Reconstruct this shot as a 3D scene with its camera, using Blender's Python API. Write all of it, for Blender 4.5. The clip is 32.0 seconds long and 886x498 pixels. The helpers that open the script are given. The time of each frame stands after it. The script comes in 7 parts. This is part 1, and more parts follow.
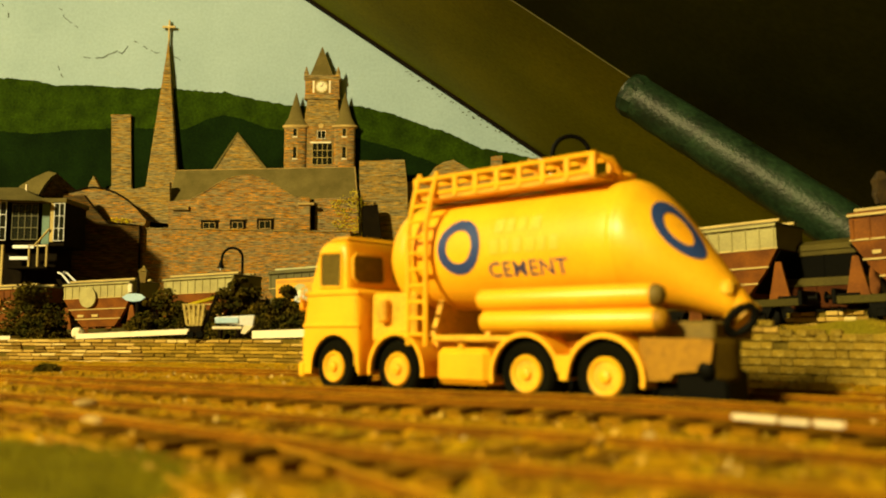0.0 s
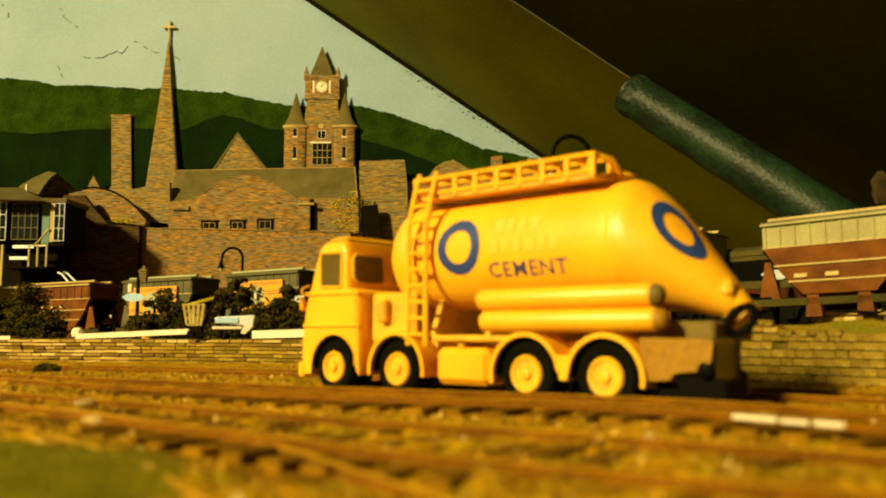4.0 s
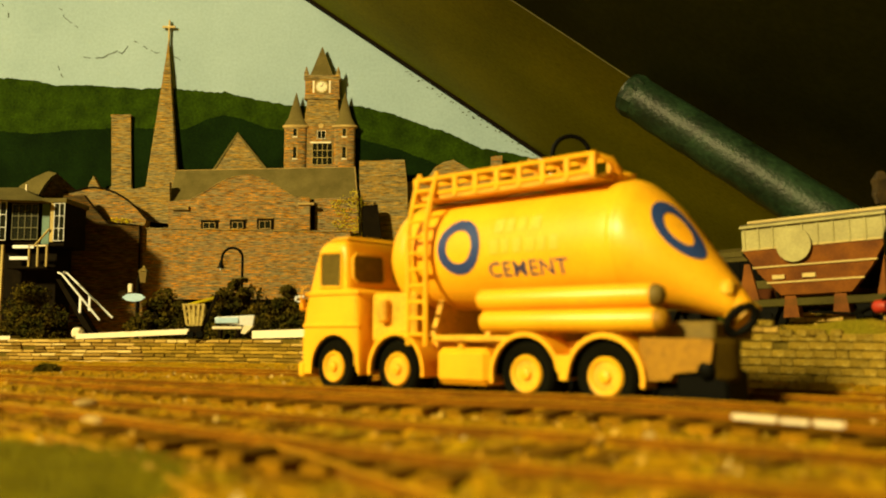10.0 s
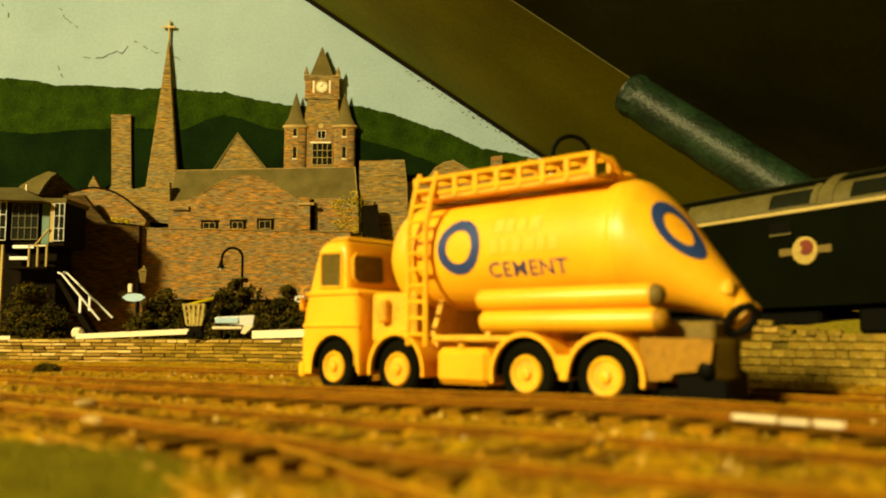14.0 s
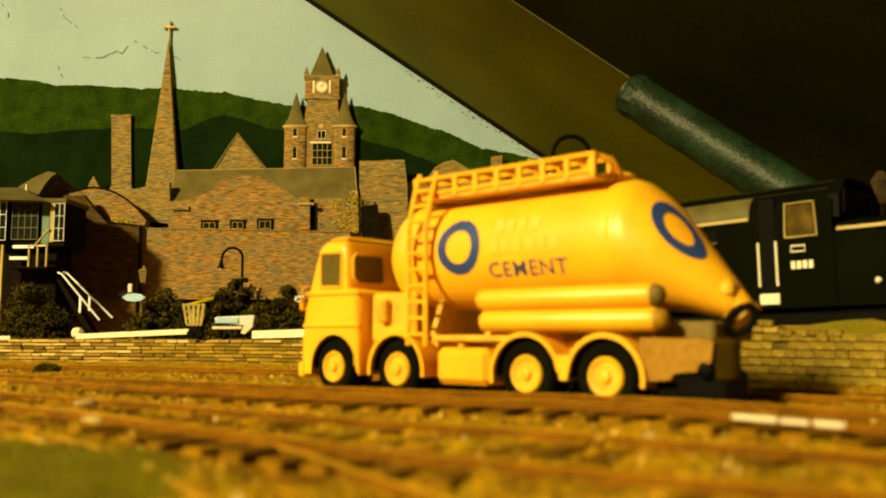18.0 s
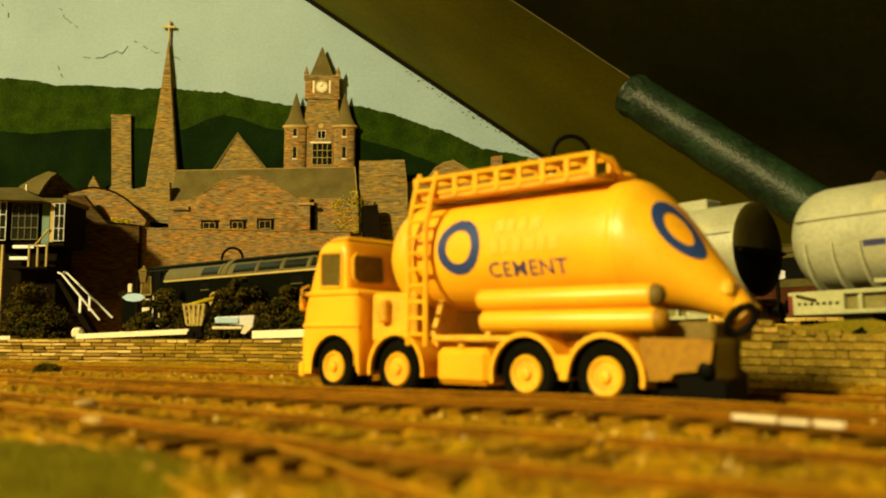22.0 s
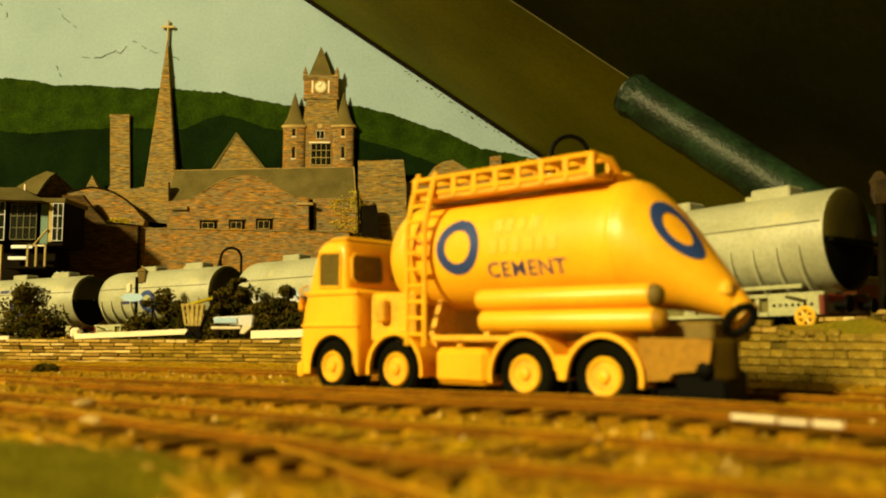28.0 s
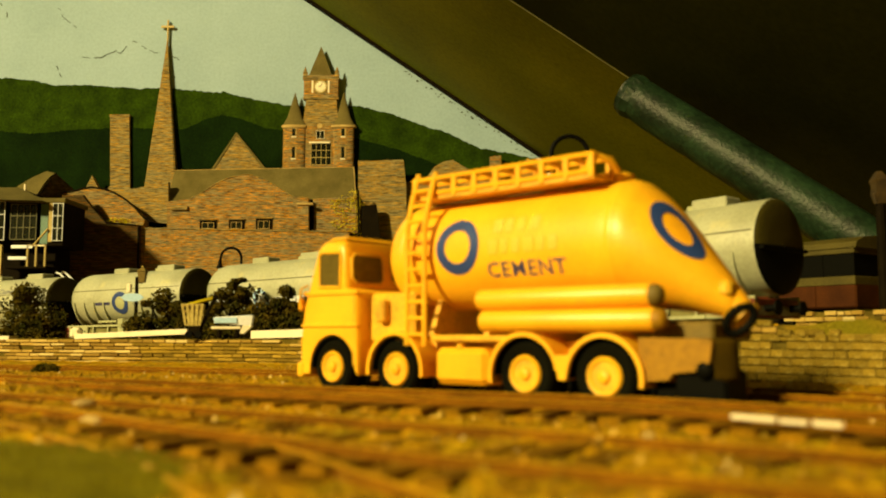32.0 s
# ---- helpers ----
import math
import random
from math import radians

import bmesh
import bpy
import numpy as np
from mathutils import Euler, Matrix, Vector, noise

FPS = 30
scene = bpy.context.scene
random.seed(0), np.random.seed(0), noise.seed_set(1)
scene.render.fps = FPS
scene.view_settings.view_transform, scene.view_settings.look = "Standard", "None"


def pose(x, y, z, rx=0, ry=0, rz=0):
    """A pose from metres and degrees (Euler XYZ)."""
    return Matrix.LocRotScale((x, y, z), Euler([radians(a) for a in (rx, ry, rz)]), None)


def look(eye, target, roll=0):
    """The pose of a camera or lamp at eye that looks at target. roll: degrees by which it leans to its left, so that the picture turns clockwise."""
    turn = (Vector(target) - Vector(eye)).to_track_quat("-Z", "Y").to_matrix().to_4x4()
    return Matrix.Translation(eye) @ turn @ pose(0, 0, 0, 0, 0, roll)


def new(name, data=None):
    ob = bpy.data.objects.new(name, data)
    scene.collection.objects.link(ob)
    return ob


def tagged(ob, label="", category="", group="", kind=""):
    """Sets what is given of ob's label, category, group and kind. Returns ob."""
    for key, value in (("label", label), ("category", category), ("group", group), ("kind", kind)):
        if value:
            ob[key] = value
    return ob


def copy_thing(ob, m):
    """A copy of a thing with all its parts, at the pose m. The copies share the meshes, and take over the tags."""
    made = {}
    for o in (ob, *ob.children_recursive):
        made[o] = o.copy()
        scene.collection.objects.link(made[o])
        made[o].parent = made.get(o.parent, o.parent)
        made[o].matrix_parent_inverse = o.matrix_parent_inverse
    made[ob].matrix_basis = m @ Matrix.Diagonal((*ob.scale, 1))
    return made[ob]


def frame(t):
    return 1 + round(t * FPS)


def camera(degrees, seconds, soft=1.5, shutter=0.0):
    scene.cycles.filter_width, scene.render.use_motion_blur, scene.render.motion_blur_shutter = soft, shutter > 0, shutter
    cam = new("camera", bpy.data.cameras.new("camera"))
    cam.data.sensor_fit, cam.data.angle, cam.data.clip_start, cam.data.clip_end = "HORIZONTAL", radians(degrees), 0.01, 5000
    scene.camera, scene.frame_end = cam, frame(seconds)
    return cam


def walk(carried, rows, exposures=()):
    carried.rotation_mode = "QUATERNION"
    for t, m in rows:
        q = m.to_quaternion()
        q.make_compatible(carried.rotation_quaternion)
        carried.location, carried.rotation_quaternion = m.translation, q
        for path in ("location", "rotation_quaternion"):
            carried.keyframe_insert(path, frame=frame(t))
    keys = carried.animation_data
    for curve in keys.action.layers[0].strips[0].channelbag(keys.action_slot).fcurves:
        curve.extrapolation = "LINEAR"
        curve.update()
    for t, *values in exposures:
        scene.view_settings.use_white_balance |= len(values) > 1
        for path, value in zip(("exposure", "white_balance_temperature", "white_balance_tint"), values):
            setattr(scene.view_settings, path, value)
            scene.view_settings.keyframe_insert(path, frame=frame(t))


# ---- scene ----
cam = camera(55.2, 32.0, soft=1.9)
EYE = (0.0, 0.0, 0.016)
VIEW = pose(*EYE, 90 + 5.673, 0, 0)
NUDGED = pose(*EYE, 90 + 5.673, 0, -0.08)
walk(cam, [(0.0, VIEW), (23.4, VIEW), (24.2, NUDGED), (32.0, NUDGED)], exposures=[(0, 0), (3, 0), (6, -0.08), (9, -0.03), (12, 0.02), (18, 0), (20, -0.12), (22, -0.13), (24, -0.2), (25, -0.13), (28, -0.08), (31, -0.1), (32, -0.08)])
cam.data.dof.use_dof = True
cam.data.dof.focus_distance = 0.65
cam.data.dof.aperture_fstop = 26

# ---- light: one warm bulb with a shade, high in the loft on the left, behind the camera ----
world = bpy.data.worlds.new("loft_air")
scene.world = world
world.use_nodes = True
world.node_tree.nodes["Background"].inputs[0].default_value = (1.0, 0.86, 0.55, 1)
world.node_tree.nodes["Background"].inputs[1].default_value = 0.0030


def lamp(name, eye, target, size, watts, colour):
    data = bpy.data.lights.new(name, "AREA")
    data.shape, data.size, data.energy, data.color = "DISK", size, watts, colour
    ob = new(name, data)
    ob.matrix_world = look(eye, target)
    return ob


lamp("room_lamp", (-2.06, -1.66, 1.52), (0.0, 0.45, 0.02), 0.30, 243.0, (1.0, 0.785, 0.30))

# ---- small builders: all sizes below are millimetres, turned into metres in mesh() ----
U = 0.001


class Geo:
    """Collects corners and faces in millimetres."""

    def __init__(self):
        self.v, self.f = [], []

    def add(self, verts, faces):
        n = len(self.v)
        self.v += [tuple(p) for p in verts]
        self.f += [tuple(n + i for i in f) for f in faces]
        return self

    def box(self, x0, x1, y0, y1, z0, z1, c=0.0):
        """A box; c: chamfer of all its edges."""
        if c <= 0:
            p = [(x, y, z) for z in (z0, z1) for y in (y0, y1) for x in (x0, x1)]
            return self.add(p, [(0, 2, 3, 1), (4, 5, 7, 6), (0, 1, 5, 4), (2, 6, 7, 3), (0, 4, 6, 2), (1, 3, 7, 5)])
        m = ((x0 + x1) / 2, (y0 + y1) / 2, (z0 + z1) / 2)
        h = (abs(x1 - x0) / 2, abs(y1 - y0) / 2, abs(z1 - z0) / 2)
        c = min(c, min(h) * 0.9)
        p, key = [], {}
        for s in [(a, b, d) for a in (-1, 1) for b in (-1, 1) for d in (-1, 1)]:
            for ax in range(3):
                key[(s, ax)] = len(p)
                p.append(tuple(m[i] + s[i] * (h[i] - (0 if i == ax else c)) for i in range(3)))
        faces = []
        for ax in range(3):
            o1, o2 = [i for i in range(3) if i != ax]
            for sg in (-1, 1):
                q = []
                for a, b in ((-1, -1), (1, -1), (1, 1), (-1, 1)):
                    s = [0, 0, 0]
                    s[ax], s[o1], s[o2] = sg, a, b
                    q.append(key[(tuple(s), ax)])
                faces.append(q)
            for a in (-1, 1):
                for b in (-1, 1):
                    s0, s1 = [0, 0, 0], [0, 0, 0]
                    s0[ax], s1[ax] = -1, 1
                    s0[o1] = s1[o1] = a
                    s0[o2] = s1[o2] = b
                    faces.append([key[(tuple(s0), o1)], key[(tuple(s1), o1)], key[(tuple(s1), o2)], key[(tuple(s0), o2)]])
        for s in [(a, b, d) for a in (-1, 1) for b in (-1, 1) for d in (-1, 1)]:
            faces.append([key[(s, 0)], key[(s, 1)], key[(s, 2)]])
        return self.add(p, faces)

    def loft(self, rings, cap=True, closed=True):
        """Skin a row of rings with the same count of points."""
        n, k = len(rings[0]), len(rings)
        f = []
        for i in range(k - 1):
            for j in range(n if closed else n - 1):
                a, b = i * n + j, i * n + (j + 1) % n
                f.append((a, b, b + n, a + n))
        if cap:
            f += [tuple(range(n))[::-1], tuple((k - 1) * n + j for j in range(n))]
        return self.add([p for r in rings for p in r], f)

    def prism(self, outline, a, b, axis="y"):
        """A flat outline, drawn out from a to b along an axis."""
        put = {"y": lambda p, t: (p[0], t, p[1]), "x": lambda p, t: (t, p[0], p[1]), "z": lambda p, t: (p[0], p[1], t)}[axis]
        return self.loft([[put(p, a) for p in outline], [put(p, b) for p in outline]])

    def tube(self, path, r, seg=8, cap=True):
        """A round bar along a path; r: one radius or one for each point."""
        pts = [Vector(p) for p in path]
        rr = r if isinstance(r, (list, tuple)) else [r] * len(pts)
        rings, side = [], None
        for i, p in enumerate(pts):
            d = (pts[min(i + 1, len(pts) - 1)] - pts[max(i - 1, 0)]).normalized()
            if side is None:
                side = d.orthogonal().normalized()
            side = (side - d * side.dot(d)).normalized()
            up = d.cross(side)
            rings.append([tuple(p + (side * math.cos(a) + up * math.sin(a)) * rr[i]) for a in [2 * math.pi * j / seg for j in range(seg)]])
        return self.loft(rings, cap)

    def ball(self, c, r, seg=10, rows=6):
        rx, ry, rz = r if isinstance(r, (list, tuple)) else (r, r, r)
        rings = [[(c[0] + rx * math.sin(t) * math.cos(a), c[1] + ry * math.sin(t) * math.sin(a), c[2] + rz * math.cos(t))
                  for a in [2 * math.pi * j / seg for j in range(seg)]] for t in [math.pi * (i + 0.02) / (rows + 0.04) for i in range(rows + 1)]]
        return self.loft(rings)

    def mesh(self, name, material, smooth=35):
        me = bpy.data.meshes.new(name)
        me.from_pydata([(x * U, y * U, z * U) for x, y, z in self.v], [], self.f)
        bm = bmesh.new()
        bm.from_mesh(me)
        bmesh.ops.recalc_face_normals(bm, faces=bm.faces)
        bm.to_mesh(me)
        bm.free()
        if smooth:
            me.shade_smooth()
            me.set_sharp_from_angle(angle=radians(smooth))
        me.materials.append(material)
        return me


def P(x, y, z, rx=0, ry=0, rz=0):
    """A pose in millimetres and degrees."""
    return pose(x * U, y * U, z * U, rx, ry, rz)


def thing(name, m, label, category, group="", kind=""):
    ob = new(name)
    ob.empty_display_size = 0.005
    ob.matrix_world = m
    return tagged(ob, label, category, group, kind)


def solid(name, geo, material, m, label, category="", group="", kind="", smooth=35):
    ob = new(name, geo.mesh(name, material, smooth))
    ob.matrix_world = m
    return tagged(ob, label, category, group, kind)


def part(name, geo, material, parent, label="", m=None, smooth=35):
    """One mesh under a thing or under a part; m: its pose in the thing's space."""
    ob = new(name, geo if isinstance(geo, bpy.types.Mesh) else geo.mesh(name, material, smooth))
    ob.parent = parent
    if m is not None:
        ob.matrix_basis = m
    return tagged(ob, label)


def smooth_line(points, n=8):
    """A smooth line through the points (Catmull-Rom)."""
    p = [np.array(q, float) for q in points]
    p = [2 * p[0] - p[1]] + p + [2 * p[-1] - p[-2]]
    out = []
    for i in range(1, len(p) - 2):
        for k in range(n):
            t = k / n
            out.append(0.5 * (2 * p[i] + (p[i + 1] - p[i - 1]) * t + (2 * p[i - 1] - 5 * p[i] + 4 * p[i + 1] - p[i + 2]) * t * t
                              + (3 * p[i] - p[i - 1] - 3 * p[i + 1] + p[i + 2]) * t ** 3))
    return out + [p[-2]]


def letters(text, height, slant=0.0, spread=1.0, bold=0.0):
    """A word as flat faces in the plane of u and v, in millimetres, from its lower left corner."""
    cu = bpy.data.curves.new("word", "FONT")
    cu.body, cu.size, cu.shear, cu.resolution_u = text, 1.0, slant, 2
    cu.space_character, cu.offset = spread, bold
    ob = bpy.data.objects.new("word", cu)
    scene.collection.objects.link(ob)
    me = bpy.data.meshes.new_from_object(ob.evaluated_get(bpy.context.evaluated_depsgraph_get()))
    bpy.data.objects.remove(ob)
    k = height / 0.72
    v = [(p.co.x * k, p.co.y * k) for p in me.vertices]
    f = [tuple(q.vertices) for q in me.polygons]
    bpy.data.meshes.remove(me)
    return v, f


# ---- materials ----
def material(name, base, rough=0.6, metal=0.0, other=None, grain=900.0, blotch=60.0, amount=0.35, bump=0.15, relief=0.0003,
             spread=0.0, dirt=None, dirt_at=0.62, spec=0.5, coat=0.0):
    """A surface with two scales of variation: blotches of a second colour, and grain with a fine relief. Scales are per metre."""
    mt = bpy.data.materials.new(name)
    mt.use_nodes = True
    nt = mt.node_tree
    n, l = nt.nodes, nt.links
    bs = n["Principled BSDF"]
    co = n.new("ShaderNodeTexCoord")
    big, fine = n.new("ShaderNodeTexNoise"), n.new("ShaderNodeTexNoise")
    big.inputs["Scale"].default_value, big.inputs["Detail"].default_value = blotch, 6
    fine.inputs["Scale"].default_value, fine.inputs["Detail"].default_value = grain, 4
    for t in (big, fine):
        l.new(co.outputs["Object"], t.inputs["Vector"])
    ramp = n.new("ShaderNodeValToRGB")
    ramp.color_ramp.elements[0].position, ramp.color_ramp.elements[1].position = 0.36, 0.66
    l.new(big.outputs[0], ramp.inputs[0])
    mix = n.new("ShaderNodeMix")
    mix.data_type = "RGBA"
    second = other or tuple(c * (1 - amount) for c in base)
    mix.inputs[6].default_value, mix.inputs[7].default_value = (*base, 1), (*second, 1)
    l.new(ramp.outputs[0], mix.inputs[0])
    out = mix.outputs[2]
    speck = n.new("ShaderNodeMix")
    speck.data_type, speck.blend_type = "RGBA", "MULTIPLY"
    speck.inputs[0].default_value = min(1.0, amount * 1.6)
    l.new(out, speck.inputs[6])
    grey = n.new("ShaderNodeValToRGB")
    grey.color_ramp.elements[0].position, grey.color_ramp.elements[1].position = 0.25, 0.7
    grey.color_ramp.elements[0].color = (0.35, 0.35, 0.35, 1)
    grey.color_ramp.elements[1].color = (1.15, 1.15, 1.15, 1)
    l.new(fine.outputs[0], grey.inputs[0])
    l.new(grey.outputs[0], speck.inputs[7])
    out = speck.outputs[2]
    if dirt:
        mud = n.new("ShaderNodeTexNoise")
        mud.inputs["Scale"].default_value, mud.inputs["Detail"].default_value, mud.inputs["Roughness"].default_value = blotch * 2.3, 8, 0.7
        l.new(co.outputs["Object"], mud.inputs["Vector"])
        r3 = n.new("ShaderNodeValToRGB")
        r3.color_ramp.elements[0].position, r3.color_ramp.elements[1].position = dirt_at - 0.08, dirt_at + 0.08
        l.new(mud.outputs[0], r3.inputs[0])
        m3 = n.new("ShaderNodeMix")
        m3.data_type = "RGBA"
        m3.inputs[7].default_value = (*dirt, 1)
        l.new(r3.outputs[0], m3.inputs[0])
        l.new(out, m3.inputs[6])
        out = m3.outputs[2]
    if spread > 0:
        oi = n.new("ShaderNodeObjectInfo")
        hsv = n.new("ShaderNodeHueSaturation")
        mr = n.new("ShaderNodeMapRange")
        mr.inputs[3].default_value, mr.inputs[4].default_value = 1 - spread, 1 + spread
        l.new(oi.outputs["Random"], mr.inputs[0])
        l.new(mr.outputs[0], hsv.inputs["Value"])
        l.new(out, hsv.inputs["Color"])
        out = hsv.outputs[0]
    l.new(out, bs.inputs["Base Color"])
    bs.inputs["Roughness"].default_value, bs.inputs["Metallic"].default_value = rough, metal
    bs.inputs["Specular IOR Level"].default_value = spec if rough < 0.75 else spec * 0.12
    bs.inputs["Coat Weight"].default_value = coat
    if bump > 0:
        b = n.new("ShaderNodeBump")
        b.inputs["Strength"].default_value, b.inputs["Distance"].default_value = bump, relief
        l.new(fine.outputs[0], b.inputs["Height"])
        l.new(b.outputs[0], bs.inputs["Normal"])
    return mt


def bricks(name, c1, c2, mortar, course=0.0011, length=0.0031, rough=0.9):
    """Printed and embossed brick card: courses run along the wall, z is up."""
    mt = material(name, c1, rough, other=c2, grain=1400, blotch=45, amount=0.45)
    n, l = mt.node_tree.nodes, mt.node_tree.links
    bs = n["Principled BSDF"]
    co = n.new("ShaderNodeTexCoord")
    sep, com = n.new("ShaderNodeSeparateXYZ"), n.new("ShaderNodeCombineXYZ")
    add = n.new("ShaderNodeMath")
    l.new(co.outputs["Object"], sep.inputs[0])
    l.new(sep.outputs[0], add.inputs[0])
    l.new(sep.outputs[1], add.inputs[1])
    l.new(add.outputs[0], com.inputs[0])
    l.new(sep.outputs[2], com.inputs[1])
    br = n.new("ShaderNodeTexBrick")
    br.inputs["Scale"].default_value = 1.0
    br.inputs["Brick Width"].default_value, br.inputs["Row Height"].default_value = length, course
    br.inputs["Mortar Size"].default_value, br.inputs["Bias"].default_value = course * 0.2, -0.1
    br.inputs["Color1"].default_value, br.inputs["Color2"].default_value, br.inputs["Mortar"].default_value = (*c1, 1), (*c2, 1), (*mortar, 1)
    l.new(com.outputs[0], br.inputs["Vector"])
    streak = n.new("ShaderNodeTexNoise")
    st = n.new("ShaderNodeMapping")
    st.inputs["Scale"].default_value = (60, 60, 780)
    l.new(co.outputs["Object"], st.inputs[0])
    l.new(st.outputs[0], streak.inputs["Vector"])
    streak.inputs["Scale"].default_value, streak.inputs["Detail"].default_value = 1.0, 3
    sr = n.new("ShaderNodeValToRGB")
    sr.color_ramp.elements[0].position, sr.color_ramp.elements[1].position = 0.47, 0.56
    l.new(streak.outputs[0], sr.inputs[0])
    grey = n.new("ShaderNodeMix")
    grey.data_type = "RGBA"
    grey.inputs[7].default_value = (mortar[0] * 0.8, mortar[1] * 0.85, mortar[2], 1)
    l.new(br.outputs["Color"], grey.inputs[6])
    sm = n.new("ShaderNodeMath")
    sm.operation = "MULTIPLY"
    sm.inputs[1].default_value = 0.85
    l.new(sr.outputs[0], sm.inputs[0])
    l.new(sm.outputs[0], grey.inputs[0])
    old = bs.inputs["Base Color"].links[0].from_socket
    mul = n.new("ShaderNodeMix")
    mul.data_type = "RGBA"
    mul.inputs[0].default_value = 0.9
    l.new(old, mul.inputs[6])
    l.new(grey.outputs[2], mul.inputs[7])
    fine = n.new("ShaderNodeTexNoise")
    fm = n.new("ShaderNodeMapping")
    fm.inputs["Scale"].default_value = (130, 130, 1300)
    fine.inputs["Scale"].default_value, fine.inputs["Detail"].default_value, fine.inputs["Roughness"].default_value = 1.0, 4, 0.7
    l.new(co.outputs["Object"], fm.inputs[0])
    l.new(fm.outputs[0], fine.inputs["Vector"])
    fr = n.new("ShaderNodeValToRGB")
    fr.color_ramp.elements[0].position, fr.color_ramp.elements[1].position = 0.36, 0.62
    fr.color_ramp.elements[0].color, fr.color_ramp.elements[1].color = (0.25, 0.23, 0.24, 1), (1.35, 1.3, 1.3, 1)
    l.new(fine.outputs[0], fr.inputs[0])
    speckle = n.new("ShaderNodeMix")
    speckle.data_type, speckle.blend_type = "RGBA", "MULTIPLY"
    speckle.inputs[0].default_value = 1.0
    l.new(mul.outputs[2], speckle.inputs[6])
    l.new(fr.outputs[0], speckle.inputs[7])
    l.new(speckle.outputs[2], bs.inputs["Base Color"])
    bp = n.new("ShaderNodeBump")
    bp.inputs["Strength"].default_value, bp.inputs["Distance"].default_value, bp.invert = 0.5, 0.0002, True
    l.new(br.outputs["Fac"], bp.inputs["Height"])
    l.new(bp.outputs[0], bs.inputs["Normal"])
    return mt


YELLOW = material("yellow_paint", (0.88, 0.465, 0.0128), 0.4, other=(0.84, 0.388, 0.0096), grain=1500, blotch=70, amount=0.12, bump=0.08, dirt=(0.55, 0.30, 0.032), dirt_at=0.72)
ORANGE = material("yellow_chassis_paint", (0.82, 0.47, 0.0192), 0.5, other=(0.6, 0.32, 0.0192), grain=1200, blotch=120, amount=0.25, bump=0.1, dirt=(0.25, 0.14, 0.0192), dirt_at=0.66)
BLUE = material("blue_transfer", (0.022, 0.052, 0.22), 0.4, grain=1500, amount=0.15, bump=0.03)
FAINT = material("worn_pink_transfer", (0.87, 0.452, 0.055), 0.45, other=(0.86, 0.44, 0.02), grain=1500, blotch=160, amount=0.14, bump=0.02)
INK = material("grey_blue_lettering", (0.04, 0.042, 0.14), 0.5, grain=1500, amount=0.15, bump=0.02)
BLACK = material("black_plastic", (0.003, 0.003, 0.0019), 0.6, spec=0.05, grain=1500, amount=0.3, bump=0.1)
RUBBER = material("tyre_rubber", (0.006, 0.006, 0.0032), 0.8, spec=0.2, grain=1800, amount=0.3, bump=0.25)
GLASS = material("dusty_glazing", (0.13, 0.095, 0.02), 0.2, grain=600, amount=0.3, bump=0.02, coat=0.4)
DARKGLASS = material("dark_glazing", (0.012, 0.014, 0.0077), 0.15, grain=600, amount=0.3, bump=0.02, spec=0.3)
RAIL = material("rusty_rail", (0.25, 0.100, 0.0028), 0.8, 0.0, other=(0.14, 0.056, 0.0021), grain=1500, blotch=150, amount=0.4, bump=0.4)
RAILTOP = material("worn_rail_head", (0.66, 0.36, 0.0077), 0.6, 0.0, spec=0.15, grain=1500, blotch=200, amount=0.3)
SLEEPER = material("stained_sleeper", (0.30, 0.145, 0.003), 0.9, other=(0.15, 0.075, 0.002), grain=1300, blotch=160, amount=0.45, spread=0.35, bump=0.5)
BALLAST = material("rust_brown_ballast", (0.60, 0.318, 0.0038), 0.95, other=(0.34, 0.18, 0.0032), grain=620, blotch=70, amount=0.6, bump=1.0, relief=0.0014, dirt=(0.31, 0.23, 0.0038), dirt_at=0.57)
GRASS = material("flock_grass", (0.26, 0.22, 0.0128), 0.95, other=(0.34, 0.23, 0.0192), grain=1600, blotch=55, amount=0.3, bump=0.6, relief=0.0009)
MOSS = material("bright_flock_grass", (0.24, 0.205, 0.004), 0.95, other=(0.14, 0.125, 0.003), grain=1400, blotch=60, amount=0.4, bump=0.8, relief=0.0008)
LEAF = material("dark_foliage", (0.030, 0.034, 0.004), 0.9, other=(0.11, 0.075, 0.006), grain=2200, blotch=150, amount=0.5, bump=0.4)
IVY = material("yellow_green_ivy", (0.72, 0.58, 0.0128), 0.9, other=(0.46, 0.40, 0.0128), grain=2200, blotch=130, amount=0.2, bump=0.4)
STONE = material("pale_stone_block", (0.27, 0.18, 0.0224), 0.9, other=(0.17, 0.115, 0.0128), grain=1300, blotch=120, amount=0.45, bump=0.6, spread=0.22, dirt=(0.34, 0.26, 0.0576), dirt_at=0.60)
MORTAR = material("dark_mortar", (0.15, 0.11, 0.016), 0.95, grain=1300, blotch=150, amount=0.4, bump=0.4)
CREAM = material("cream_painted_card", (0.84, 0.76, 0.58), 0.7, grain=1200, blotch=70, amount=0.15, bump=0.15, dirt=(0.5, 0.38, 0.15), dirt_at=0.66)
WHITE = material("white_paint", (0.84, 0.88, 0.98), 0.55, grain=1200, blotch=90, amount=0.18, bump=0.1)
PALEBLUE = material("pale_blue_enamel", (0.45, 0.68, 0.98), 0.4, grain=1200, blotch=90, amount=0.15, bump=0.05)
SKY = material("painted_sky", (0.31, 0.435, 0.56), 0.9, other=(0.265, 0.38, 0.49), grain=380, blotch=11, amount=0.10, bump=0.25, relief=0.0006)
CRACK = material("crack_line", (0.07, 0.085, 0.04), 0.9, grain=900, amount=0.3)
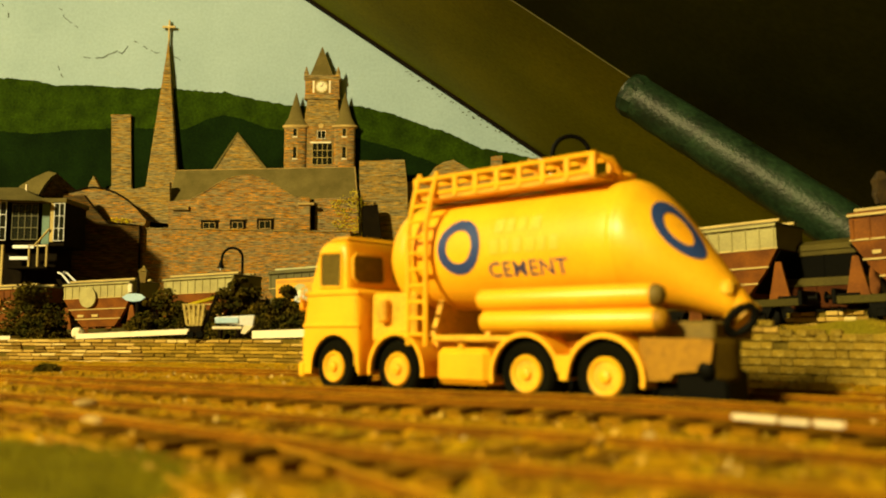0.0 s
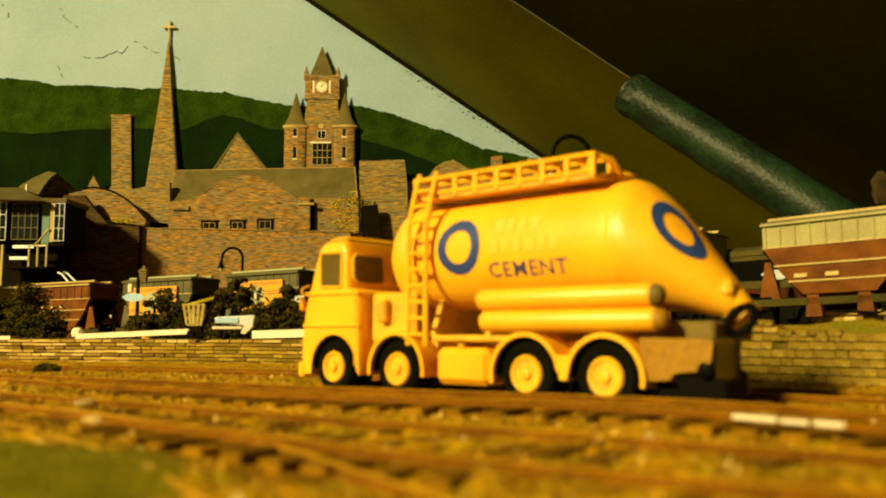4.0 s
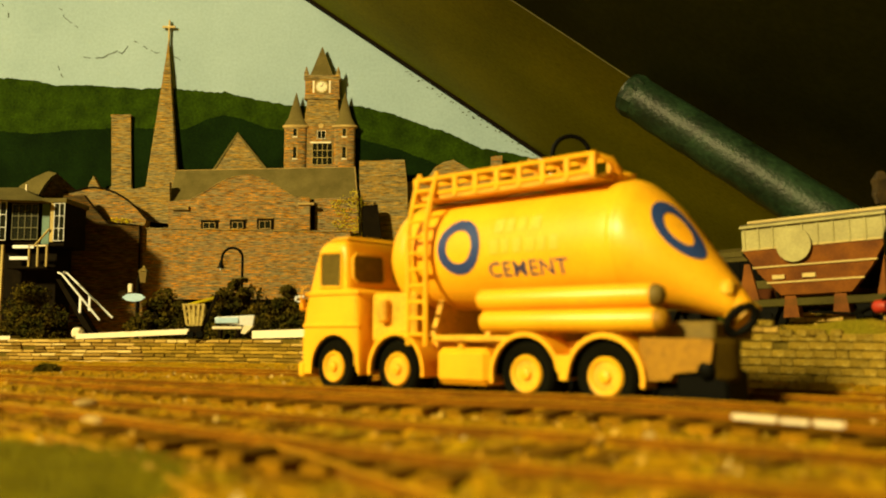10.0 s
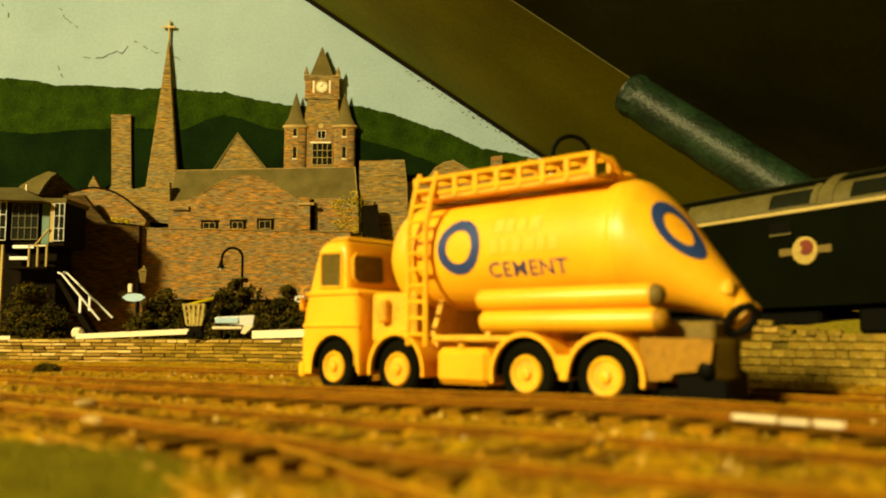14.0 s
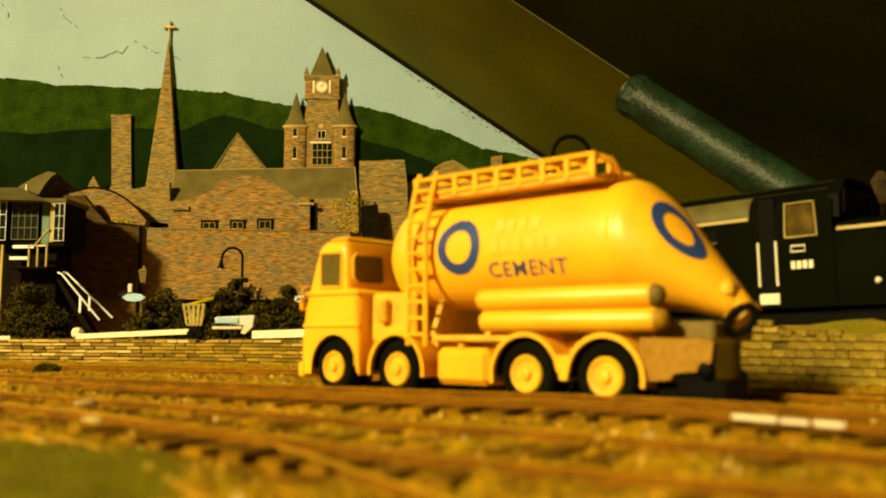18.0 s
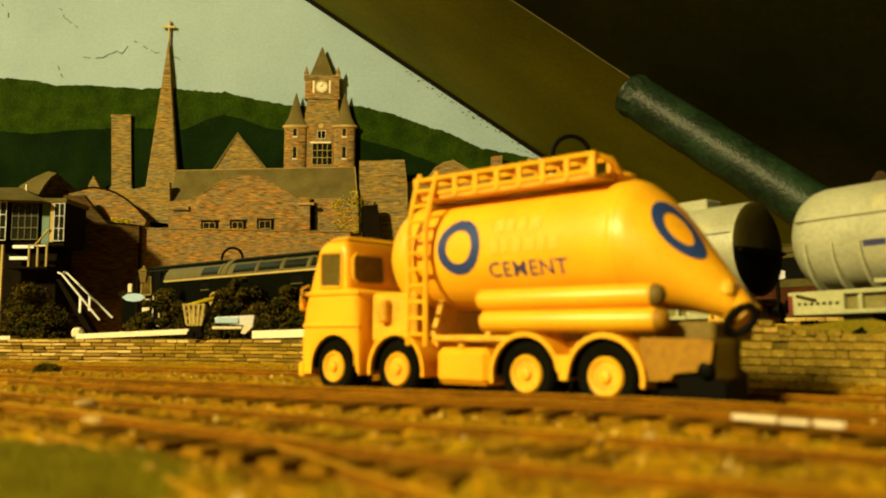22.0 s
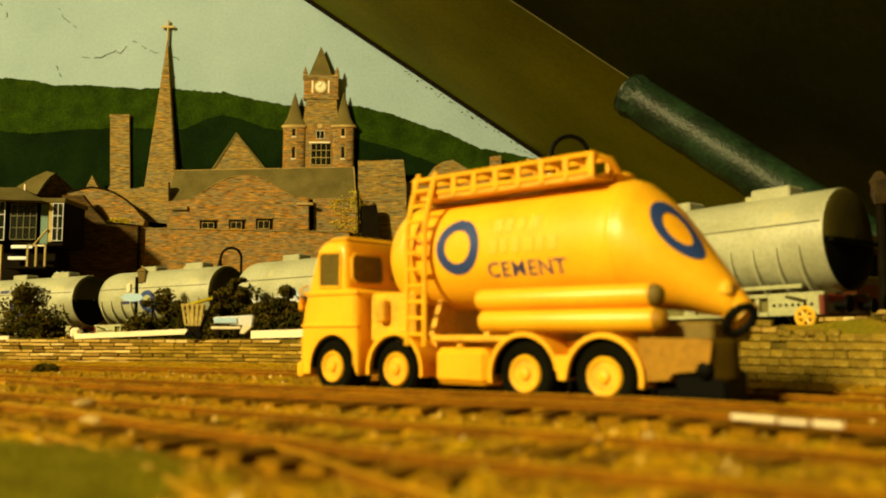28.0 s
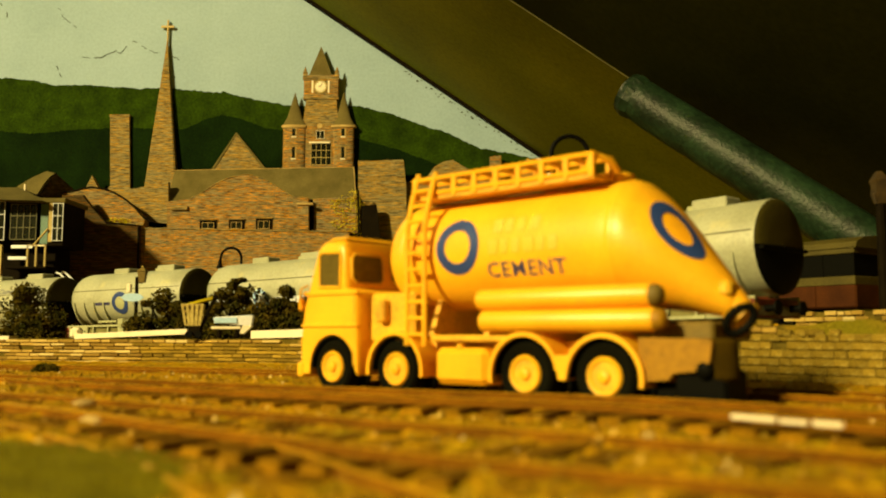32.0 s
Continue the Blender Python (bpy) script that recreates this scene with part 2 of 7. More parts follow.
HILL = material("painted_far_hill", (0.026, 0.056, 0.0019), 0.95, other=(0.013, 0.029, 0.0013), grain=420, blotch=60, amount=0.5, bump=0.5, relief=0.001)
HILL2 = material("painted_near_hill", (0.0055, 0.017, 0.0019), 0.95, other=(0.003, 0.010, 0.0013), grain=420, blotch=40, amount=0.4, bump=0.4, relief=0.001)
BRICK = bricks("red_brown_brick_card", (0.56, 0.225, 0.004), (0.25, 0.13, 0.008), (0.21, 0.20, 0.10), course=0.0017, length=0.0058)
BRICK2 = bricks("grey_brown_brick_card", (0.42, 0.225, 0.014), (0.25, 0.155, 0.022), (0.24, 0.215, 0.10), course=0.0019, length=0.0060)
# Brick with shade mixed in, for walls turned from the lamp.
SHADEBRICK = bricks("shaded_brick_card", (0.15, 0.066, 0.006), (0.09, 0.05, 0.008), (0.085, 0.07, 0.03), course=0.0017, length=0.0052)
SLATE = material("grey_slate_roof", (0.145, 0.118, 0.040), 0.85, other=(0.10, 0.082, 0.026), grain=1100, blotch=60, amount=0.3, bump=0.3)
TIMBER = material("dark_stained_timber", (0.009, 0.006, 0.0019), 0.85, grain=1200, blotch=120, amount=0.4, bump=0.3)
# Darker board; the lamp's falloff to the right is put into its colour too.
BOARD2 = material("falloff_dark_roof_lining", (0.034, 0.040, 0.002), 0.9, other=(0.017, 0.020, 0.001), grain=320, blotch=9, amount=0.25, bump=0.2)
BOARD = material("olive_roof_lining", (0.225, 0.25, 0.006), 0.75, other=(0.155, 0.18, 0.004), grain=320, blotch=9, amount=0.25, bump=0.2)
LAGGING = material("grey_green_pipe_lagging", (0.014, 0.034, 0.015), 0.46, spec=0.22, other=(0.005, 0.012, 0.005), grain=420, blotch=60, amount=0.5, bump=0.4, relief=0.0012)
PLASTER = material("loft_wall_paint", (0.13, 0.12, 0.064), 0.9, grain=100, blotch=5, amount=0.2)
LOCO = material("dark_green_loco_paint", (0.0026, 0.0035, 0.0004), 0.75, spec=0.2, other=(0.0016, 0.0023, 0.0003), grain=1300, blotch=60, amount=0.25, bump=0.04)
ROOFGREY = material("weathered_roof_grey", (0.125, 0.105, 0.030), 0.38, spec=0.5, other=(0.08, 0.066, 0.018), grain=1300, blotch=120, amount=0.4, bump=0.1)
PANELOLIVE = material("olive_louvre_paint", (0.030, 0.026, 0.0038), 0.6, spec=0.15, grain=1300, blotch=80, amount=0.3, bump=0.1)
ROOFDARK = material("sooty_roof", (0.026, 0.022, 0.005), 0.5, spec=0.35, other=(0.012, 0.010, 0.003), grain=1300, blotch=80, amount=0.4, bump=0.1)
TANK = material("weathered_grey_tank_paint", (0.41, 0.42, 0.30), 0.5, other=(0.29, 0.30, 0.20), grain=900, blotch=42, amount=0.2, bump=0.06, dirt=(0.47, 0.435, 0.235), dirt_at=0.64)
TANKFRAME = material("pale_grey_frame_paint", (0.40, 0.41, 0.2304), 0.6, grain=1200, blotch=90, amount=0.22, bump=0.08)
# Dark olive for dim frame bars; on the tank ends it carries shade.
TANKEND = material("shaded_end_olive", (0.060, 0.050, 0.005), 0.7, spec=0.15, other=(0.038, 0.031, 0.003), grain=900, blotch=45, amount=0.3, bump=0.05)
BROWN = material("bauxite_brown_paint", (0.19, 0.062, 0.0038), 0.65, spec=0.15, other=(0.10, 0.030, 0.0026), grain=1200, blotch=90, amount=0.25, bump=0.08)
PALE = material("pale_grey_hopper_paint", (0.35, 0.32, 0.125), 0.6, other=(0.27, 0.24, 0.09), grain=1200, blotch=90, amount=0.2, bump=0.08)
OLIVE = material("grey_green_hopper_paint", (0.092, 0.084, 0.016), 0.6, other=(0.062, 0.056, 0.010), grain=1200, blotch=90, amount=0.25, bump=0.08)
PANEL = material("orange_yellow_panel", (0.72, 0.355, 0.0080), 0.45, grain=1200, blotch=90, amount=0.14, bump=0.03)
PANELBAND = material("dull_ochre_print", (0.52, 0.25, 0.006), 0.5, grain=1200, blotch=90, amount=0.2, bump=0.03)
RED = material("red_paint", (0.38, 0.025, 0.006), 0.5, grain=1200, blotch=90, amount=0.2, bump=0.05)
DULLRED = material("grimy_red_beam", (0.17, 0.02, 0.004), 0.6, grain=1200, blotch=90, amount=0.3)
RIBLIGHT = material("worn_light_edge", (0.50, 0.38, 0.128), 0.55, grain=1500, amount=0.2)
OLDCREAM = material("weathered_cream_wood", (0.52, 0.42, 0.14), 0.8, other=(0.34, 0.26, 0.08), grain=1200, blotch=160, amount=0.35, bump=0.3)
HANDWHEEL = material("yellow_handwheel", (0.80, 0.46, 0.0192), 0.5, grain=1500, amount=0.2)
BRASS = material("grimy_brass_paint", (0.45, 0.33, 0.0768), 0.5, grain=1500, amount=0.3)
# Tail dirt plus painted shade: under the tank, in wheel dishes, on a cap.
TAILPAINT = material("dirty_shaded_tail_paint", (0.33, 0.165, 0.003), 0.6, other=(0.22, 0.108, 0.002), grain=1000, blotch=60, amount=0.25, bump=0.1, spec=0.3, dirt=(0.12, 0.066, 0.002), dirt_at=0.66)
DARKOLIVE = material("dark_olive_tail_paint", (0.05, 0.030, 0.002), 0.8, spec=0.1, other=(0.02, 0.012, 0.001), grain=1200, blotch=150, amount=0.35, bump=0.15)
# Dim olive; on the lorry's upper cap and gap block it imitates shade.
DIMOLIVE = material("dim_olive_paint", (0.17, 0.11, 0.009), 0.7, other=(0.13, 0.09, 0.0128), grain=1200, blotch=150, amount=0.35, bump=0.15)


RUSTBROWN = material("tarnished_brown_metal", (0.055, 0.032, 0.006), 0.6, other=(0.02, 0.012, 0.003), grain=1300, blotch=220, amount=0.5, bump=0.3)


def by_island(mt, tones):
    """Give each loose piece of one mesh a tone of its own; tones: (place, colour) up to place 1."""
    n, l = mt.node_tree.nodes, mt.node_tree.links
    isl, rp = n.new("ShaderNodeNewGeometry"), n.new("ShaderNodeValToRGB")
    for p, c in tones[1:-1]:
        rp.color_ramp.elements.new(p).color = (*c, 1)
    rp.color_ramp.elements[0].color, rp.color_ramp.elements[-1].color = (*tones[0][1], 1), (*tones[-1][1], 1)
    l.new(isl.outputs["Random Per Island"], rp.inputs[0])
    bs = n["Principled BSDF"]
    old = bs.inputs["Base Color"].links[0].from_socket
    mx = n.new("ShaderNodeMix")
    mx.data_type = "RGBA"
    mx.inputs[0].default_value = 0.7
    l.new(old, mx.inputs[6])
    l.new(rp.outputs[0], mx.inputs[7])
    l.new(mx.outputs[2], bs.inputs["Base Color"])


CHIP = material("ballast_chips", (0.30, 0.165, 0.0102), 0.95, grain=1500, blotch=160, amount=0.4, bump=0.3)
by_island(CHIP, [(0, (0.06, 0.03, 0.006)), (0.3, (0.12, 0.06, 0.008)), (0.55, (0.24, 0.16, 0.015)), (0.8, (0.42, 0.22, 0.015)), (0.96, (0.6, 0.42, 0.10)), (1, (0.7, 0.58, 0.3))])
COURSE = material("weathered_stone_course", (0.46, 0.32, 0.0768), 0.9, other=(0.28, 0.18, 0.0384), grain=1300, blotch=160, amount=0.5, bump=0.6)
by_island(COURSE, [(0, (0.10, 0.055, 0.008)), (0.25, (0.20, 0.12, 0.02)), (0.5, (0.36, 0.23, 0.045)), (0.8, (0.52, 0.36, 0.10)), (1, (0.72, 0.58, 0.26))])
PALESTONE = material("pale_stone_trim", (0.50, 0.36, 0.14), 0.85, other=(0.36, 0.25, 0.09), grain=1200, blotch=120, amount=0.35, bump=0.3)
THINSTONE = material("thin_pale_stone", (0.36, 0.24, 0.032), 0.9, other=(0.22, 0.14, 0.016), grain=1300, blotch=140, amount=0.45, bump=0.6, spread=0.45)
LOCOGLASS = material("dull_cab_glazing", (0.11, 0.068, 0.008), 0.25, spec=0.3, other=(0.05, 0.03, 0.004), grain=600, blotch=220, amount=0.35, bump=0.02)
GRIME = material("olive_grime", (0.13, 0.118, 0.032), 0.65, spec=0.25, other=(0.22, 0.20, 0.0704), grain=900, blotch=90, amount=0.35, bump=0.06)

# ---- the two upper tracks: one curve and its parallel ----
TRACK_Z, FALL = 15.31, -0.02404
_s = np.arange(-1800.0, 1800.0, 2.0)
_c = np.clip(_s, -150, 620)
_h = np.radians(42.377 - 0.0342667 * _c - 0.000217055 * _c ** 2 + 3.9287e-07 * _c ** 3)
_i = int(np.argmin(abs(_s)))
_x, _y = np.cumsum(-np.cos(_h) * 2), np.cumsum(np.sin(_h) * 2)
_x, _y = _x - _x[_i] + 102.9, _y - _y[_i] + 388.48


def track(s, off=0.0):
    """The place at s along the far track (growing to the left and away), off towards the camera."""
    h = float(np.interp(s, _s, _h))
    return (float(np.interp(s, _s, _x)) - off * math.sin(h), float(np.interp(s, _s, _y)) - off * math.cos(h), TRACK_Z + FALL * max(-150, min(620, s)))


# the near track has a curve of its own
_q = np.clip(_s, -250, 650)
_hb = np.radians(53.917 - 0.060361 * _q - 0.000088663 * _q ** 2 + 1.7164e-07 * _q ** 3)
_bx, _by = np.cumsum(-np.cos(_hb) * 2), np.cumsum(np.sin(_hb) * 2)
_bx, _by = _bx - _bx[_i] + 112.95, _by - _by[_i] + 250.01


def near_track(s):
    """The place at s along the near track."""
    return (float(np.interp(s, _s, _bx)), float(np.interp(s, _s, _by)), 10.84 - 0.0173 * max(-250, min(650, s)))


def on_track(s, off, half):
    """The pose of a vehicle whose wheels stand half to each side of s; off None: on the near track."""
    a, b = (Vector(near_track(q) if off is None else track(q, off)) for q in (s - half, s + half))
    m, d = (a + b) / 2, a - b
    return P(m.x, m.y, m.z, 0, -math.degrees(math.atan2(d.z, d.to_2d().length)), math.degrees(math.atan2(d.y, d.x)))


# ---- setting: ground, bank, walls, backdrop, roof ----
def upper_z(x):
    return 6.6 + 0.0145 * (x - 97)


def near_wave(x, y):
    return noise.noise((x * 0.06, y * 0.06, 3)) * 0.55 + noise.noise((x * 0.35, y * 0.35, 7)) * 0.45


def ground_z(x, y):
    """Ballast filled nearly up to the rails, lower where the lorry stands."""
    lx = (x + 27.4) * 0.7536 - (y - 212.8) * 0.6574
    ly = (x + 27.4) * 0.6574 + (y - 212.8) * 0.7536
    out = max(-14 - lx, lx - 99, -2.5 - ly, ly - 31, 0) / 5
    bare = math.exp(-(((x + 27) * 0.62 - (y - 105) * 0.78) / 34) ** 2 - (((x + 27) * 0.78 + (y - 105) * 0.62) / 7) ** 2)
    rough = 0.75 * noise.noise((x * 0.16, y * 0.16, 9)) + 0.5 * noise.noise((x * 0.5, y * 0.5, 2))
    return near_wave(x, y) * 0.6 + 0.45 + min(1, out) * (2.25 - 2.1 * bare + rough)


def sheet(xs, ys, z):
    g = Geo()
    n = len(xs)
    v = [(x, y, z(x, y)) for y in ys for x in xs]
    f = [(j * n + i, j * n + i + 1, (j + 1) * n + i + 1, (j + 1) * n + i) for j in range(len(ys) - 1) for i in range(n - 1)]
    return g.add(v, f)


fine_x = [-2000, -900, -500] + [-330 + 1.8 * i for i in range(300)] + [300, 600, 1200]
fine_y = [-1500, -600, -100, 20] + [45 + 1.8 * i for i in range(224)] + [470, 560, 660, 840]
solid("ground", sheet(fine_x, fine_y, lambda x, y: ground_z(x, y) if 40 < y < 455 and -331 < x < 215 else -0.6), BALLAST, P(0, 0, 0),
      "rust-brown ballasted layout board under the tracks", "ground", kind="structure", smooth=60)

WALL = smooth_line([(-520, 462), (-330, 436), (-216, 414), (-130, 393), (-62, 369), (5, 322), (50, 282), (91, 240), (117, 213), (140, 165), (152, 80), (150, -100)], 12)


def along(line, step):
    """Points at even steps along a line, with the direction there: (x, y, dx, dy, distance)."""
    seg = [float(np.linalg.norm(b - a)) for a, b in zip(line, line[1:])]
    cum = np.concatenate([[0], np.cumsum(seg)])
    xs, ys = [p[0] for p in line], [p[1] for p in line]
    out = []
    for d in np.arange(0, cum[-1], step):
        x, y = np.interp(d, cum, xs), np.interp(d, cum, ys)
        x2, y2 = np.interp(d + 0.5, cum, xs), np.interp(d + 0.5, cum, ys)
        k = math.hypot(x2 - x, y2 - y) or 1
        out.append((float(x), float(y), (x2 - x) / k, (y2 - y) / k, float(d)))
    return out


def wall_top(x):
    return 13.4 + 2.6 * max(0, min(1, (x + 60) / 130)) + 2.0 * max(0, min(1, (x - 66) / 14)) - 2.7 * max(0, min(1, (x - 93) / 2))


core = []
for x, y, dx, dy, d in along(WALL, 6):
    nx, ny = dy, -dx          # towards the camera
    if ny > 0:
        nx, ny = -nx, -ny
    t = wall_top(x)
    core.append([(x, y, -2), (x, y, t), (x - nx * 5, y - ny * 5, t), (x - nx * 5, y - ny * 5, -2)])
wall_ob = solid("wall_stone", Geo().loft(core), MORTAR, P(0, 0, 0), "low retaining wall of pale weathered stone blocks", "wall", kind="structure")

# upper ground behind the wall, up to the backdrop
rows = []
for x, y, dx, dy, d in along(WALL, 8):
    nx, ny = dy, -dx
    if ny > 0:
        nx, ny = -nx, -ny
    row = []
    for j, q in enumerate((4.6, 7, 10, 14, 20, 28, 60, 110, 200, 420)):
        px, py = x - nx * q, y - ny * q
        right = max(0, min(1, (x - 66) / 16))
        hump = math.exp(-((q - (9 - 5 * right)) / (6 - 1.5 * right)) ** 2)
        rise = (5.0 + 1.6 * noise.noise((x * 0.3, y * 0.3, 4))) * right * math.exp(-((x - 107) / 14) ** 2)
        z = upper_z(px) + (wall_top(x) - upper_z(px) - 0.8 + rise + noise.noise((px * 0.13, py * 0.13, 0)) * 2.2) * hump if q < 25 else upper_z(px)
        row.append((px, min(py, 838 - 0.1 * j), z + 0.5 * noise.noise((px * 0.4, py * 0.4, 5))))
    rows.append(row)
n = len(rows[0])
bank = Geo().add([p for r in rows for p in r], [(i * n + j, i * n + j + 1, (i + 1) * n + j + 1, (i + 1) * n + j) for i in range(len(rows) - 1) for j in range(n - 1)])
solid("bank", bank, GRASS, P(0, 0, 0), "grassy bank and trackbed above the stone wall", "ground", kind="structure", smooth=60)
bed = [(-900, 520), (-330, 452), (-60, 390), (60, 300), (130, 225), (175, 60), (600, 60), (600, 839), (-900, 839)]
solid("trackbed", Geo().loft([[(x, y, -1.5) for x, y in bed], [(x, y, max(-1.0, min(6.2, 5.6 + 0.0165 * (x - 100)))) for x, y in bed]]), BALLAST, P(0, 0, 0),
      "brown ballast bed of the upper tracks", "ground", kind="structure")

# backdrop with painted sky and hills
solid("backdrop", Geo().box(-3400, 700, 818, 835, -4, 2480), SKY, P(0, 0, 0), "pale green-grey painted sky backboard with fine cracks", "backdrop", kind="structure")


def skin(points, seed, amp=1.2, step=2):
    """A painted ridge line with small bumps, closed at the foot."""
    xs, zs = [p[0] for p in points], [p[1] for p in points]
    out = []
    for x in np.arange(xs[0], xs[-1], step):
        out.append((float(x), float(np.interp(x, xs, zs)) + amp * noise.noise((x * 0.09, seed, 0)) + amp * 0.9 * noise.noise((x * 0.28, seed, 2)) + amp * 0.7 * noise.noise((x * 0.8, seed, 5))))
    return out + [(xs[-1], zs[-1]), (xs[-1], 0), (xs[0], 0)]


FAR_RIDGE = [(-1050, 262)] + [(-437.4, 267.5), (-415.0, 265.8), (-381.3, 260.1), (-336.6, 258.9), (-297.5, 255.5), (-269.7, 257.2), (-247.3, 254.4), (-213.9, 252.6), (-185.9, 245.8), (-157.9, 240.1), (-124.5, 237.3), (-80.1, 239.0), (-46.7, 229.9), (-13.3, 217.4), (8.9, 210.7), (36.5, 196.6), (64.1, 192.1), (97.2, 184.2), (174.0, 158.5), (282.5, 108.6), (390.9, 85.5), (608.9, 81.2)]
NEAR_RIDGE = [(-1050, 190)] + [(-433.8, 213.1), (-400.5, 210.9), (-350.9, 215.4), (-306.7, 216.5), (-251.3, 215.4), (-234.9, 224.4), (-215.7, 229.5), (-196.2, 225.5), (-173.8, 216.5), (-146.1, 213.1), (-101.8, 210.9), (-46.4, 196.2), (8.8, 175.0), (63.8, 158.2), (173.1, 130.5)]
solid("backdrop_far_hill", Geo().prism(skin(FAR_RIDGE, 1.7), 817.0, 819), HILL, P(0, 0, 0), "mid-green painted wooded hills on the backboard", "backdrop", kind="structure")
solid("backdrop_near_hill", Geo().prism(skin(NEAR_RIDGE, 6.1, 0.8), 816.5, 817.5), HILL2, P(0, 0, 0), "dark green painted hill slope on the backboard", "backdrop", kind="structure")
def crack(points, r, label):
    """A ragged dark line that swells, thins out and breaks off in places."""
    g, run = Geo(), []
    for (xa, za), (xb, zb) in zip(points, points[1:]):
        n = max(2, int(math.hypot(xb - xa, zb - za) / 1.6))
        for k in range(n):
            x, z = xa + (xb - xa) * k / n, za + (zb - za) * k / n
            run.append((x + 0.9 * noise.noise((x * 0.5, z, 1)), 817.75, z + 1.3 * noise.noise((x * 0.45, z * 0.4, 7))))
    piece = []
    for p in run + [None]:
        if p is None or noise.noise((p[0] * 0.16, p[2] * 0.16, 4)) < -0.28:
            if len(piece) > 2:
                g.tube(piece, [r * (0.35 + 0.9 * abs(noise.noise((q[0] * 0.35, 2, q[2])))) for q in piece], 4)
            piece = []
        else:
            piece.append(p)
    if g.v:
        solid("crack", g, CRACK, P(0, 0, 0), label, "crack")


for line in ([(-382.8, 339.2), (-377.6, 334.5), (-378.5, 329.8), (-372.6, 325.2), (-362.2, 317.1)],
             [(-356.5, 288.7), (-349.7, 287.6), (-337.4, 288.1), (-329.7, 292.2), (-323.6, 294.5), (-318.5, 292.2), (-313.2, 299.7), (-307.8, 305.5), (-302.0, 302.6)],
             [(-298.6, 299.7), (-292.9, 296.8), (-286.6, 293.9), (-280.4, 292.2)], [(-377.5, 282.4), (-372.6, 273.2)], [(-382.0, 279.5), (-376.9, 269.2), (-371, 266)],
             [(-442.4, 345.6), (-437.6, 340.3), (-433.9, 334.5), (-432.4, 327.5)], [(-268.0, 290.0), (-258.8, 284.7)]):
    crack(line, 0.62, "ragged dark crack in the painted sky")
# flaked paint along the foot of the roof slope
flake = Geo()
for k in range(46):
    f = k / 45
    x, z = -38 + 134 * f + random.uniform(-2, 2), 0
    z = float(np.interp(x, [-40, 100], [280, 187])) - random.uniform(1.5, 5 + 9 * f)
    w_, h_ = random.uniform(0.4, 1.5), random.uniform(0.25, 0.9)
    flake.add([(x - w_, 817.6, z), (x + 0.2, 817.6, z - h_), (x + w_, 817.6, z + h_ * 0.5), (x - 0.3, 817.6, z + h_)], [(0, 1, 2, 3)])
solid("flaked_paint", flake, CRACK, P(0, 0, 0), "dark flecks where the sky paint has flaked off", "flaked paint", kind="stuff", smooth=0)

# sloping roof lining: one slab that meets the backdrop along a falling line
roof_a, roof_b = (-133.2, 347.4), (101.4, 186.9)
tilt = math.atan2(roof_b[1] - roof_a[1], roof_b[0] - roof_a[0])
ux, uz = math.cos(tilt), math.sin(tilt)


def on_roof(a, below=0.0):
    """X and Z at a millimetres down the slope from where it meets the top of the view."""
    return roof_a[0] + ux * a + uz * below, roof_a[1] + uz * a - ux * below


def roof_slab(a0, a1, y0, y1, h0, h1):
    o = [on_roof(a0, h0), on_roof(a1, h0), on_roof(a1, h1), on_roof(a0, h1)]
    return Geo().prism(o, y0, y1)


solid("ceiling_slope", roof_slab(-3900, 700, -2300, 850, -14, 0), BOARD, P(0, 0, 0), "dark olive sloping roof lining of the loft", "ceiling", kind="structure")
solid("ceiling_edge_strip", roof_slab(-900, 620, 812, 819, 0, 3.0), TIMBER, P(0, 0, 0), "dark narrow strip where the sky meets the roof", "trim", kind="structure")
solid("ceiling_step", roof_slab(-1000, 640, -2300, 500, 0, 7), BOARD2, P(0, 0, 0), "second dark olive lining board with a plain edge, lamp falloff painted in", "ceiling", kind="structure")
solid("roof_cable", Geo().tube([(on_roof(12 * k, 8.0)[0], 499 + 0.8 * noise.noise((k * 0.9, 0, 0)), on_roof(12 * k, 8.0 + 0.7 * noise.noise((k * 0.7, 3, 0)))[1]) for k in range(30)], 0.4, 6), OLIVE, P(0, 0, 0), "thin grey cable along the lining edge", "cable")
solid("wall_left", Geo().box(-3420, -3400, -2300, 850, -900, 2500), PLASTER, P(0, 0, 0), "plain loft wall", "wall", kind="structure")
solid("wall_rear", Geo().box(-3400, 900, -2320, -2300, -900, 2500), PLASTER, P(0, 0, 0), "plain loft wall", "wall", kind="structure")
solid("ceiling", Geo().box(-3400, -1500, -2300, 850, 2480, 2500), PLASTER, P(0, 0, 0), "plain loft ceiling", "ceiling", kind="structure")

# the lagged pipe under the slope
pipe = thing("lagged_pipe", P(0, 0, 0), "grey-green lagged pipe with a torn end under the roof", "pipe")
pa, pb = (108.1, 154.5), (248.5, 57.9)
pa, pb = Vector((pa[0], 480, pa[1])), Vector((pb[0] * 0.86, 404, 16 + (pb[1] - 16) * 0.86))
run = [pa + (pb - pa) * k / 16 for k in range(17)]
part("lagging", Geo().tube([tuple(p + Vector((0, 0, 0.5 * noise.noise((k * 0.7, 0, 0))))) for k, p in enumerate(run)], [12.2 + 0.05 * k + 0.5 * noise.noise((k * 1.3, 4, 0)) for k in range(17)], 28), LAGGING, pipe)
d = (pb - pa).normalized()
flap = [tuple(pa + d * q) for q in (-1, 1, 4, 9)]
part("torn_wrap", Geo().tube(flap, [9.0, 12.4, 13.2, 12.4], 11), LAGGING, pipe, "crumpled loose wrapping", smooth=0)

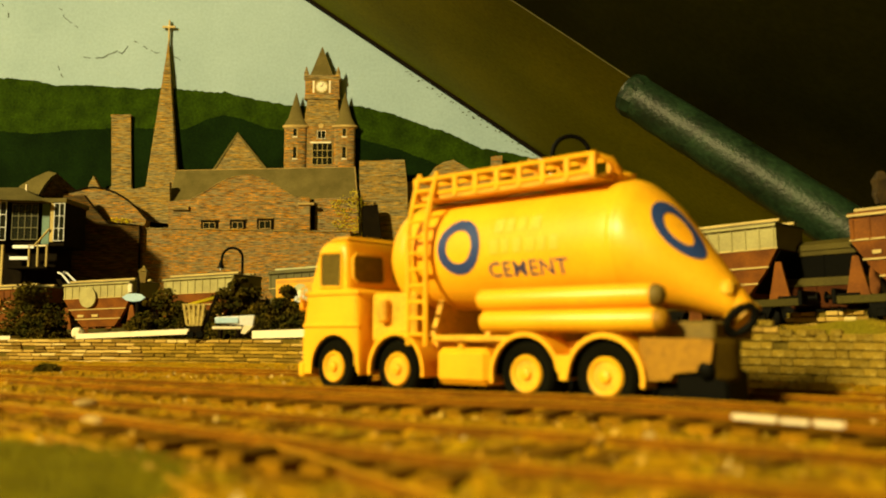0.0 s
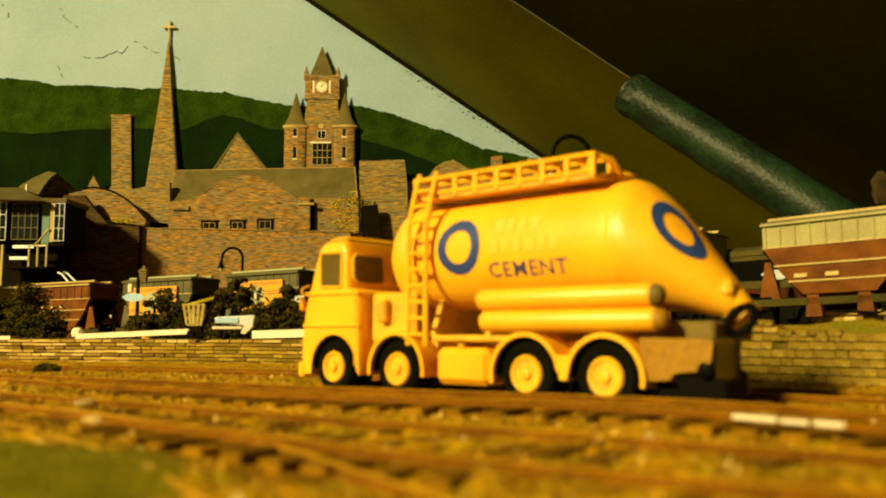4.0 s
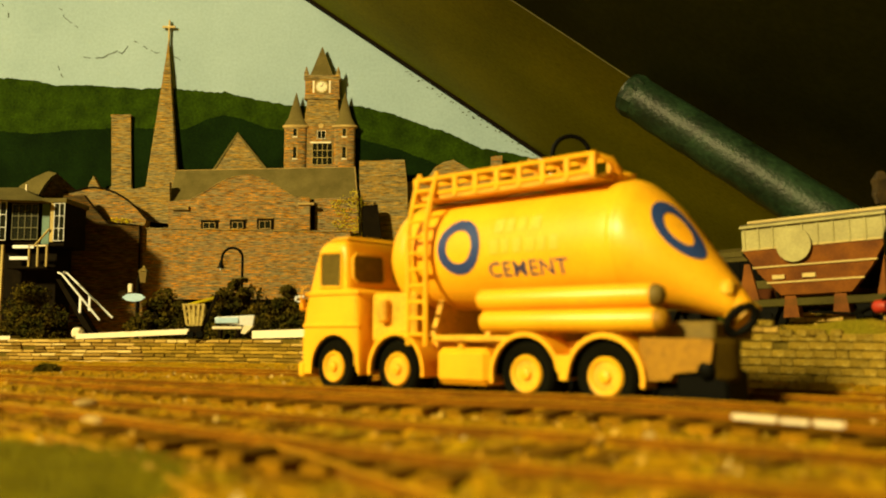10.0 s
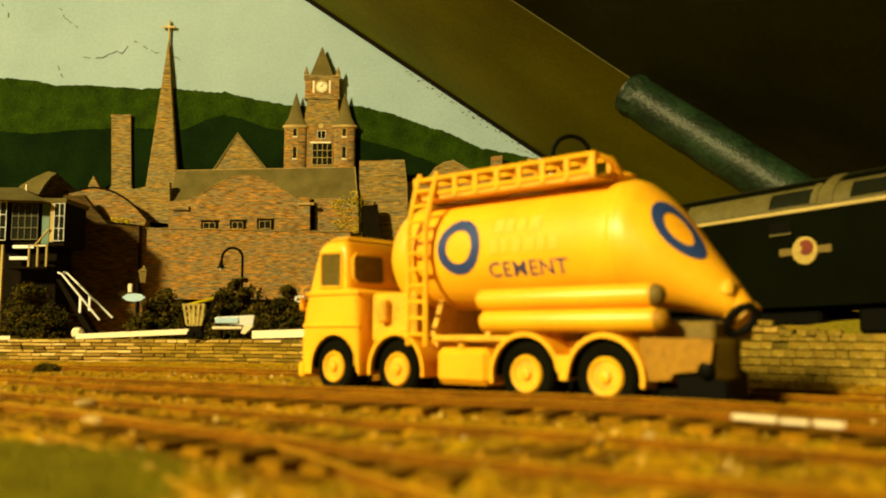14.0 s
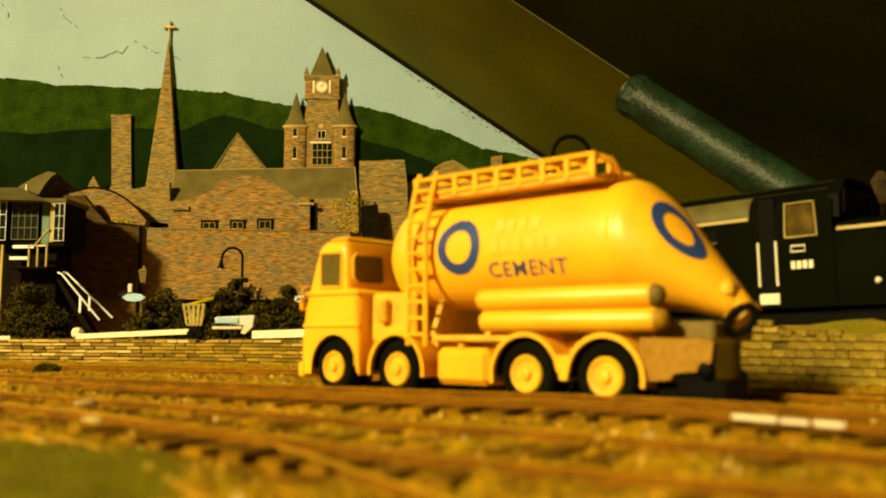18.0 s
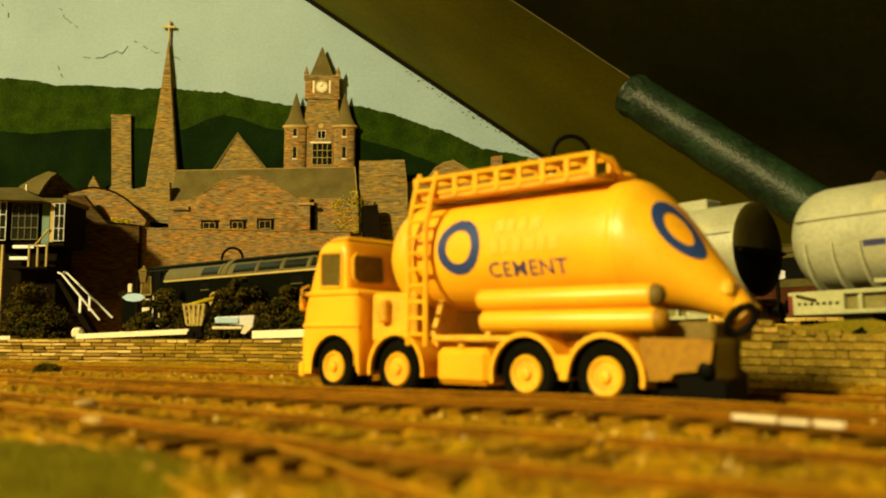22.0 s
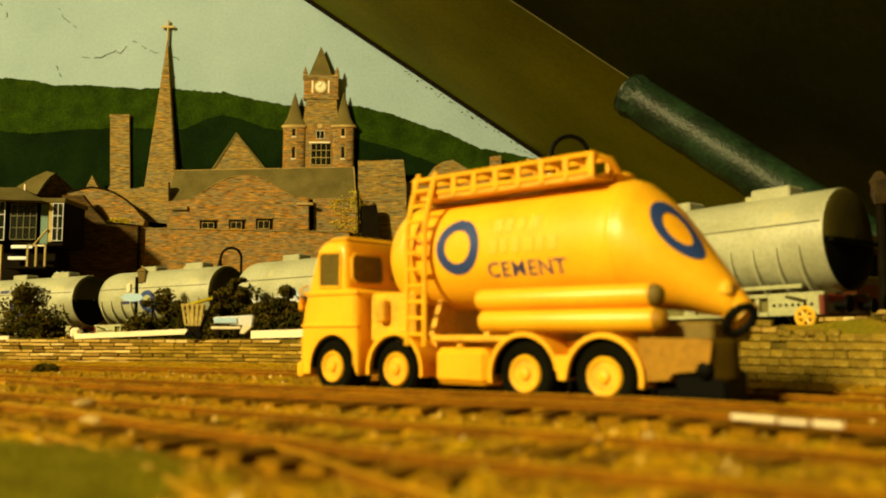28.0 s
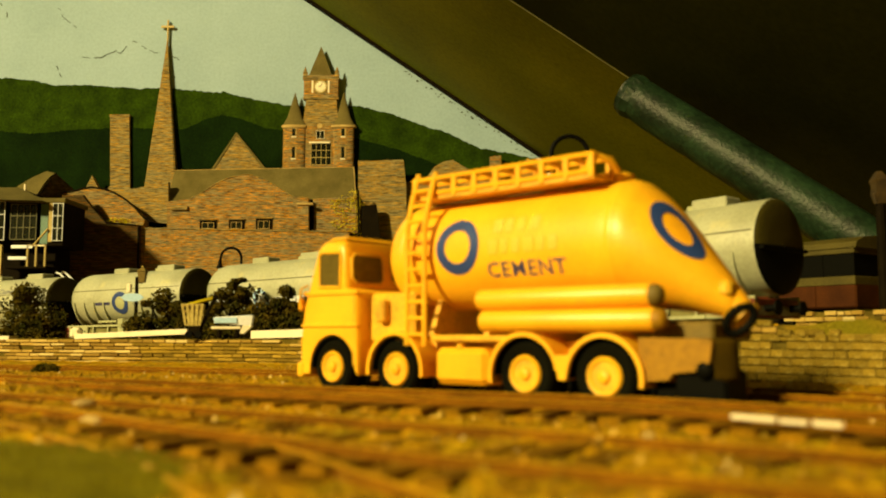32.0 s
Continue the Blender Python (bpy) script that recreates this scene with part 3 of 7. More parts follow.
# ---- rails in the front: four tracks that fan out ----
def rail_profile(line, half, z0, z1, w, fall=None):
    rings = []
    h = z1 - z0
    for x, y, dx, dy, _ in along(line, 4):
        nx, ny = -dy, dx
        cx, cy, dz = x + nx * half, y + ny * half, fall(x) if fall else 0
        rings.append([(cx + nx * o, cy + ny * o, z + dz) for o, z in ((-w, z0), (w, z0), (w * 0.9, z0 + 0.2 * h), (w * 0.35, z0 + 0.32 * h), (w * 0.35, z1 - 0.4 * h), (w * 0.6, z1 - 0.3 * h), (w * 0.6, z1), (-w * 0.6, z1), (-w * 0.6, z1 - 0.3 * h), (-w * 0.35, z1 - 0.4 * h), (-w * 0.35, z0 + 0.32 * h), (-w * 0.9, z0 + 0.2 * h))])
    return Geo().loft(rings)


sleeper_mesh = Geo().box(-1.9, 1.9, -15.5, 15.5, -0.6, 1.5, 0.25).mesh("sleeper", SLEEPER)


def beside(line, off):
    """A line parallel to another one, off to its left."""
    return [np.array((x - dy * off, y + dx * off)) for x, y, dx, dy, _ in along(line, 6)]


def lay(name, far, near, label, base=0.0, step=7.2, buried=0.0, fall=None):
    """Two rails, with sleepers across them."""
    tr = thing(name, P(0, 0, base), label, "railway track", kind="structure")
    for line in (far, near):
        part("rail", rail_profile(line, 0, 2.8, 3.9, 0.7, fall), RAIL, tr)
        part("rail_head", rail_profile(line, 0, 3.89, 3.99, 0.5, fall), RAILTOP, tr, "worn shiny rail head")
    for x, y, dx, dy, dd in along(near, step):
        a = math.degrees(math.atan2(dy, dx)) + random.uniform(-2, 2)
        part("sleeper", sleeper_mesh, None, tr, m=P(x - dy * 8.25, y + dx * 8.25, random.uniform(-0.2, 0.1) + 1.4 - buried + (fall(x) if fall else 0), 0, 0, a))
    return tr


line_rear = smooth_line([(-330, 342), (-165, 312), (-100, 288), (-39, 257), (14, 220), (52, 185), (95, 143), (130, 80)], 10)
line_mid = smooth_line([(-260, 290), (-132, 253.5), (-84, 223), (-50, 198), (-26.4, 180.5), (-3.7, 166.1), (12.2, 159), (31.2, 149.8), (46.7, 137.5), (61.8, 119.8), (84, 84)], 10)
line_3 = smooth_line([(-160, 208), (-92, 176.5), (-38, 140.6), (-6.7, 119), (27, 97.8), (45, 86), (85, 60)], 10)
line_4 = smooth_line([(-150, 190), (-78, 148.8), (-27.7, 108.4), (-5, 89.6), (18, 74.7), (34, 64.7), (70, 42)], 10)
line_5 = smooth_line([(-130, 178), (-67, 128.6), (-44.6, 104), (-30.3, 87.4), (-22.4, 74), (-14.8, 61.6), (-8, 46)], 10)
lay("track_rear", beside(line_rear, 16.5), line_rear, "rusty brown track along the foot of the stone wall", buried=0.2)
lay("track_middle", line_mid, beside(line_mid, -16.5), "rusty brown track beside the yellow lorry", buried=0.3, fall=lambda x: 1.1 * max(0.0, min(1.0, (x + 110) / 95)))
lay("track_front", line_3, line_4, "rusty brown turnout track on stained sleepers", buried=0.0)
lay("siding_turnout", beside(line_5, 16.5), line_5, "diverging rusty siding half buried in ballast", base=-0.95, buried=0.1)

# ---- upper tracks ----
for near, nm in ((False, "track_far_main"), (True, "track_near_main")):
    pts = [near_track(s) if near else track(s) for s in range(-600, 760, 24)]
    mid = smooth_line([(p[0], p[1]) for p in pts][::-1], 4)
    xs_, zs_ = [p[0] for p in pts][::-1], [p[2] - 4.5 for p in pts][::-1]
    lay(nm, beside(mid, 8.25), beside(mid, -8.25), "upper running line on brown ballast", step=9.0, fall=lambda x: float(np.interp(x, xs_, zs_)))

# ---- the yellow cement lorry; its space: x to the rear from the first wheel, y to the far side, z up ----
lorry = thing("cement_lorry", P(-27.4, 212.8, 0.2, 0, 0, -41.1), "bright yellow eight-wheeled cement tanker lorry on the ballast", "lorry")
T_X = [13.6, 14.2, 15.6, 18, 21.5, 78, 80, 83, 86, 89, 92, 95, 97.5, 98.4]
T_R = [2.5, 6.0, 9.6, 12.1, 13.1, 13.1, 12.75, 11.7, 10.35, 8.6, 6.8, 5.0, 3.5, 2.2]
T_Z = [34, 34, 34, 34, 34, 34, 33.6, 32.2, 30.5, 28.4, 26.1, 23.8, 21.9, 21.2]


def tank_point(x, phi, lift=0.0):
    """On the tank's near side: phi from level, upwards."""
    r = float(np.interp(x, T_X, T_R)) + lift
    return (x, 14.5 - r * math.cos(phi), float(np.interp(x, T_X, T_Z)) + r * math.sin(phi))


def side_point(x, z, lift=0.0):
    r, c = float(np.interp(x, T_X, T_R)), float(np.interp(x, T_X, T_Z))
    return tank_point(x, math.asin(max(-0.98, min(0.98, (z - c) / r))), lift)


seg = 36
xs = [13.6, 14.2, 15, 15.8, 17, 18.5, 21.5] + list(range(26, 78, 6)) + [78, 79, 80, 81, 83, 84.5, 86, 87.5, 89, 90.5, 92, 93.5, 95, 96.5, 97.5, 98.4]
rings = [[tank_point(x, 2 * math.pi * j / seg) for j in range(seg)] for x in xs]
tank = part("tank", Geo().loft(rings), YELLOW, lorry, "smooth yellow barrel tank with a sloping tail")
for x in (21.6, 77.6):
    part("tank_seam", Geo().loft([[tank_point(x + o, 2 * math.pi * j / seg, l) for j in range(seg)] for o, l in ((-0.9, 0.0), (-0.4, 0.13), (0.4, 0.13), (0.9, 0.0))], cap=False), YELLOW, tank)


def mapped(uv_faces, put):
    v, f = uv_faces
    return Geo().add([put(a, b) for a, b in v], f)


def ring_faces(r0, r1, seg=40, n=4):
    circles = [[((r0 + (r1 - r0) * k / n) * math.cos(a), (r0 + (r1 - r0) * k / n) * math.sin(a)) for a in [2 * math.pi * j / seg for j in range(seg)]] for k in range(n + 1)]
    return sum(circles, []), [(k * seg + j, k * seg + (j + 1) % seg, (k + 1) * seg + (j + 1) % seg, (k + 1) * seg + j) for k in range(n) for j in range(seg)]


def grid_faces(u0, u1, v0, v1, n=6, m=3):
    v = [(u0 + (u1 - u0) * i / n, v0 + (v1 - v0) * j / m) for j in range(m + 1) for i in range(n + 1)]
    return v, [(j * (n + 1) + i, j * (n + 1) + i + 1, (j + 1) * (n + 1) + i + 1, (j + 1) * (n + 1) + i) for j in range(m) for i in range(n)]


part("side_ring", mapped(ring_faces(3.7, 6.1), lambda u, v: side_point(39.6 + u, 34.9 + v, 0.12)), BLUE, tank, "blue ring painted on the tank side")
part("tail_ring", mapped(ring_faces(3.3, 6.0), lambda u, v: tank_point(88.6 + u * 0.76, 0.90 + v / 11.4, 0.25)), BLUE, tank, "blue ring painted on the tank tail")
part("lettering", mapped(letters("CEMENT", 3.2, 0, 1.08, 0.006), lambda u, v: side_point(47.5 + u * 1.12, 27.9 + v, 0.10)), INK, tank, "worn grey-blue word on the tank side")
for u0, v0, v1, n in ((49.4, 37.4, 40.2, 4), (48.4, 32.8, 35.8, 6)):
    for k in range(n):
        part("faded_lettering_bar", mapped(grid_faces(u0 + 3.1 * k, u0 + 3.1 * k + (2.0 if k % 3 else 2.5), v0, v1, 3, 3), lambda u, v: side_point(u, v, 0.08)), FAINT, tank, "faded pink transfer")

# cab with a notch for the first wheel
arch = [(8.3 * math.cos(a), 7.2 + 8.3 * math.sin(a)) for a in [math.pi * k / 14 for k in range(15)]][::-1]
outline = [(-11.4, 5.6), (-8.3, 5.6)] + arch + [(9.2, 5.6), (9.2, 24.0), (8.6, 25.8), (5.4, 27.0), (4.7, 36.6), (3.8, 38.6), (2.2, 39.3), (-3.6, 39.3), (-5.4, 38.4), (-6.3, 36.8), (-10.4, 24.6), (-11.3, 22.6), (-11.7, 14)]
def cab_ring(y, k):
    """The cab's outline at y, drawn in by k towards its middle above the waist."""
    return [(x - k * (0.45 if x > -1 else -0.45), y, z - k * max(0, (z - 36) / 3.3)) if z > 20 else (x, y, z) for x, z in outline]
cab = part("cab", Geo().loft([cab_ring(0, 1.9), cab_ring(0.35, 1.0), cab_ring(1.2, 0.3), cab_ring(2.6, 0), cab_ring(26.4, 0), cab_ring(27.8, 0.3), cab_ring(28.65, 1.0), cab_ring(29, 1.9)]), YELLOW, lorry, "yellow forward-control cab")


def cab_side(pts, y=-0.08, t=0.3):
    return Geo().prism(pts, y, y + t)


door_window = [(-4.9, 27.4), (2.9, 27.2), (3.1, 35.2), (2.6, 36.0), (-4.2, 36.2), (-5.0, 35.4)]
part("door_window", cab_side(door_window, -0.12), GLASS, cab, "dull olive side window")
part("window_frame", Geo().tube([(x, -0.1, z) for x, z in door_window + door_window[:1]], 0.42, 6), YELLOW, cab)
part("door_moulding", Geo().box(-11.2, 9.3, -0.45, 0.4, 25.2, 26.4, 0.3), YELLOW, cab)
part("door_moulding", Geo().box(-11.6, 9.4, -0.5, 0.4, 17.2, 18.2, 0.3), YELLOW, cab)
part("door_seam", Geo().box(7.6, 7.9, -0.12, 0.2, 8, 25), ORANGE, cab)
part("roof_panel", Geo().loft([[(x, y, z) for x, y in ((-3.6, 1.2), (3.4, 1.2), (3.4, 27.8), (-3.6, 27.8))] if z < 40 else [(x, y, z) for x, y in ((-2.6, 3), (2.4, 3), (2.4, 26), (-2.6, 26))] for z in (39.2, 40.3)]), YELLOW, cab)
def back_x(z):
    return 5.36 - (z - 27) * 0.07
for y0, y1 in ((1.8, 13.6), (15.4, 27.2)):
    rw = [(y0 + 1.4, 28.2), (y1 - 2.2, 28.2), (y1 - 1.0, 29.4), (y1 - 1.0, 34.4), (y1 - 2.0, 35.6), (y0 + 1.2, 35.6), (y0, 34.4), (y0, 29.6)]
    part("rear_window", Geo().loft([[(back_x(z) + o, y, z) for y, z in rw] for o in (-0.1, 0.14)]), GLASS, cab, "olive rear cab window")
    part("window_frame", Geo().tube([(back_x(z) + 0.1, y, z) for y, z in rw + rw[:1]], 0.4, 6), ORANGE, cab)
part("front_bumper", Geo().box(-13.2, -10.8, -0.4, 29.4, 4.6, 8.4, 0.5), YELLOW, cab)
part("windscreen", Geo().loft([[(-6.5 - (36.2 - z) * 0.33 + o, y, z) for y, z in ((2, 27.4), (27, 27.4), (27, 36), (2, 36))] for o in (-0.25, 0.1)]), DARKGLASS, cab)
part("mirror_arm", Geo().tube([(-9.6, 0, 28), (-10.4, -1.6, 27.2), (-10.6, -1.8, 23.8)], 0.28, 6), ORANGE, cab)
part("wing_lamp", Geo().box(-11.9, -10.6, -1.4, 0.2, 21.6, 24.6, 0.4), YELLOW, cab)


WZ = 7.5


def wheel(x, y, name="wheel"):
    w = part(name, Geo().tube([(x, y + 0.2, WZ), (x, y + 1.2, WZ), (x, y + 4.4, WZ)], [3.6, 4.0, 4.0], 28), ORANGE, lorry, "yellow wheel with a dark tyre")
    prof = [(3.75, 0.5), (4.4, 0.1), (5.9, 0.0), (6.55, 0.7), (6.7, 2.2), (6.7, 3.4), (6.5, 4.2), (5.0, 4.6), (3.9, 4.5)]
    part("tyre", Geo().loft([[(x + r * math.cos(a), y + t, WZ + r * math.sin(a)) for a in [2 * math.pi * j / 36 for j in range(36)]] for r, t in prof], cap=False), RUBBER, w, "black moulded tyre")
    # The recessed dish takes a darker paint in place of its shade.
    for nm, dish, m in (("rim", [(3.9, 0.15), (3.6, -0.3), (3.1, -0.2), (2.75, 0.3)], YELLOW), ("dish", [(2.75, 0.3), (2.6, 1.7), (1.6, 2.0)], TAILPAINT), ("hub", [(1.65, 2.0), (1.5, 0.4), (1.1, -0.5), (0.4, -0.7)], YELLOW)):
        part(nm, Geo().loft([[(x + r * math.cos(a), y + t, WZ + r * math.sin(a)) for a in [2 * math.pi * j / 28 for j in range(28)]] for r, t in dish], cap=nm == "hub"), m, w)
    return w


for x in (0, 22, 58.6, 77):
    wheel(x, 0.2)
    part("wheel", Geo().tube([(x, 24.2, WZ), (x, 28.8, WZ)], 6.6, 28), RUBBER, lorry)
    part("axle", Geo().tube([(x, 4, WZ), (x, 25, WZ)], 1.0, 8), BLACK, lorry)


def guard(x, r, a0, a1, y0=-0.6, y1=6.5):
    k = [radians(a0 + (a1 - a0) * i / 16) for i in range(17)]
    rings = [[(x + q * math.cos(a), y, 7.2 + q * math.sin(a)) for q, y in ((r, y0), (r + 0.9, y0), (r + 0.9, y1), (r, y1))] for a in k]
    return Geo().loft(rings)


def shade_shell(x):
    k = [math.pi * (i / 14) for i in range(15)]
    return Geo().loft([[(x + q * math.cos(a), y, 7.0 + q * math.sin(a)) for q, y in ((7.7, 0.5), (8.12, 0.5), (8.12, 7.5), (7.7, 7.5))] for a in k])


# Black shells and discs added to imitate the shade inside the arches.
for x in (0, 22, 58.6, 77):
    part("arch_liner", shade_shell(x), BLACK, lorry, "black shell for the shade in the wheel arch")
    part("arch_back", Geo().tube([(x, 5.4, 7.0), (x, 6.4, 7.0)], 7.9, 24), BLACK, lorry)
part("mudguard", guard(22, 8.2, -8, 188), YELLOW, lorry)
part("mudguard", guard(58.6, 8.0, 8, 192), YELLOW, lorry)
part("mudguard", guard(77, 7.8, -10, 172), YELLOW, lorry)
part("mudguard_web", Geo().prism([(66.0, 11.5), (70.0, 11.5), (68.8, 6.6), (67.2, 6.6)], -0.5, 5), YELLOW, lorry)
part("chassis_rail", Geo().box(9, 93, 6, 8, 10.5, 14.2, 0.2), ORANGE, lorry)
part("chassis_rail", Geo().box(9, 93, 21, 23, 10.5, 14.2, 0.2), ORANGE, lorry)
part("underbody", Geo().box(12, 92, 9, 20, 6.0, 11.0, 0.4), BLACK, lorry)
part("catwalk", Geo().box(30, 54, 0.8, 9, 14.0, 15.4, 0.3), ORANGE, lorry)
part("fuel_tank", Geo().box(33.6, 48.6, 0.2, 8.5, 4.6, 12.6, 1.3), YELLOW, lorry)
part("filler_cap", Geo().tube([(40.5, 1.6, 12.5), (40.5, 1.6, 13.4)], 0.9, 10), YELLOW, lorry)
part("engine_box", Geo().box(10.2, 25, 3, 26, 13.5, 25.5, 0.8), ORANGE, lorry)
part("air_bottle", Geo().box(14.5, 17.4, 0.6, 3.2, 18.4, 23.8, 0.5), ORANGE, lorry)
for x in (30, 46, 62, 78):
    part("saddle", Geo().prism([(3, 14), (26, 14), (22, 24), (7, 24)], x - 0.7, x + 0.7, "x"), ORANGE, lorry)
# Cap colours are darkened because these ends turn away from the lamp.
for z, x0, x1, m in ((22.8, 47.0, 87.4, DIMOLIVE), (18.3, 47.8, 88.0, TAILPAINT)):
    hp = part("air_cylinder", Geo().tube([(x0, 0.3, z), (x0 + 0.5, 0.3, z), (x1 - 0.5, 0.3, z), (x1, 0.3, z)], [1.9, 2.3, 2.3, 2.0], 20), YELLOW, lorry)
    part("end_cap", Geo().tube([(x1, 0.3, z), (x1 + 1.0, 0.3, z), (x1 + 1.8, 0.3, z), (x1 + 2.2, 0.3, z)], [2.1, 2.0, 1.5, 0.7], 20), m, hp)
part("rear_skirt", Geo().prism([(84.2, 6.9), (90.0, 7.4), (91.0, 8.6), (95.2, 9.1), (95.7, 10.2), (97.8, 10.6), (98.4, 14.2), (97.6, 14.8), (84.2, 15.0)], 0.5, 3.2), TAILPAINT, lorry, "dirty yellow tail panel with the tank's shade in its colour")
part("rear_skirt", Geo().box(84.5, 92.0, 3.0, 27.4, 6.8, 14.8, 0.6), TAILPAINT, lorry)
part("rear_panel", Geo().tube([(99.4, 3.6, 7.4), (99.4, 3.6, 8.0), (99.4, 3.6, 14.2), (99.4, 3.6, 14.9)], [1.8, 2.4, 2.4, 1.9], 18), DARKOLIVE, lorry, "dark olive-brown upright cylinder")
part("rear_underrun", Geo().box(90.6, 100.4, 1.6, 11.0, 2.0, 9.2, 0.6), BLACK, lorry)
part("rear_underrun", Geo().box(86, 92, 3.4, 25, 1.6, 7.0, 0.4), BLACK, lorry)
# Added block that fills the gap under the tank, where shade lies.
part("rear_crossmember", Geo().box(84.4, 96.5, 5.5, 24, 14.4, 18.0, 0.5), DIMOLIVE, lorry)
part("tow_hook", Geo().ball((96.6, 1.0, 9.4), (1.7, 0.8, 1.7), 12, 8), BLACK, lorry)
part("outlet_pipe", Geo().tube([(96.0, 14.5, 21.8), (97.4, 14.5, 20.4), (98.6, 14.5, 19.0)], [3.4, 3.0, 2.7], 16), YELLOW, lorry)
part("outlet_flange", Geo().tube([(98.3, 14.5, 19.4), (99.0, 14.5, 18.6)], [3.2, 3.2], 18), ORANGE, lorry)
part("outlet_hose", Geo().tube([(99.0 + 2.2 * math.sin(a) + 0.9 * math.cos(a), 11.6 + 1.1 * math.sin(a), 18.2 + 2.5 * math.cos(a) + 0.5 * math.sin(a)) for a in [2 * math.pi * k / 18 for k in range(19)]], 0.8, 8), BLACK, lorry)
part("tail_fitting", Geo().box(95.4, 98.0, 10.0, 13.4, 22.6, 25.6, 0.7), ORANGE, lorry)
# ladder and roof walk
for x in (26.2, 31.6):
    part("ladder_stile", Geo().tube([(x, -0.5, 13), (x, -0.5, 40), (x, 1.2, 46.5), (x, 3.4, 53)], 0.62, 6), YELLOW, lorry)
for k in range(10):
    z = 15.5 + 3.7 * k
    y = -0.5 if z < 40 else -0.5 + (z - 40) * 0.29
    part("ladder_rung", Geo().tube([(26.2, y, z), (31.6, y, z)], 0.45, 6), YELLOW, lorry)
part("roof_walk", Geo().box(24.5, 74, 3.2, 10.2, 46.6, 47.6, 0.2), ORANGE, lorry)
for y in (3.2, 10.2):
    for z in (48.2, 51.6):
        part("walk_rail", Geo().tube([(24.5, y, z), (74, y, z)], 0.55, 6), YELLOW, lorry)
    for k in range(9):
        part("walk_post", Geo().box(24.6 + 6.0 * k, 25.9 + 6.0 * k, y - 0.4, y + 0.4, 47, 51.8, 0.15), YELLOW, lorry)
for k in range(9):
    part("walk_slat", Geo().box(25 + 6.0 * k, 26.2 + 6.0 * k, 3.2, 10.2, 51.2, 52.0, 0.15), YELLOW, lorry)
for x in (40, 58, 73):
    part("tank_hatch", Geo().tube([(x, 14.5, 46.4), (x, 14.5, 48.6), (x, 14.5, 49.2)], [3.4, 3.4, 2.2], 16), YELLOW, lorry)
part("hatch_clamp", Geo().tube([(71, 4, 48), (73.6, 4.6, 51.6), (75.4, 7, 50.4), (75.6, 9.5, 48.6)], 0.8, 6), YELLOW, lorry)


# ---- wagons: x along the track (to the right), y to the far side, z from the rail head ----
def running_gear(ob, xs, half=36, axle_mat=BLACK):
    for x in xs:
        for y in (-8.6, 8.6):
            part("wheel", Geo().tube([(x, y - 1.1, 6), (x, y + 0.7, 6), (x, y + 1.1, 6)] if y > 0 else [(x, y + 1.1, 6), (x, y - 0.7, 6), (x, y - 1.1, 6)], [6.5, 6.0, 5.2], 22), BLACK, ob)
        part("axle", Geo().tube([(x, -9, 6), (x, 9, 6)], 0.9, 8), BLACK, ob)
        for y in (-12.2, 12.2):
            g = Geo().prism([(x - 4.6, 10), (x + 4.6, 10), (x + 2.2, 5), (x - 2.2, 5)], y - 0.5, y + 0.5)
            g.box(x - 1.8, x + 1.8, y - 1.3, y + 1.3, 4.6, 7.6, 0.3)
            part("axle_box", g, axle_mat, ob)


def buffers(ob, half, zc=13.0, beam=BLACK):
    for sgn in (-1, 1):
        part("buffer_beam", Geo().box(min(sgn * half, sgn * (half - 1.6)), max(sgn * half, sgn * (half - 1.6)), -14, 14, 10, 16, 0.3), beam, ob)
        for y in (-7.5, 7.5):
            part("buffer", Geo().tube([(sgn * half, y, zc), (sgn * (half + 3.6), y, zc), (sgn * (half + 3.7), y, zc), (sgn * (half + 4.3), y, zc)], [1.1, 1.1, 2.4, 2.3], 12), BLACK, ob)
        part("coupling", Geo().box(min(sgn * half, sgn * (half + 5)), max(sgn * half, sgn * (half + 5)), -1, 1, 7.5, 9, 0.2), BLACK, ob)


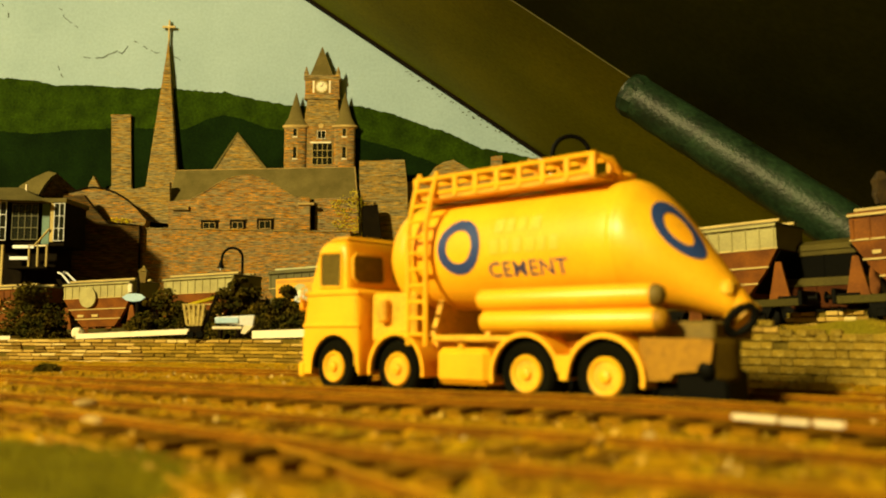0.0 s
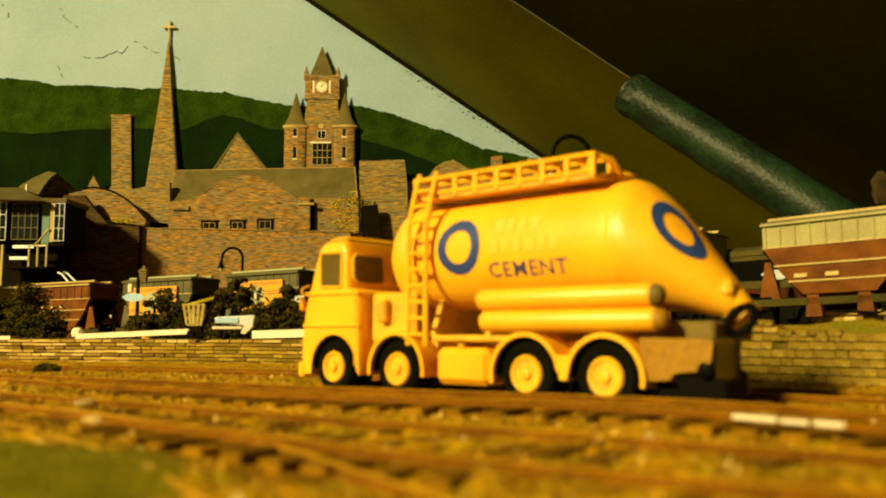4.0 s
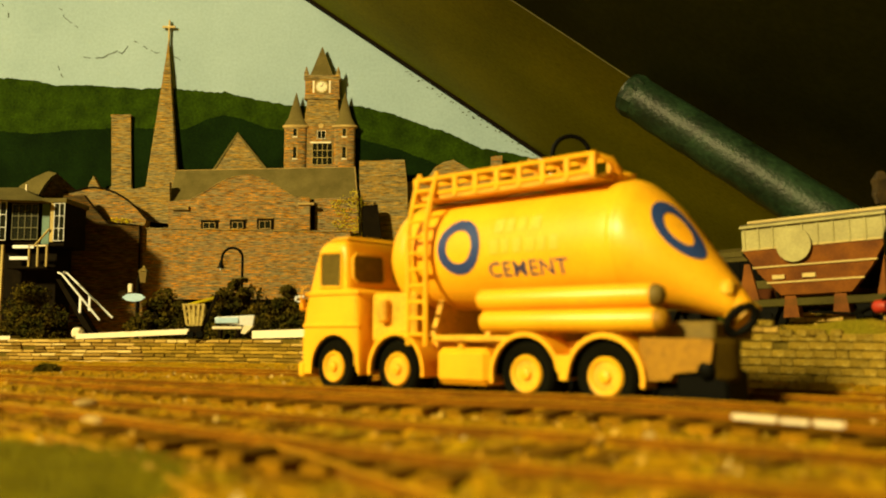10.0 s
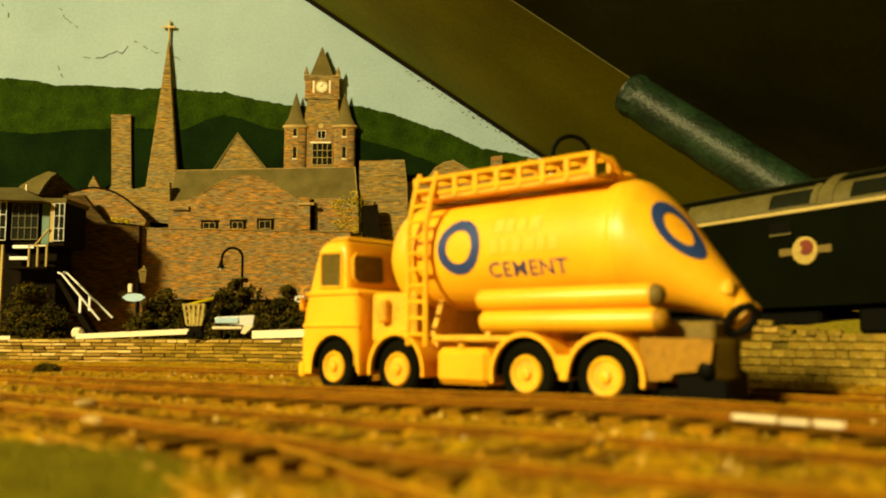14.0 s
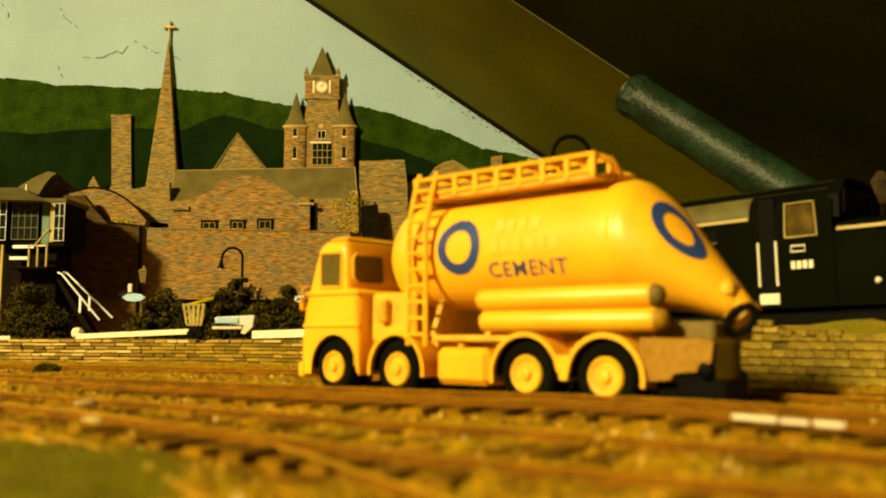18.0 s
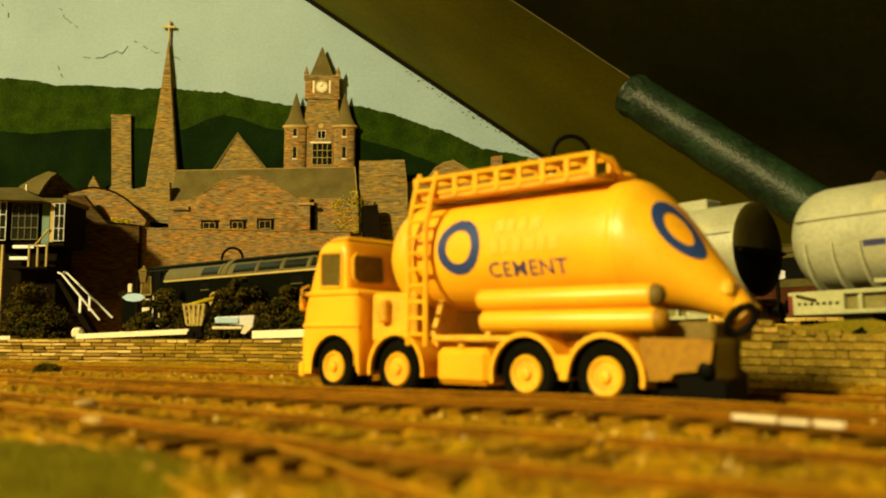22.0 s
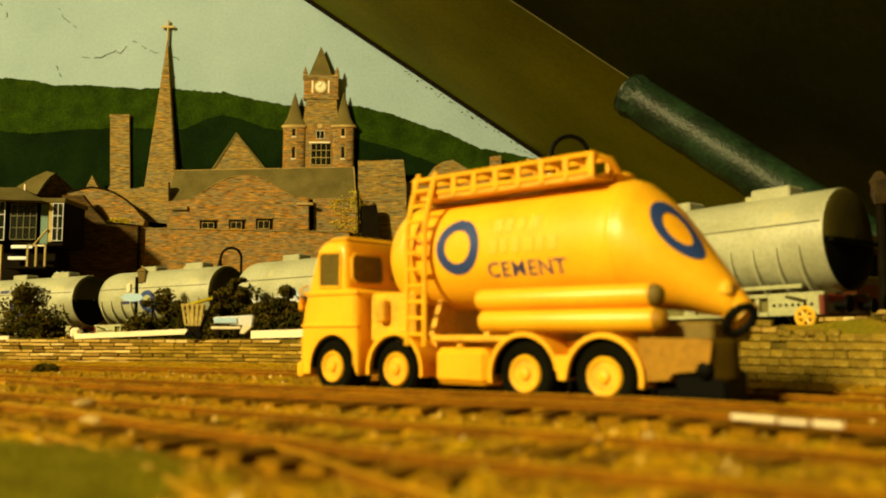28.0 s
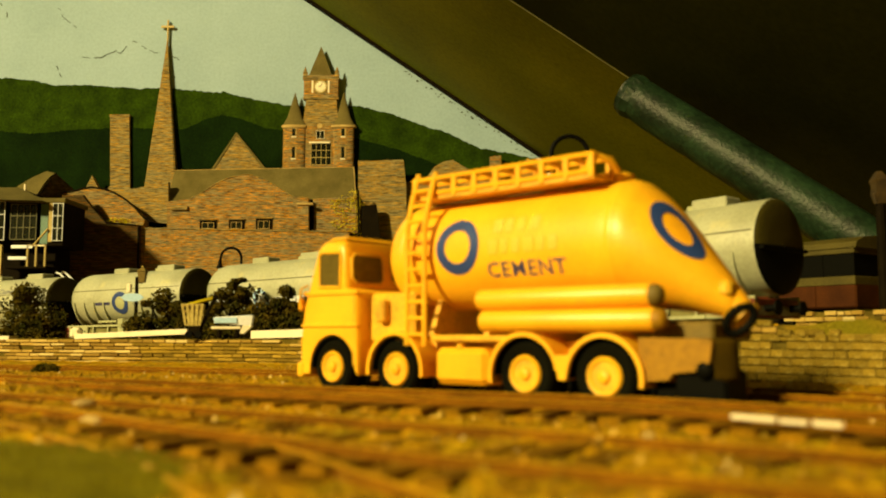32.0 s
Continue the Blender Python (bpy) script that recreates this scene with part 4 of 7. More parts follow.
def hopper_wagon(kind):
    """Steel hopper; kind: brown, grey or panel, with a badge or not."""
    colour, low, label = {"brown": (BROWN, BROWN, "bauxite brown hopper wagon with light edges"),
                          "brown_badge": (BROWN, BROWN, "bauxite brown hopper wagon with a round blue badge"),
                          "grey": (PALE, BROWN, "pale grey hopper wagon with brown lower half"),
                          "grey_badge": (PALE, BROWN, "pale grey and brown hopper wagon with a round badge"),
                          "panel": (OLIVE, OLIVE, "grey-green hopper wagon with a yellow side panel")}[kind]
    w = thing("hopper_wagon", P(0, 0, 0), label, "wagon", "hopper train")
    top, mid, hl, hw = 43.3, 33.4, 27.6, 14.4
    body = part("hopper_body", Geo().loft([[(sx * hl, sy * hw, z) for sx, sy in ((-1, -1), (1, -1), (1, 1), (-1, 1))] for z in (mid, top)]), colour, w)
    part("hopper_lower", Geo().loft([[(sx * a, sy * b, z) for sx, sy in ((-1, -1), (1, -1), (1, 1), (-1, 1))] for a, b, z in ((13.5, 12.5, 14.5), (21.5, 13.6, 23.5), (hl, hw - 0.05, mid))]), low, w)
    part("roof", Geo().loft([[(sx * a, sy * b, z) for sx, sy in ((-1, -1), (1, -1), (1, 1), (-1, 1))] for a, b, z in ((hl + 0.4, hw + 0.5, top), (hl + 0.4, hw + 0.5, top + 0.7), (hl - 3, 9, top + 1.9), (hl - 5, 4, top + 2.3))]), ROOFGREY if kind != "brown" else BROWN, w)
    for sy in (-1, 1):
        part("roof_walkway", Geo().box(-hl + 0.4, hl - 0.4, sy * 8 - 1.4, sy * 8 + 1.4, top + 1.7, top + 2.9, 0.2), TANKFRAME if kind == "panel" else RIBLIGHT, w)
        for z, a in ((mid + 0.2, hl + 0.3), (26.1, 23.8), (19.6, 18.6)):
            y = -(hw + 0.35) if z > 30 else -(14.4 if z > 25 else 13.5)
            part("side_angle", Geo().box(-a, a, min(sy * -y, sy * (-y - 1.2)), max(sy * -y, sy * (-y - 1.2)), z - 0.35, z + 0.35, 0.1), RIBLIGHT, w)
        part("eave_angle", Geo().box(-hl - 0.4, hl + 0.4, min(sy * 15, sy * 15.8), max(sy * 15, sy * 15.8), top - 0.9, top + 0.1, 0.1), RIBLIGHT if "brown" in kind else colour, w)
        for k in range(10):
            x = -hl + 1.2 + (2 * hl - 2.4) * k / 9
            part("side_rib", Geo().box(x - 0.45, x + 0.45, min(sy * 14.2, sy * 14.85), max(sy * 14.2, sy * 14.85), mid, top - 0.8, 0.15), colour, w)
        for x in (-9.5, 9.5):
            part("discharge_chute", Geo().prism([(x - 2.2, 14), (x + 2.2, 14), (x + 3.2, 5.5), (x - 3.2, 5.5)], min(sy * 9, sy * 13.4), max(sy * 9, sy * 13.4)), PANEL if kind == "panel" else low, w)
        part("solebar", Geo().box(-36, 36, sy * 12.6 - 0.8, sy * 12.6 + 0.8, 10, 13, 0.2), TANKEND, w)
        part("brake_lever", Geo().tube([(-2, sy * 14.2, 7.4), (14, sy * 14.4, 6.0), (20, sy * 14.4, 8)], 0.5, 6), BLACK, w)
    for sx in (-1, 1):
        for sy in (-1, 1):
            part("end_support", Geo().prism([(sx * 31, 13), (sx * 22.5, 13), (sx * 25.8, 28), (sx * 28.0, 28)], min(sy * 11, sy * 12.4), max(sy * 11, sy * 12.4)), low, w)
        part("end_platform", Geo().box(min(sx * 26, sx * 36), max(sx * 26, sx * 36), -13, 13, 13, 14, 0.2), BLACK, w)
        part("end_slope", Geo().loft([[(sx * a, sy * b, z) for a, b, z in ((15, 9, 16), (28.2, 13, 32.6))] + [(sx * (a + 0.6), sy * b, z) for a, b, z in ((28.2, 13, 32.6), (15, 9, 16))] for sy in (-1, 1)]), BLACK, w)
    for y in (-15.75,):
        if kind == "panel":
            pn = part("side_panel", Geo().box(-20.8, 17.2, y - 0.7, y + 0.3, 21.0, 38.9, 0.2), PANEL, w, "orange-yellow panel")
            yy = y - 0.78
            part("panel_band", Geo().box(-20.0, 16.4, yy - 0.02, yy + 0.1, 36.0, 38.0), PANELBAND, pn, "dull ochre band")
            part("panel_edge", Geo().box(-20.8, 17.2, yy - 0.25, yy + 0.1, 20.8, 21.3), RIBLIGHT, pn, "pale lower edge")
            part("badge", mapped(ring_faces(0.1, 6.0, 24), lambda u, v: (-2.2 + u, yy, 29.4 + v)), TANKFRAME, pn, "round grey badge")
            part("badge_centre", mapped(ring_faces(0.1, 2.4, 18), lambda u, v: (-2.2 + u, yy - 0.05, 29.4 + v)), CREAM, pn)
            for x0, x1 in ((-19.2, -9.4), (5.2, 15.2)):
                for z in (30.4, 32.0):
                    part("red_bar", Geo().box(x0, x1, yy - 0.02, yy + 0.1, z - 0.25, z + 0.25), RED, pn)
                part("lettering_bar", Geo().box(x0, x1 - 2, yy - 0.02, yy + 0.1, 22.4, 25.4), PANELBAND, pn)
        if "badge" in kind:
            bd = part("badge", Geo().tube([(-6, y - 0.5, 34), (-6, y + 0.3, 34)], 6.8, 26), BLUE if "brown" in kind else PALE, w, "round badge on the side")
            if "brown" in kind:
                part("badge_centre", Geo().tube([(-6, y - 0.62, 34), (-6, y, 34)], 4.6, 22), CREAM, bd)
                part("badge_bar", Geo().box(-14, 2, y - 0.85, y - 0.3, 31.6, 36.4), PANEL, bd)
        if "brown" in kind:
            for k in range(4):
                part("lettering_bar", Geo().box(-20 + 7.5 * k, -17 + 7.5 * k, -14.8, -14.2, 28, 29.4), RIBLIGHT, w)
        else:
            for k in range(2):
                part("lettering_bar", Geo().box(-16 + 12 * k, -11 + 12 * k, -14.2, -13.4, 21, 22.6), RIBLIGHT, w)
    running_gear(w, (-19, 19))
    buffers(w, 36)
    return w


def tank_wagon(kind):
    """Cement tank wagon; kind: top (word over the ring), mid (words beside the ring), stripe, plain."""
    w = thing("tank_wagon", P(0, 0, 0), {"top": "weathered pale grey cement tank wagon with a blue ring", "mid": "pale grey cement tank wagon lettered beside its blue ring",
                                         "stripe": "pale grey tank wagon with a white stripe and ring", "plain": "streaked pale grey tank wagon with a light blue ring"}[kind], "wagon", "cement train")
    r, zc, hl = 15.2, 32.2, 41.0
    sg = 40
    hr = 45.5
    prof = [(-hl - 4.6, 2), (-hl - 4.2, 6.5), (-hl - 3.0, 10.4), (-hl - 1.0, 13.0), (-hl + 1.6, 14.6), (-hl + 4.6, r)] + [(x, r) for x in (-20, 0, 20)] + [(hr - 0.4, r), (hr, r - 0.25)]
    barrel = part("barrel", Geo().loft([[(x, q * math.cos(a), zc + q * math.sin(a)) for a in [2 * math.pi * j / sg for j in range(sg)]] for x, q in prof]), TANK, w, "streaked grey barrel")
    dish = ((hr - 0.1, r - 0.1), (hr + 0.25, r - 0.5), (hr + 0.9, r - 2), (hr + 1.3, 8), (hr + 1.5, 0.5))
    # The end's shade is painted on: olive above, black in the lower half.
    for a0, mat, txt in ((0.0, TANKEND, "upper half of the dished end in shade-dark olive"), (math.pi, BLACK, "lower half of the end, painted black as shade")):
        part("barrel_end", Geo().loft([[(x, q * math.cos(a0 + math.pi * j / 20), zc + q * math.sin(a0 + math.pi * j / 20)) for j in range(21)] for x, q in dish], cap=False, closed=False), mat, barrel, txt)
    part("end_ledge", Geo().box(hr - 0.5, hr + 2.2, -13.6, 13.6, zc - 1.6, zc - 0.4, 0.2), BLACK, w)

    def put(x, z, lift=0.1):
        p = math.asin(max(-0.97, min(0.97, (z - zc) / r)))
        return (x, -(r + lift) * math.cos(p), zc + (r + lift) * math.sin(p))

    part("seam", mapped(grid_faces(-hl + 1, hr - 1, 36.4, 36.75, 2, 1), lambda u, v: put(u, v, 0.12)), TANKEND, barrel)
    ring = PALEBLUE if kind == "plain" else BLUE
    rz = 26.6 if kind == "stripe" else 29.0
    if kind == "stripe":
        part("grimy_flank", mapped(grid_faces(-36, 44, 18.2, 25.2, 8, 8), lambda u, v: put(u, v, 0.05)), GRIME, barrel, "olive grime on the lower barrel")
        part("stripe", mapped(grid_faces(-35, 36, 25.4, 27.8, 4, 2), lambda u, v: put(u, v, 0.1)), WHITE, barrel, "white stripe")
        part("ring", mapped(ring_faces(3.4, 5.6), lambda u, v: put(u, rz + v, 0.16)), PALEBLUE, barrel)
        for k in range(8):
            a = k * math.pi / 4
            part("ring_mark", mapped(grid_faces(-0.9, 0.9, -0.8, 0.8, 1, 1), lambda u, v: put(4.5 * math.cos(a) + u, rz + 4.5 * math.sin(a) + v, 0.2)), BLUE, barrel)
    else:
        part("ring", mapped(ring_faces(3.6, 6.3), lambda u, v: put(u, rz + v, 0.14)), ring, barrel, "blue ring")
    part("ring_centre", mapped(ring_faces(0.1, 3.8), lambda u, v: put(u, rz + v, 0.12)), WHITE if kind == "stripe" else TANKFRAME, barrel)
    ink = INK if kind != "plain" else TANKFRAME
    if kind in ("top", "plain"):
        part("lettering_bar", mapped(grid_faces(-16, -8.5, 37.6, 39.6, 3, 1), lambda u, v: put(u, v, 0.1)), ink, barrel)
        part("lettering_bar", mapped(grid_faces(-7, 2.2, 37.6, 39.6, 3, 1), lambda u, v: put(u, v, 0.1)), ink, barrel)
        part("lettering", mapped(letters("Cement", 3.2, 0.25), lambda u, v: put(4.0 + u * 1.15, 37.4 + v, 0.1)), ink, barrel, "dark slanted word")
    if kind == "mid":
        part("lettering_bar", mapped(grid_faces(-20, -8, 28, 29.6, 3, 1), lambda u, v: put(u, v, 0.1)), ink, barrel)
        part("lettering", mapped(letters("Cement", 2.5, 0.0), lambda u, v: put(10 + u * 1.1, 27.6 + v, 0.1)), ink, barrel, "dark word")
    for x, l, h in ((-11, 12, 2.3), (24, 13, 2.6)):
        part("hatch", Geo().box(x - l / 2, x + l / 2, -4.5, 4.5, zc + r - 1.5, zc + r + h, 0.5), TANK, w)
    part("hatch_hinge", Geo().box(14.6, 17.4, -3, 3, zc + r - 1.5, zc + r + 1.1, 0.3), TANKFRAME, w)
    for x in (-37, -29, -21, -13, 16, 23.5, 31, 38):
        g = Geo()
        for sg_ in (-1, 1):
            g.loft([[(x + o, sg_ * (r + 0.2 + q * h) * math.cos(p), zc - (r + 0.2 + q * h) * math.sin(p)) for o, q in ((-0.55, -0.3), (0.55, -0.3), (0.45, 1), (-0.45, 1))] for p, h in [(radians(8 + 7.5 * k), 0.25 + 0.24 * k) for k in range(9)]])
        part("barrel_rib", g, TANK, w)
    for sy in (-1, 1):
        def bar(name, x0, x1, z0, z1, out=0.0, mat=TANKFRAME):
            part(name, Geo().box(x0, x1, sy * (13 + out) - 0.8, sy * (13 + out) + 0.8, z0, z1, 0.15), mat, w)
        bar("sole_plate", -44, -27, 10.2, 16.8)
        bar("sole_plate", 27, 44, 10.2, 16.8)
        bar("top_flange", -27, 27, 15.6, 16.8, 0.3)
        bar("bottom_flange", -27, 27, 10.2, 11.4, 0.3)
        bar("web", -27, 27, 11.4, 15.6, -1.4, GRIME)
        for x, wd in ((-23, 1.2), (-11, 1.2), (-2.4, 4.4), (12, 1.2), (23, 1.2)):
            bar("web_post", x, x + wd, 11.4, 15.6, 0.1)
        bar("side_rail", -18, -3, 18.0, 19.2, 0.6)
        bar("side_rail", 3, 38, 18.0, 19.2, 0.6)
        part("saddle_post", Geo().box(-2.4, 2, sy * 13 - 1.3, sy * 13 + 1.3, 16.7, 22.5 if kind == "stripe" else 20, 0.3), TANKFRAME, w)
        for k in range(7):
            for sx in (-1, 1):
                x = sx * (29 + 1.9 * k)
                part("bolt", Geo().box(x - 0.45, x + 0.45, sy * 13.85 - 0.1, sy * 13.85 + 0.1, 12.9, 13.7), BLACK, w)
        for x0, x1 in ((-41, -35), (33, 39)):
            part("solebar_brace", Geo().tube([(x0, sy * 14.1, 15.8), (x1, sy * 14.1, 14.2)], 0.5, 5), TANKEND, w)
    part("end_frame", Geo().box(39, 44, -12, 12, 10.5, 14, 0.3), TANKFRAME, w)
    part("end_frame", Geo().box(-44, -39, -12, 12, 10.5, 14, 0.3), TANKFRAME, w)
    hw = part("handwheel", Geo().tube([(39.2 + 2.6 * math.cos(a), -15.4, 9.6 + 2.6 * math.sin(a)) for a in [2 * math.pi * k / 20 for k in range(21)]], 0.65, 6), HANDWHEEL, w, "yellow brake wheel")
    for k in range(3):
        a = k * math.pi / 3
        part("spoke", Geo().tube([(39.2 - 2.5 * math.cos(a), -15.4, 9.6 - 2.5 * math.sin(a)), (39.2 + 2.5 * math.cos(a), -15.4, 9.6 + 2.5 * math.sin(a))], 0.5, 5), HANDWHEEL, hw)
    running_gear(w, (-24, 24))
    buffers(w, 44, beam=DULLRED)
    return w


def diesel():
    w = thing("diesel_locomotive", P(0, 0, 0), "long dark green diesel locomotive with a grey roof band", "locomotive", "cement train")
    hw = 17.0

    def section(x, top, k=1.0):
        """Half round roof over straight sides."""
        side = [(-hw * k, 12.5), (-hw * k, 26), (-hw * k, 39.5)]
        roof = [(-hw * k * math.cos(a), 39.5 + (top - 39.5) * math.sin(a)) for a in [math.pi * i / 14 for i in range(1, 14)]]
        return [(x, y, z) for y, z in side + roof + [(-y, z) for y, z in side[::-1]]]

    body = part("body", Geo().loft([section(x, 50.4) for x in (-113, -60, 0, 60, 113)]), LOCO, w, "dark green body side")
    for sx in (-1, 1):
        part("nose", Geo().loft([[(sx * x, y * k, z if z < 20 else 12.5 + (z - 12.5) * h) for y, z in [(-16.5, 12.5), (-16.5, 33), (-14.5, 36), (-9, 37.6), (0, 38), (9, 37.6), (14.5, 36), (16.5, 33), (16.5, 12.5)]] for x, k, h in (((110, 1.0, 1.0), (123, 0.97, 0.99), (130, 0.87, 0.97), (134, 0.68, 0.94), (136.2, 0.4, 0.88)) if sx > 0 else ((110, 1.0, 1.0), (125.6, 0.98, 0.99), (129.4, 0.93, 0.97), (131.6, 0.8, 0.9)))]), LOCO, w, "rounded bonnet end")
        scr = part("cab_front", Geo().loft([[(sx * x, y * k, z) for y, z in [(-16.4, 37.5), (-16, 44), (-11, 48.6), (0, 49.8), (11, 48.6), (16, 44), (16.4, 37.5)]] for x, k in ((112, 1), (114.6, 0.96))]), BLACK, w)
        for y0, y1 in ((-13, -5.5), (-4, 4), (5.5, 13)):
            part("windscreen", Geo().loft([[(sx * x, y, z) for y, z in ((y0, 39), (y1, 39), (y1 * 0.93, 46.2), (y0 * 0.93, 46.2))] for x in (114.5, 114.9)]), DARKGLASS, scr)
        part("buffer_beam", Geo().box(min(sx * 126, sx * 130), max(sx * 126, sx * 130), -16, 16, 8.5, 13.5, 0.5), DULLRED, w, "grimy red buffer beam")
        part("cab_window", Geo().box(sx * 104 - 4.0, sx * 104 + 4.0, -17.35, -16.5, 33, 42.2, 0.4), LOCOGLASS, w, "dull cab side window")
        part("window_frame", Geo().tube([(sx * 104 + a, -17.3, z) for a, z in ((-4.6, 32.8), (4.6, 32.8), (4.2, 42.6), (-4.2, 42.6), (-4.6, 32.8))], 0.3, 6), RIBLIGHT, w)
        part("door_recess", Geo().box(sx * 94 - 2.5, sx * 94 + 2.5, -17.08, -16.2, 14, 45, 0.2), BLACK, w)
        for q in (-2.7, 2.7):
            part("handrail", Geo().tube([(sx * 94 + q, -17.6, 19), (sx * 94 + q, -17.6, 32)], 0.38, 6), CREAM, w, "cream door rail")
        part("door_step", Geo().box(sx * 94 - 3.0, sx * 94 + 3.0, -17.6, -16.6, 13.6, 16.8, 0.2), CREAM, w)
        for k in range(4):
            part("number_bar", Geo().box(sx * 104 - 3.2 + 1.7 * k, sx * 104 - 2.0 + 1.7 * k, -17.3, -16.9, 23.6, 25.8), CREAM, w)
        part("maker_plate", Geo().tube([(sx * 103 + a, -17.2, z) for a, z in ((-2, 28.6), (2, 28.6), (2, 30.2), (-2, 30.2), (-2, 28.6))], 0.25, 4), CREAM, w)
        if sx > 0:
            part("nose_stripe", Geo().box(min(sx * 114, sx * 130), max(sx * 114, sx * 130), -16.95, -16.3, 33.6, 34.5), RIBLIGHT, w)
            part("nose_lamp", Geo().ball((sx * 124, -16.6, 19), 0.9, 8, 6), CREAM, w)
        for y in (-8, 8):
            part("buffer", Geo().tube([(sx * 129, y, 12), (sx * 134.4, y, 12), (sx * 134.5, y, 12), (sx * 135.3, y, 12)], [1.4, 1.4, 3, 2.8], 14), BLACK, w)
        q0 = 134 if sx > 0 else 135
        part("buffer_shroud", Geo().tube([(sx * (q0 - 1), -9.5, 12), (sx * (q0 + 0.6), -9.5, 12), (sx * (q0 + 2.2), -9.5, 12), (sx * (q0 + 3), -9.5, 12)], [1.5, 2.0, 1.8, 1.0], 16), RED, w, "red buffer housing")
        bg = part("bogie", Geo().box(sx * 86 - 42, sx * 86 + 42, -15, 15, 4.4, 11.5, 1.0), BLACK, w)
        for k in range(4):
            x = sx * 86 - 33 + 22 * k
            for y in (-9.2, 9.2):
                part("wheel", Geo().tube([(x, y - 1.2, 6.4), (x, y + 1.2, 6.4)], 6.4 if k != (0 if sx < 0 else 3) else 5, 20), BLACK, bg)
            part("axle_box", Geo().box(x - 2.4, x + 2.4, -16.4, -14.6, 3.6, 8.4, 0.5), BLACK, bg)
        part("brake_rigging", Geo().tube([(sx * 86 - 40, -15.8, 3.4), (sx * 86 + 40, -15.8, 3.4)], 0.5, 6), RAIL, bg)
    part("fuel_tank", Geo().box(-34, 34, -14.5, 14.5, 4, 12.6, 1.5), BLACK, w)
    # grey band at the foot of the roof, with dark openings
    def roof_strip(x0, x1, a0, a1, lift):
        n = max(2, int(abs(x1 - x0) / 12))
        return Geo().loft([[(x0 + (x1 - x0) * i / n, -(hw + q) * math.cos(a), 39.5 + (10.9 + q) * math.sin(a)) for a, q in [(radians(a0 + (a1 - a0) * j / 4), lift) for j in range(5)] + [(radians(a1 - (a1 - a0) * j / 4), -0.4) for j in range(5)]] for i in range(n + 1)])

    part("roof_band", roof_strip(-88.3, 88.5, 4, 38, 0.12), ROOFGREY, w, "weathered grey roof band")
    part("roof_top", roof_strip(-111, 111, 38, 142, 0.1), ROOFDARK, w, "sooty roof top")
    part("cantrail", Geo().box(-88.3, 88.5, -17.5, -16.8, 38.9, 40.0, 0.15), RIBLIGHT, w, "pale line along the body")
    for x0, x1 in ((-57, -44), (-32, -16), (-13, 2), (5, 20), (23, 35)):
        part("roof_window", roof_strip(x0, x1, 8, 32, 0.3), DARKGLASS, w, "dark roof grille")
        part("grille_frame", roof_strip(x1 + 0.3, x1 + 2.2, 6, 40, 0.45), ROOFGREY, w)
    part("roof_rib", roof_strip(-41, -37, 4, 60, 0.5), ROOFGREY, w)
    for x0, x1 in ((-57, -50), (10, 18), (71, 78)):
        part("body_vent", Geo().box(x0, x1, -17.25, -16.8, 33.5, 37, 0.1), BLACK, w)
        part("vent_lip", Geo().box(x0, x1, -17.5, -16.9, 33.0, 33.5), ROOFGREY, w)
    lv = part("louvre_panel", Geo().box(45, 68.5, -17.25, -16.6, 18.8, 36.2, 0.2), ROOFDARK, w, "ribbed olive panel with a black diagonal brace")
    for k in range(11):
        part("louvre", Geo().box(45.8, 67.8, -17.4, -17.1, 19.6 + 1.5 * k, 20.7 + 1.5 * k), PANELOLIVE, lv)
    part("mullion", Geo().box(56.4, 57.2, -17.5, -17.1, 19, 36), ROOFDARK, lv)
    for x0_, x1_, z0_, z1_ in ((44.6, 45.6, 18.6, 36.6), (44.6, 68.8, 35.8, 36.8)):
        part("panel_edge", Geo().box(x0_, x1_, -17.6, -17.0, z0_, z1_), BLACK, lv)
    part("brace", Geo().loft([[(47.6 + o, y, 19), (49.8 + o, y, 19), (67.6 + o, y, 36), (65.2 + o, y, 36)] for o, y in ((0, -17.7), (0, -17.3))]), BLACK, lv)
    cr = part("crest", Geo().tube([(-46, -17.5, 28), (-46, -16.9, 28)], 3.9, 24), BRASS, w, "round crest with side bars")
    part("crest_bar", Geo().box(-54, -38, -17.45, -17.0, 27, 29), DIMOLIVE, cr)
    part("crest_centre", Geo().tube([(-45.4, -17.7, 28.8), (-45.4, -17.4, 28.8)], 2.2, 16), DULLRED, cr)
    part("crest_mark", Geo().tube([(-47.6, -17.8, 28.6), (-47.6, -17.5, 28.6)], 1.0, 12), BRASS, cr)
    return w


A_KINDS = ["brown", "grey_badge", "brown", "panel", "panel", "grey", "grey_badge", "brown_badge", "grey_badge", "panel", "panel", "brown", "grey_badge", "grey_badge", "panel"]
made = {}
hoppers = []
for k in A_KINDS:
    if k not in made:
        made[k] = hopper_wagon(k)
        hoppers.append(made[k])
    else:
        hoppers.append(copy_thing(made[k], P(0, 0, 0)))
B_KINDS = ["top", "mid", "stripe", "stripe", "plain", "top", "mid", "stripe", "stripe", "top"]
tanks = []
for k in B_KINDS:
    if k not in made:
        made[k] = tank_wagon(k)
        tanks.append(made[k])
    else:
        tanks.append(copy_thing(made[k], P(0, 0, 0)))
engine = diesel()


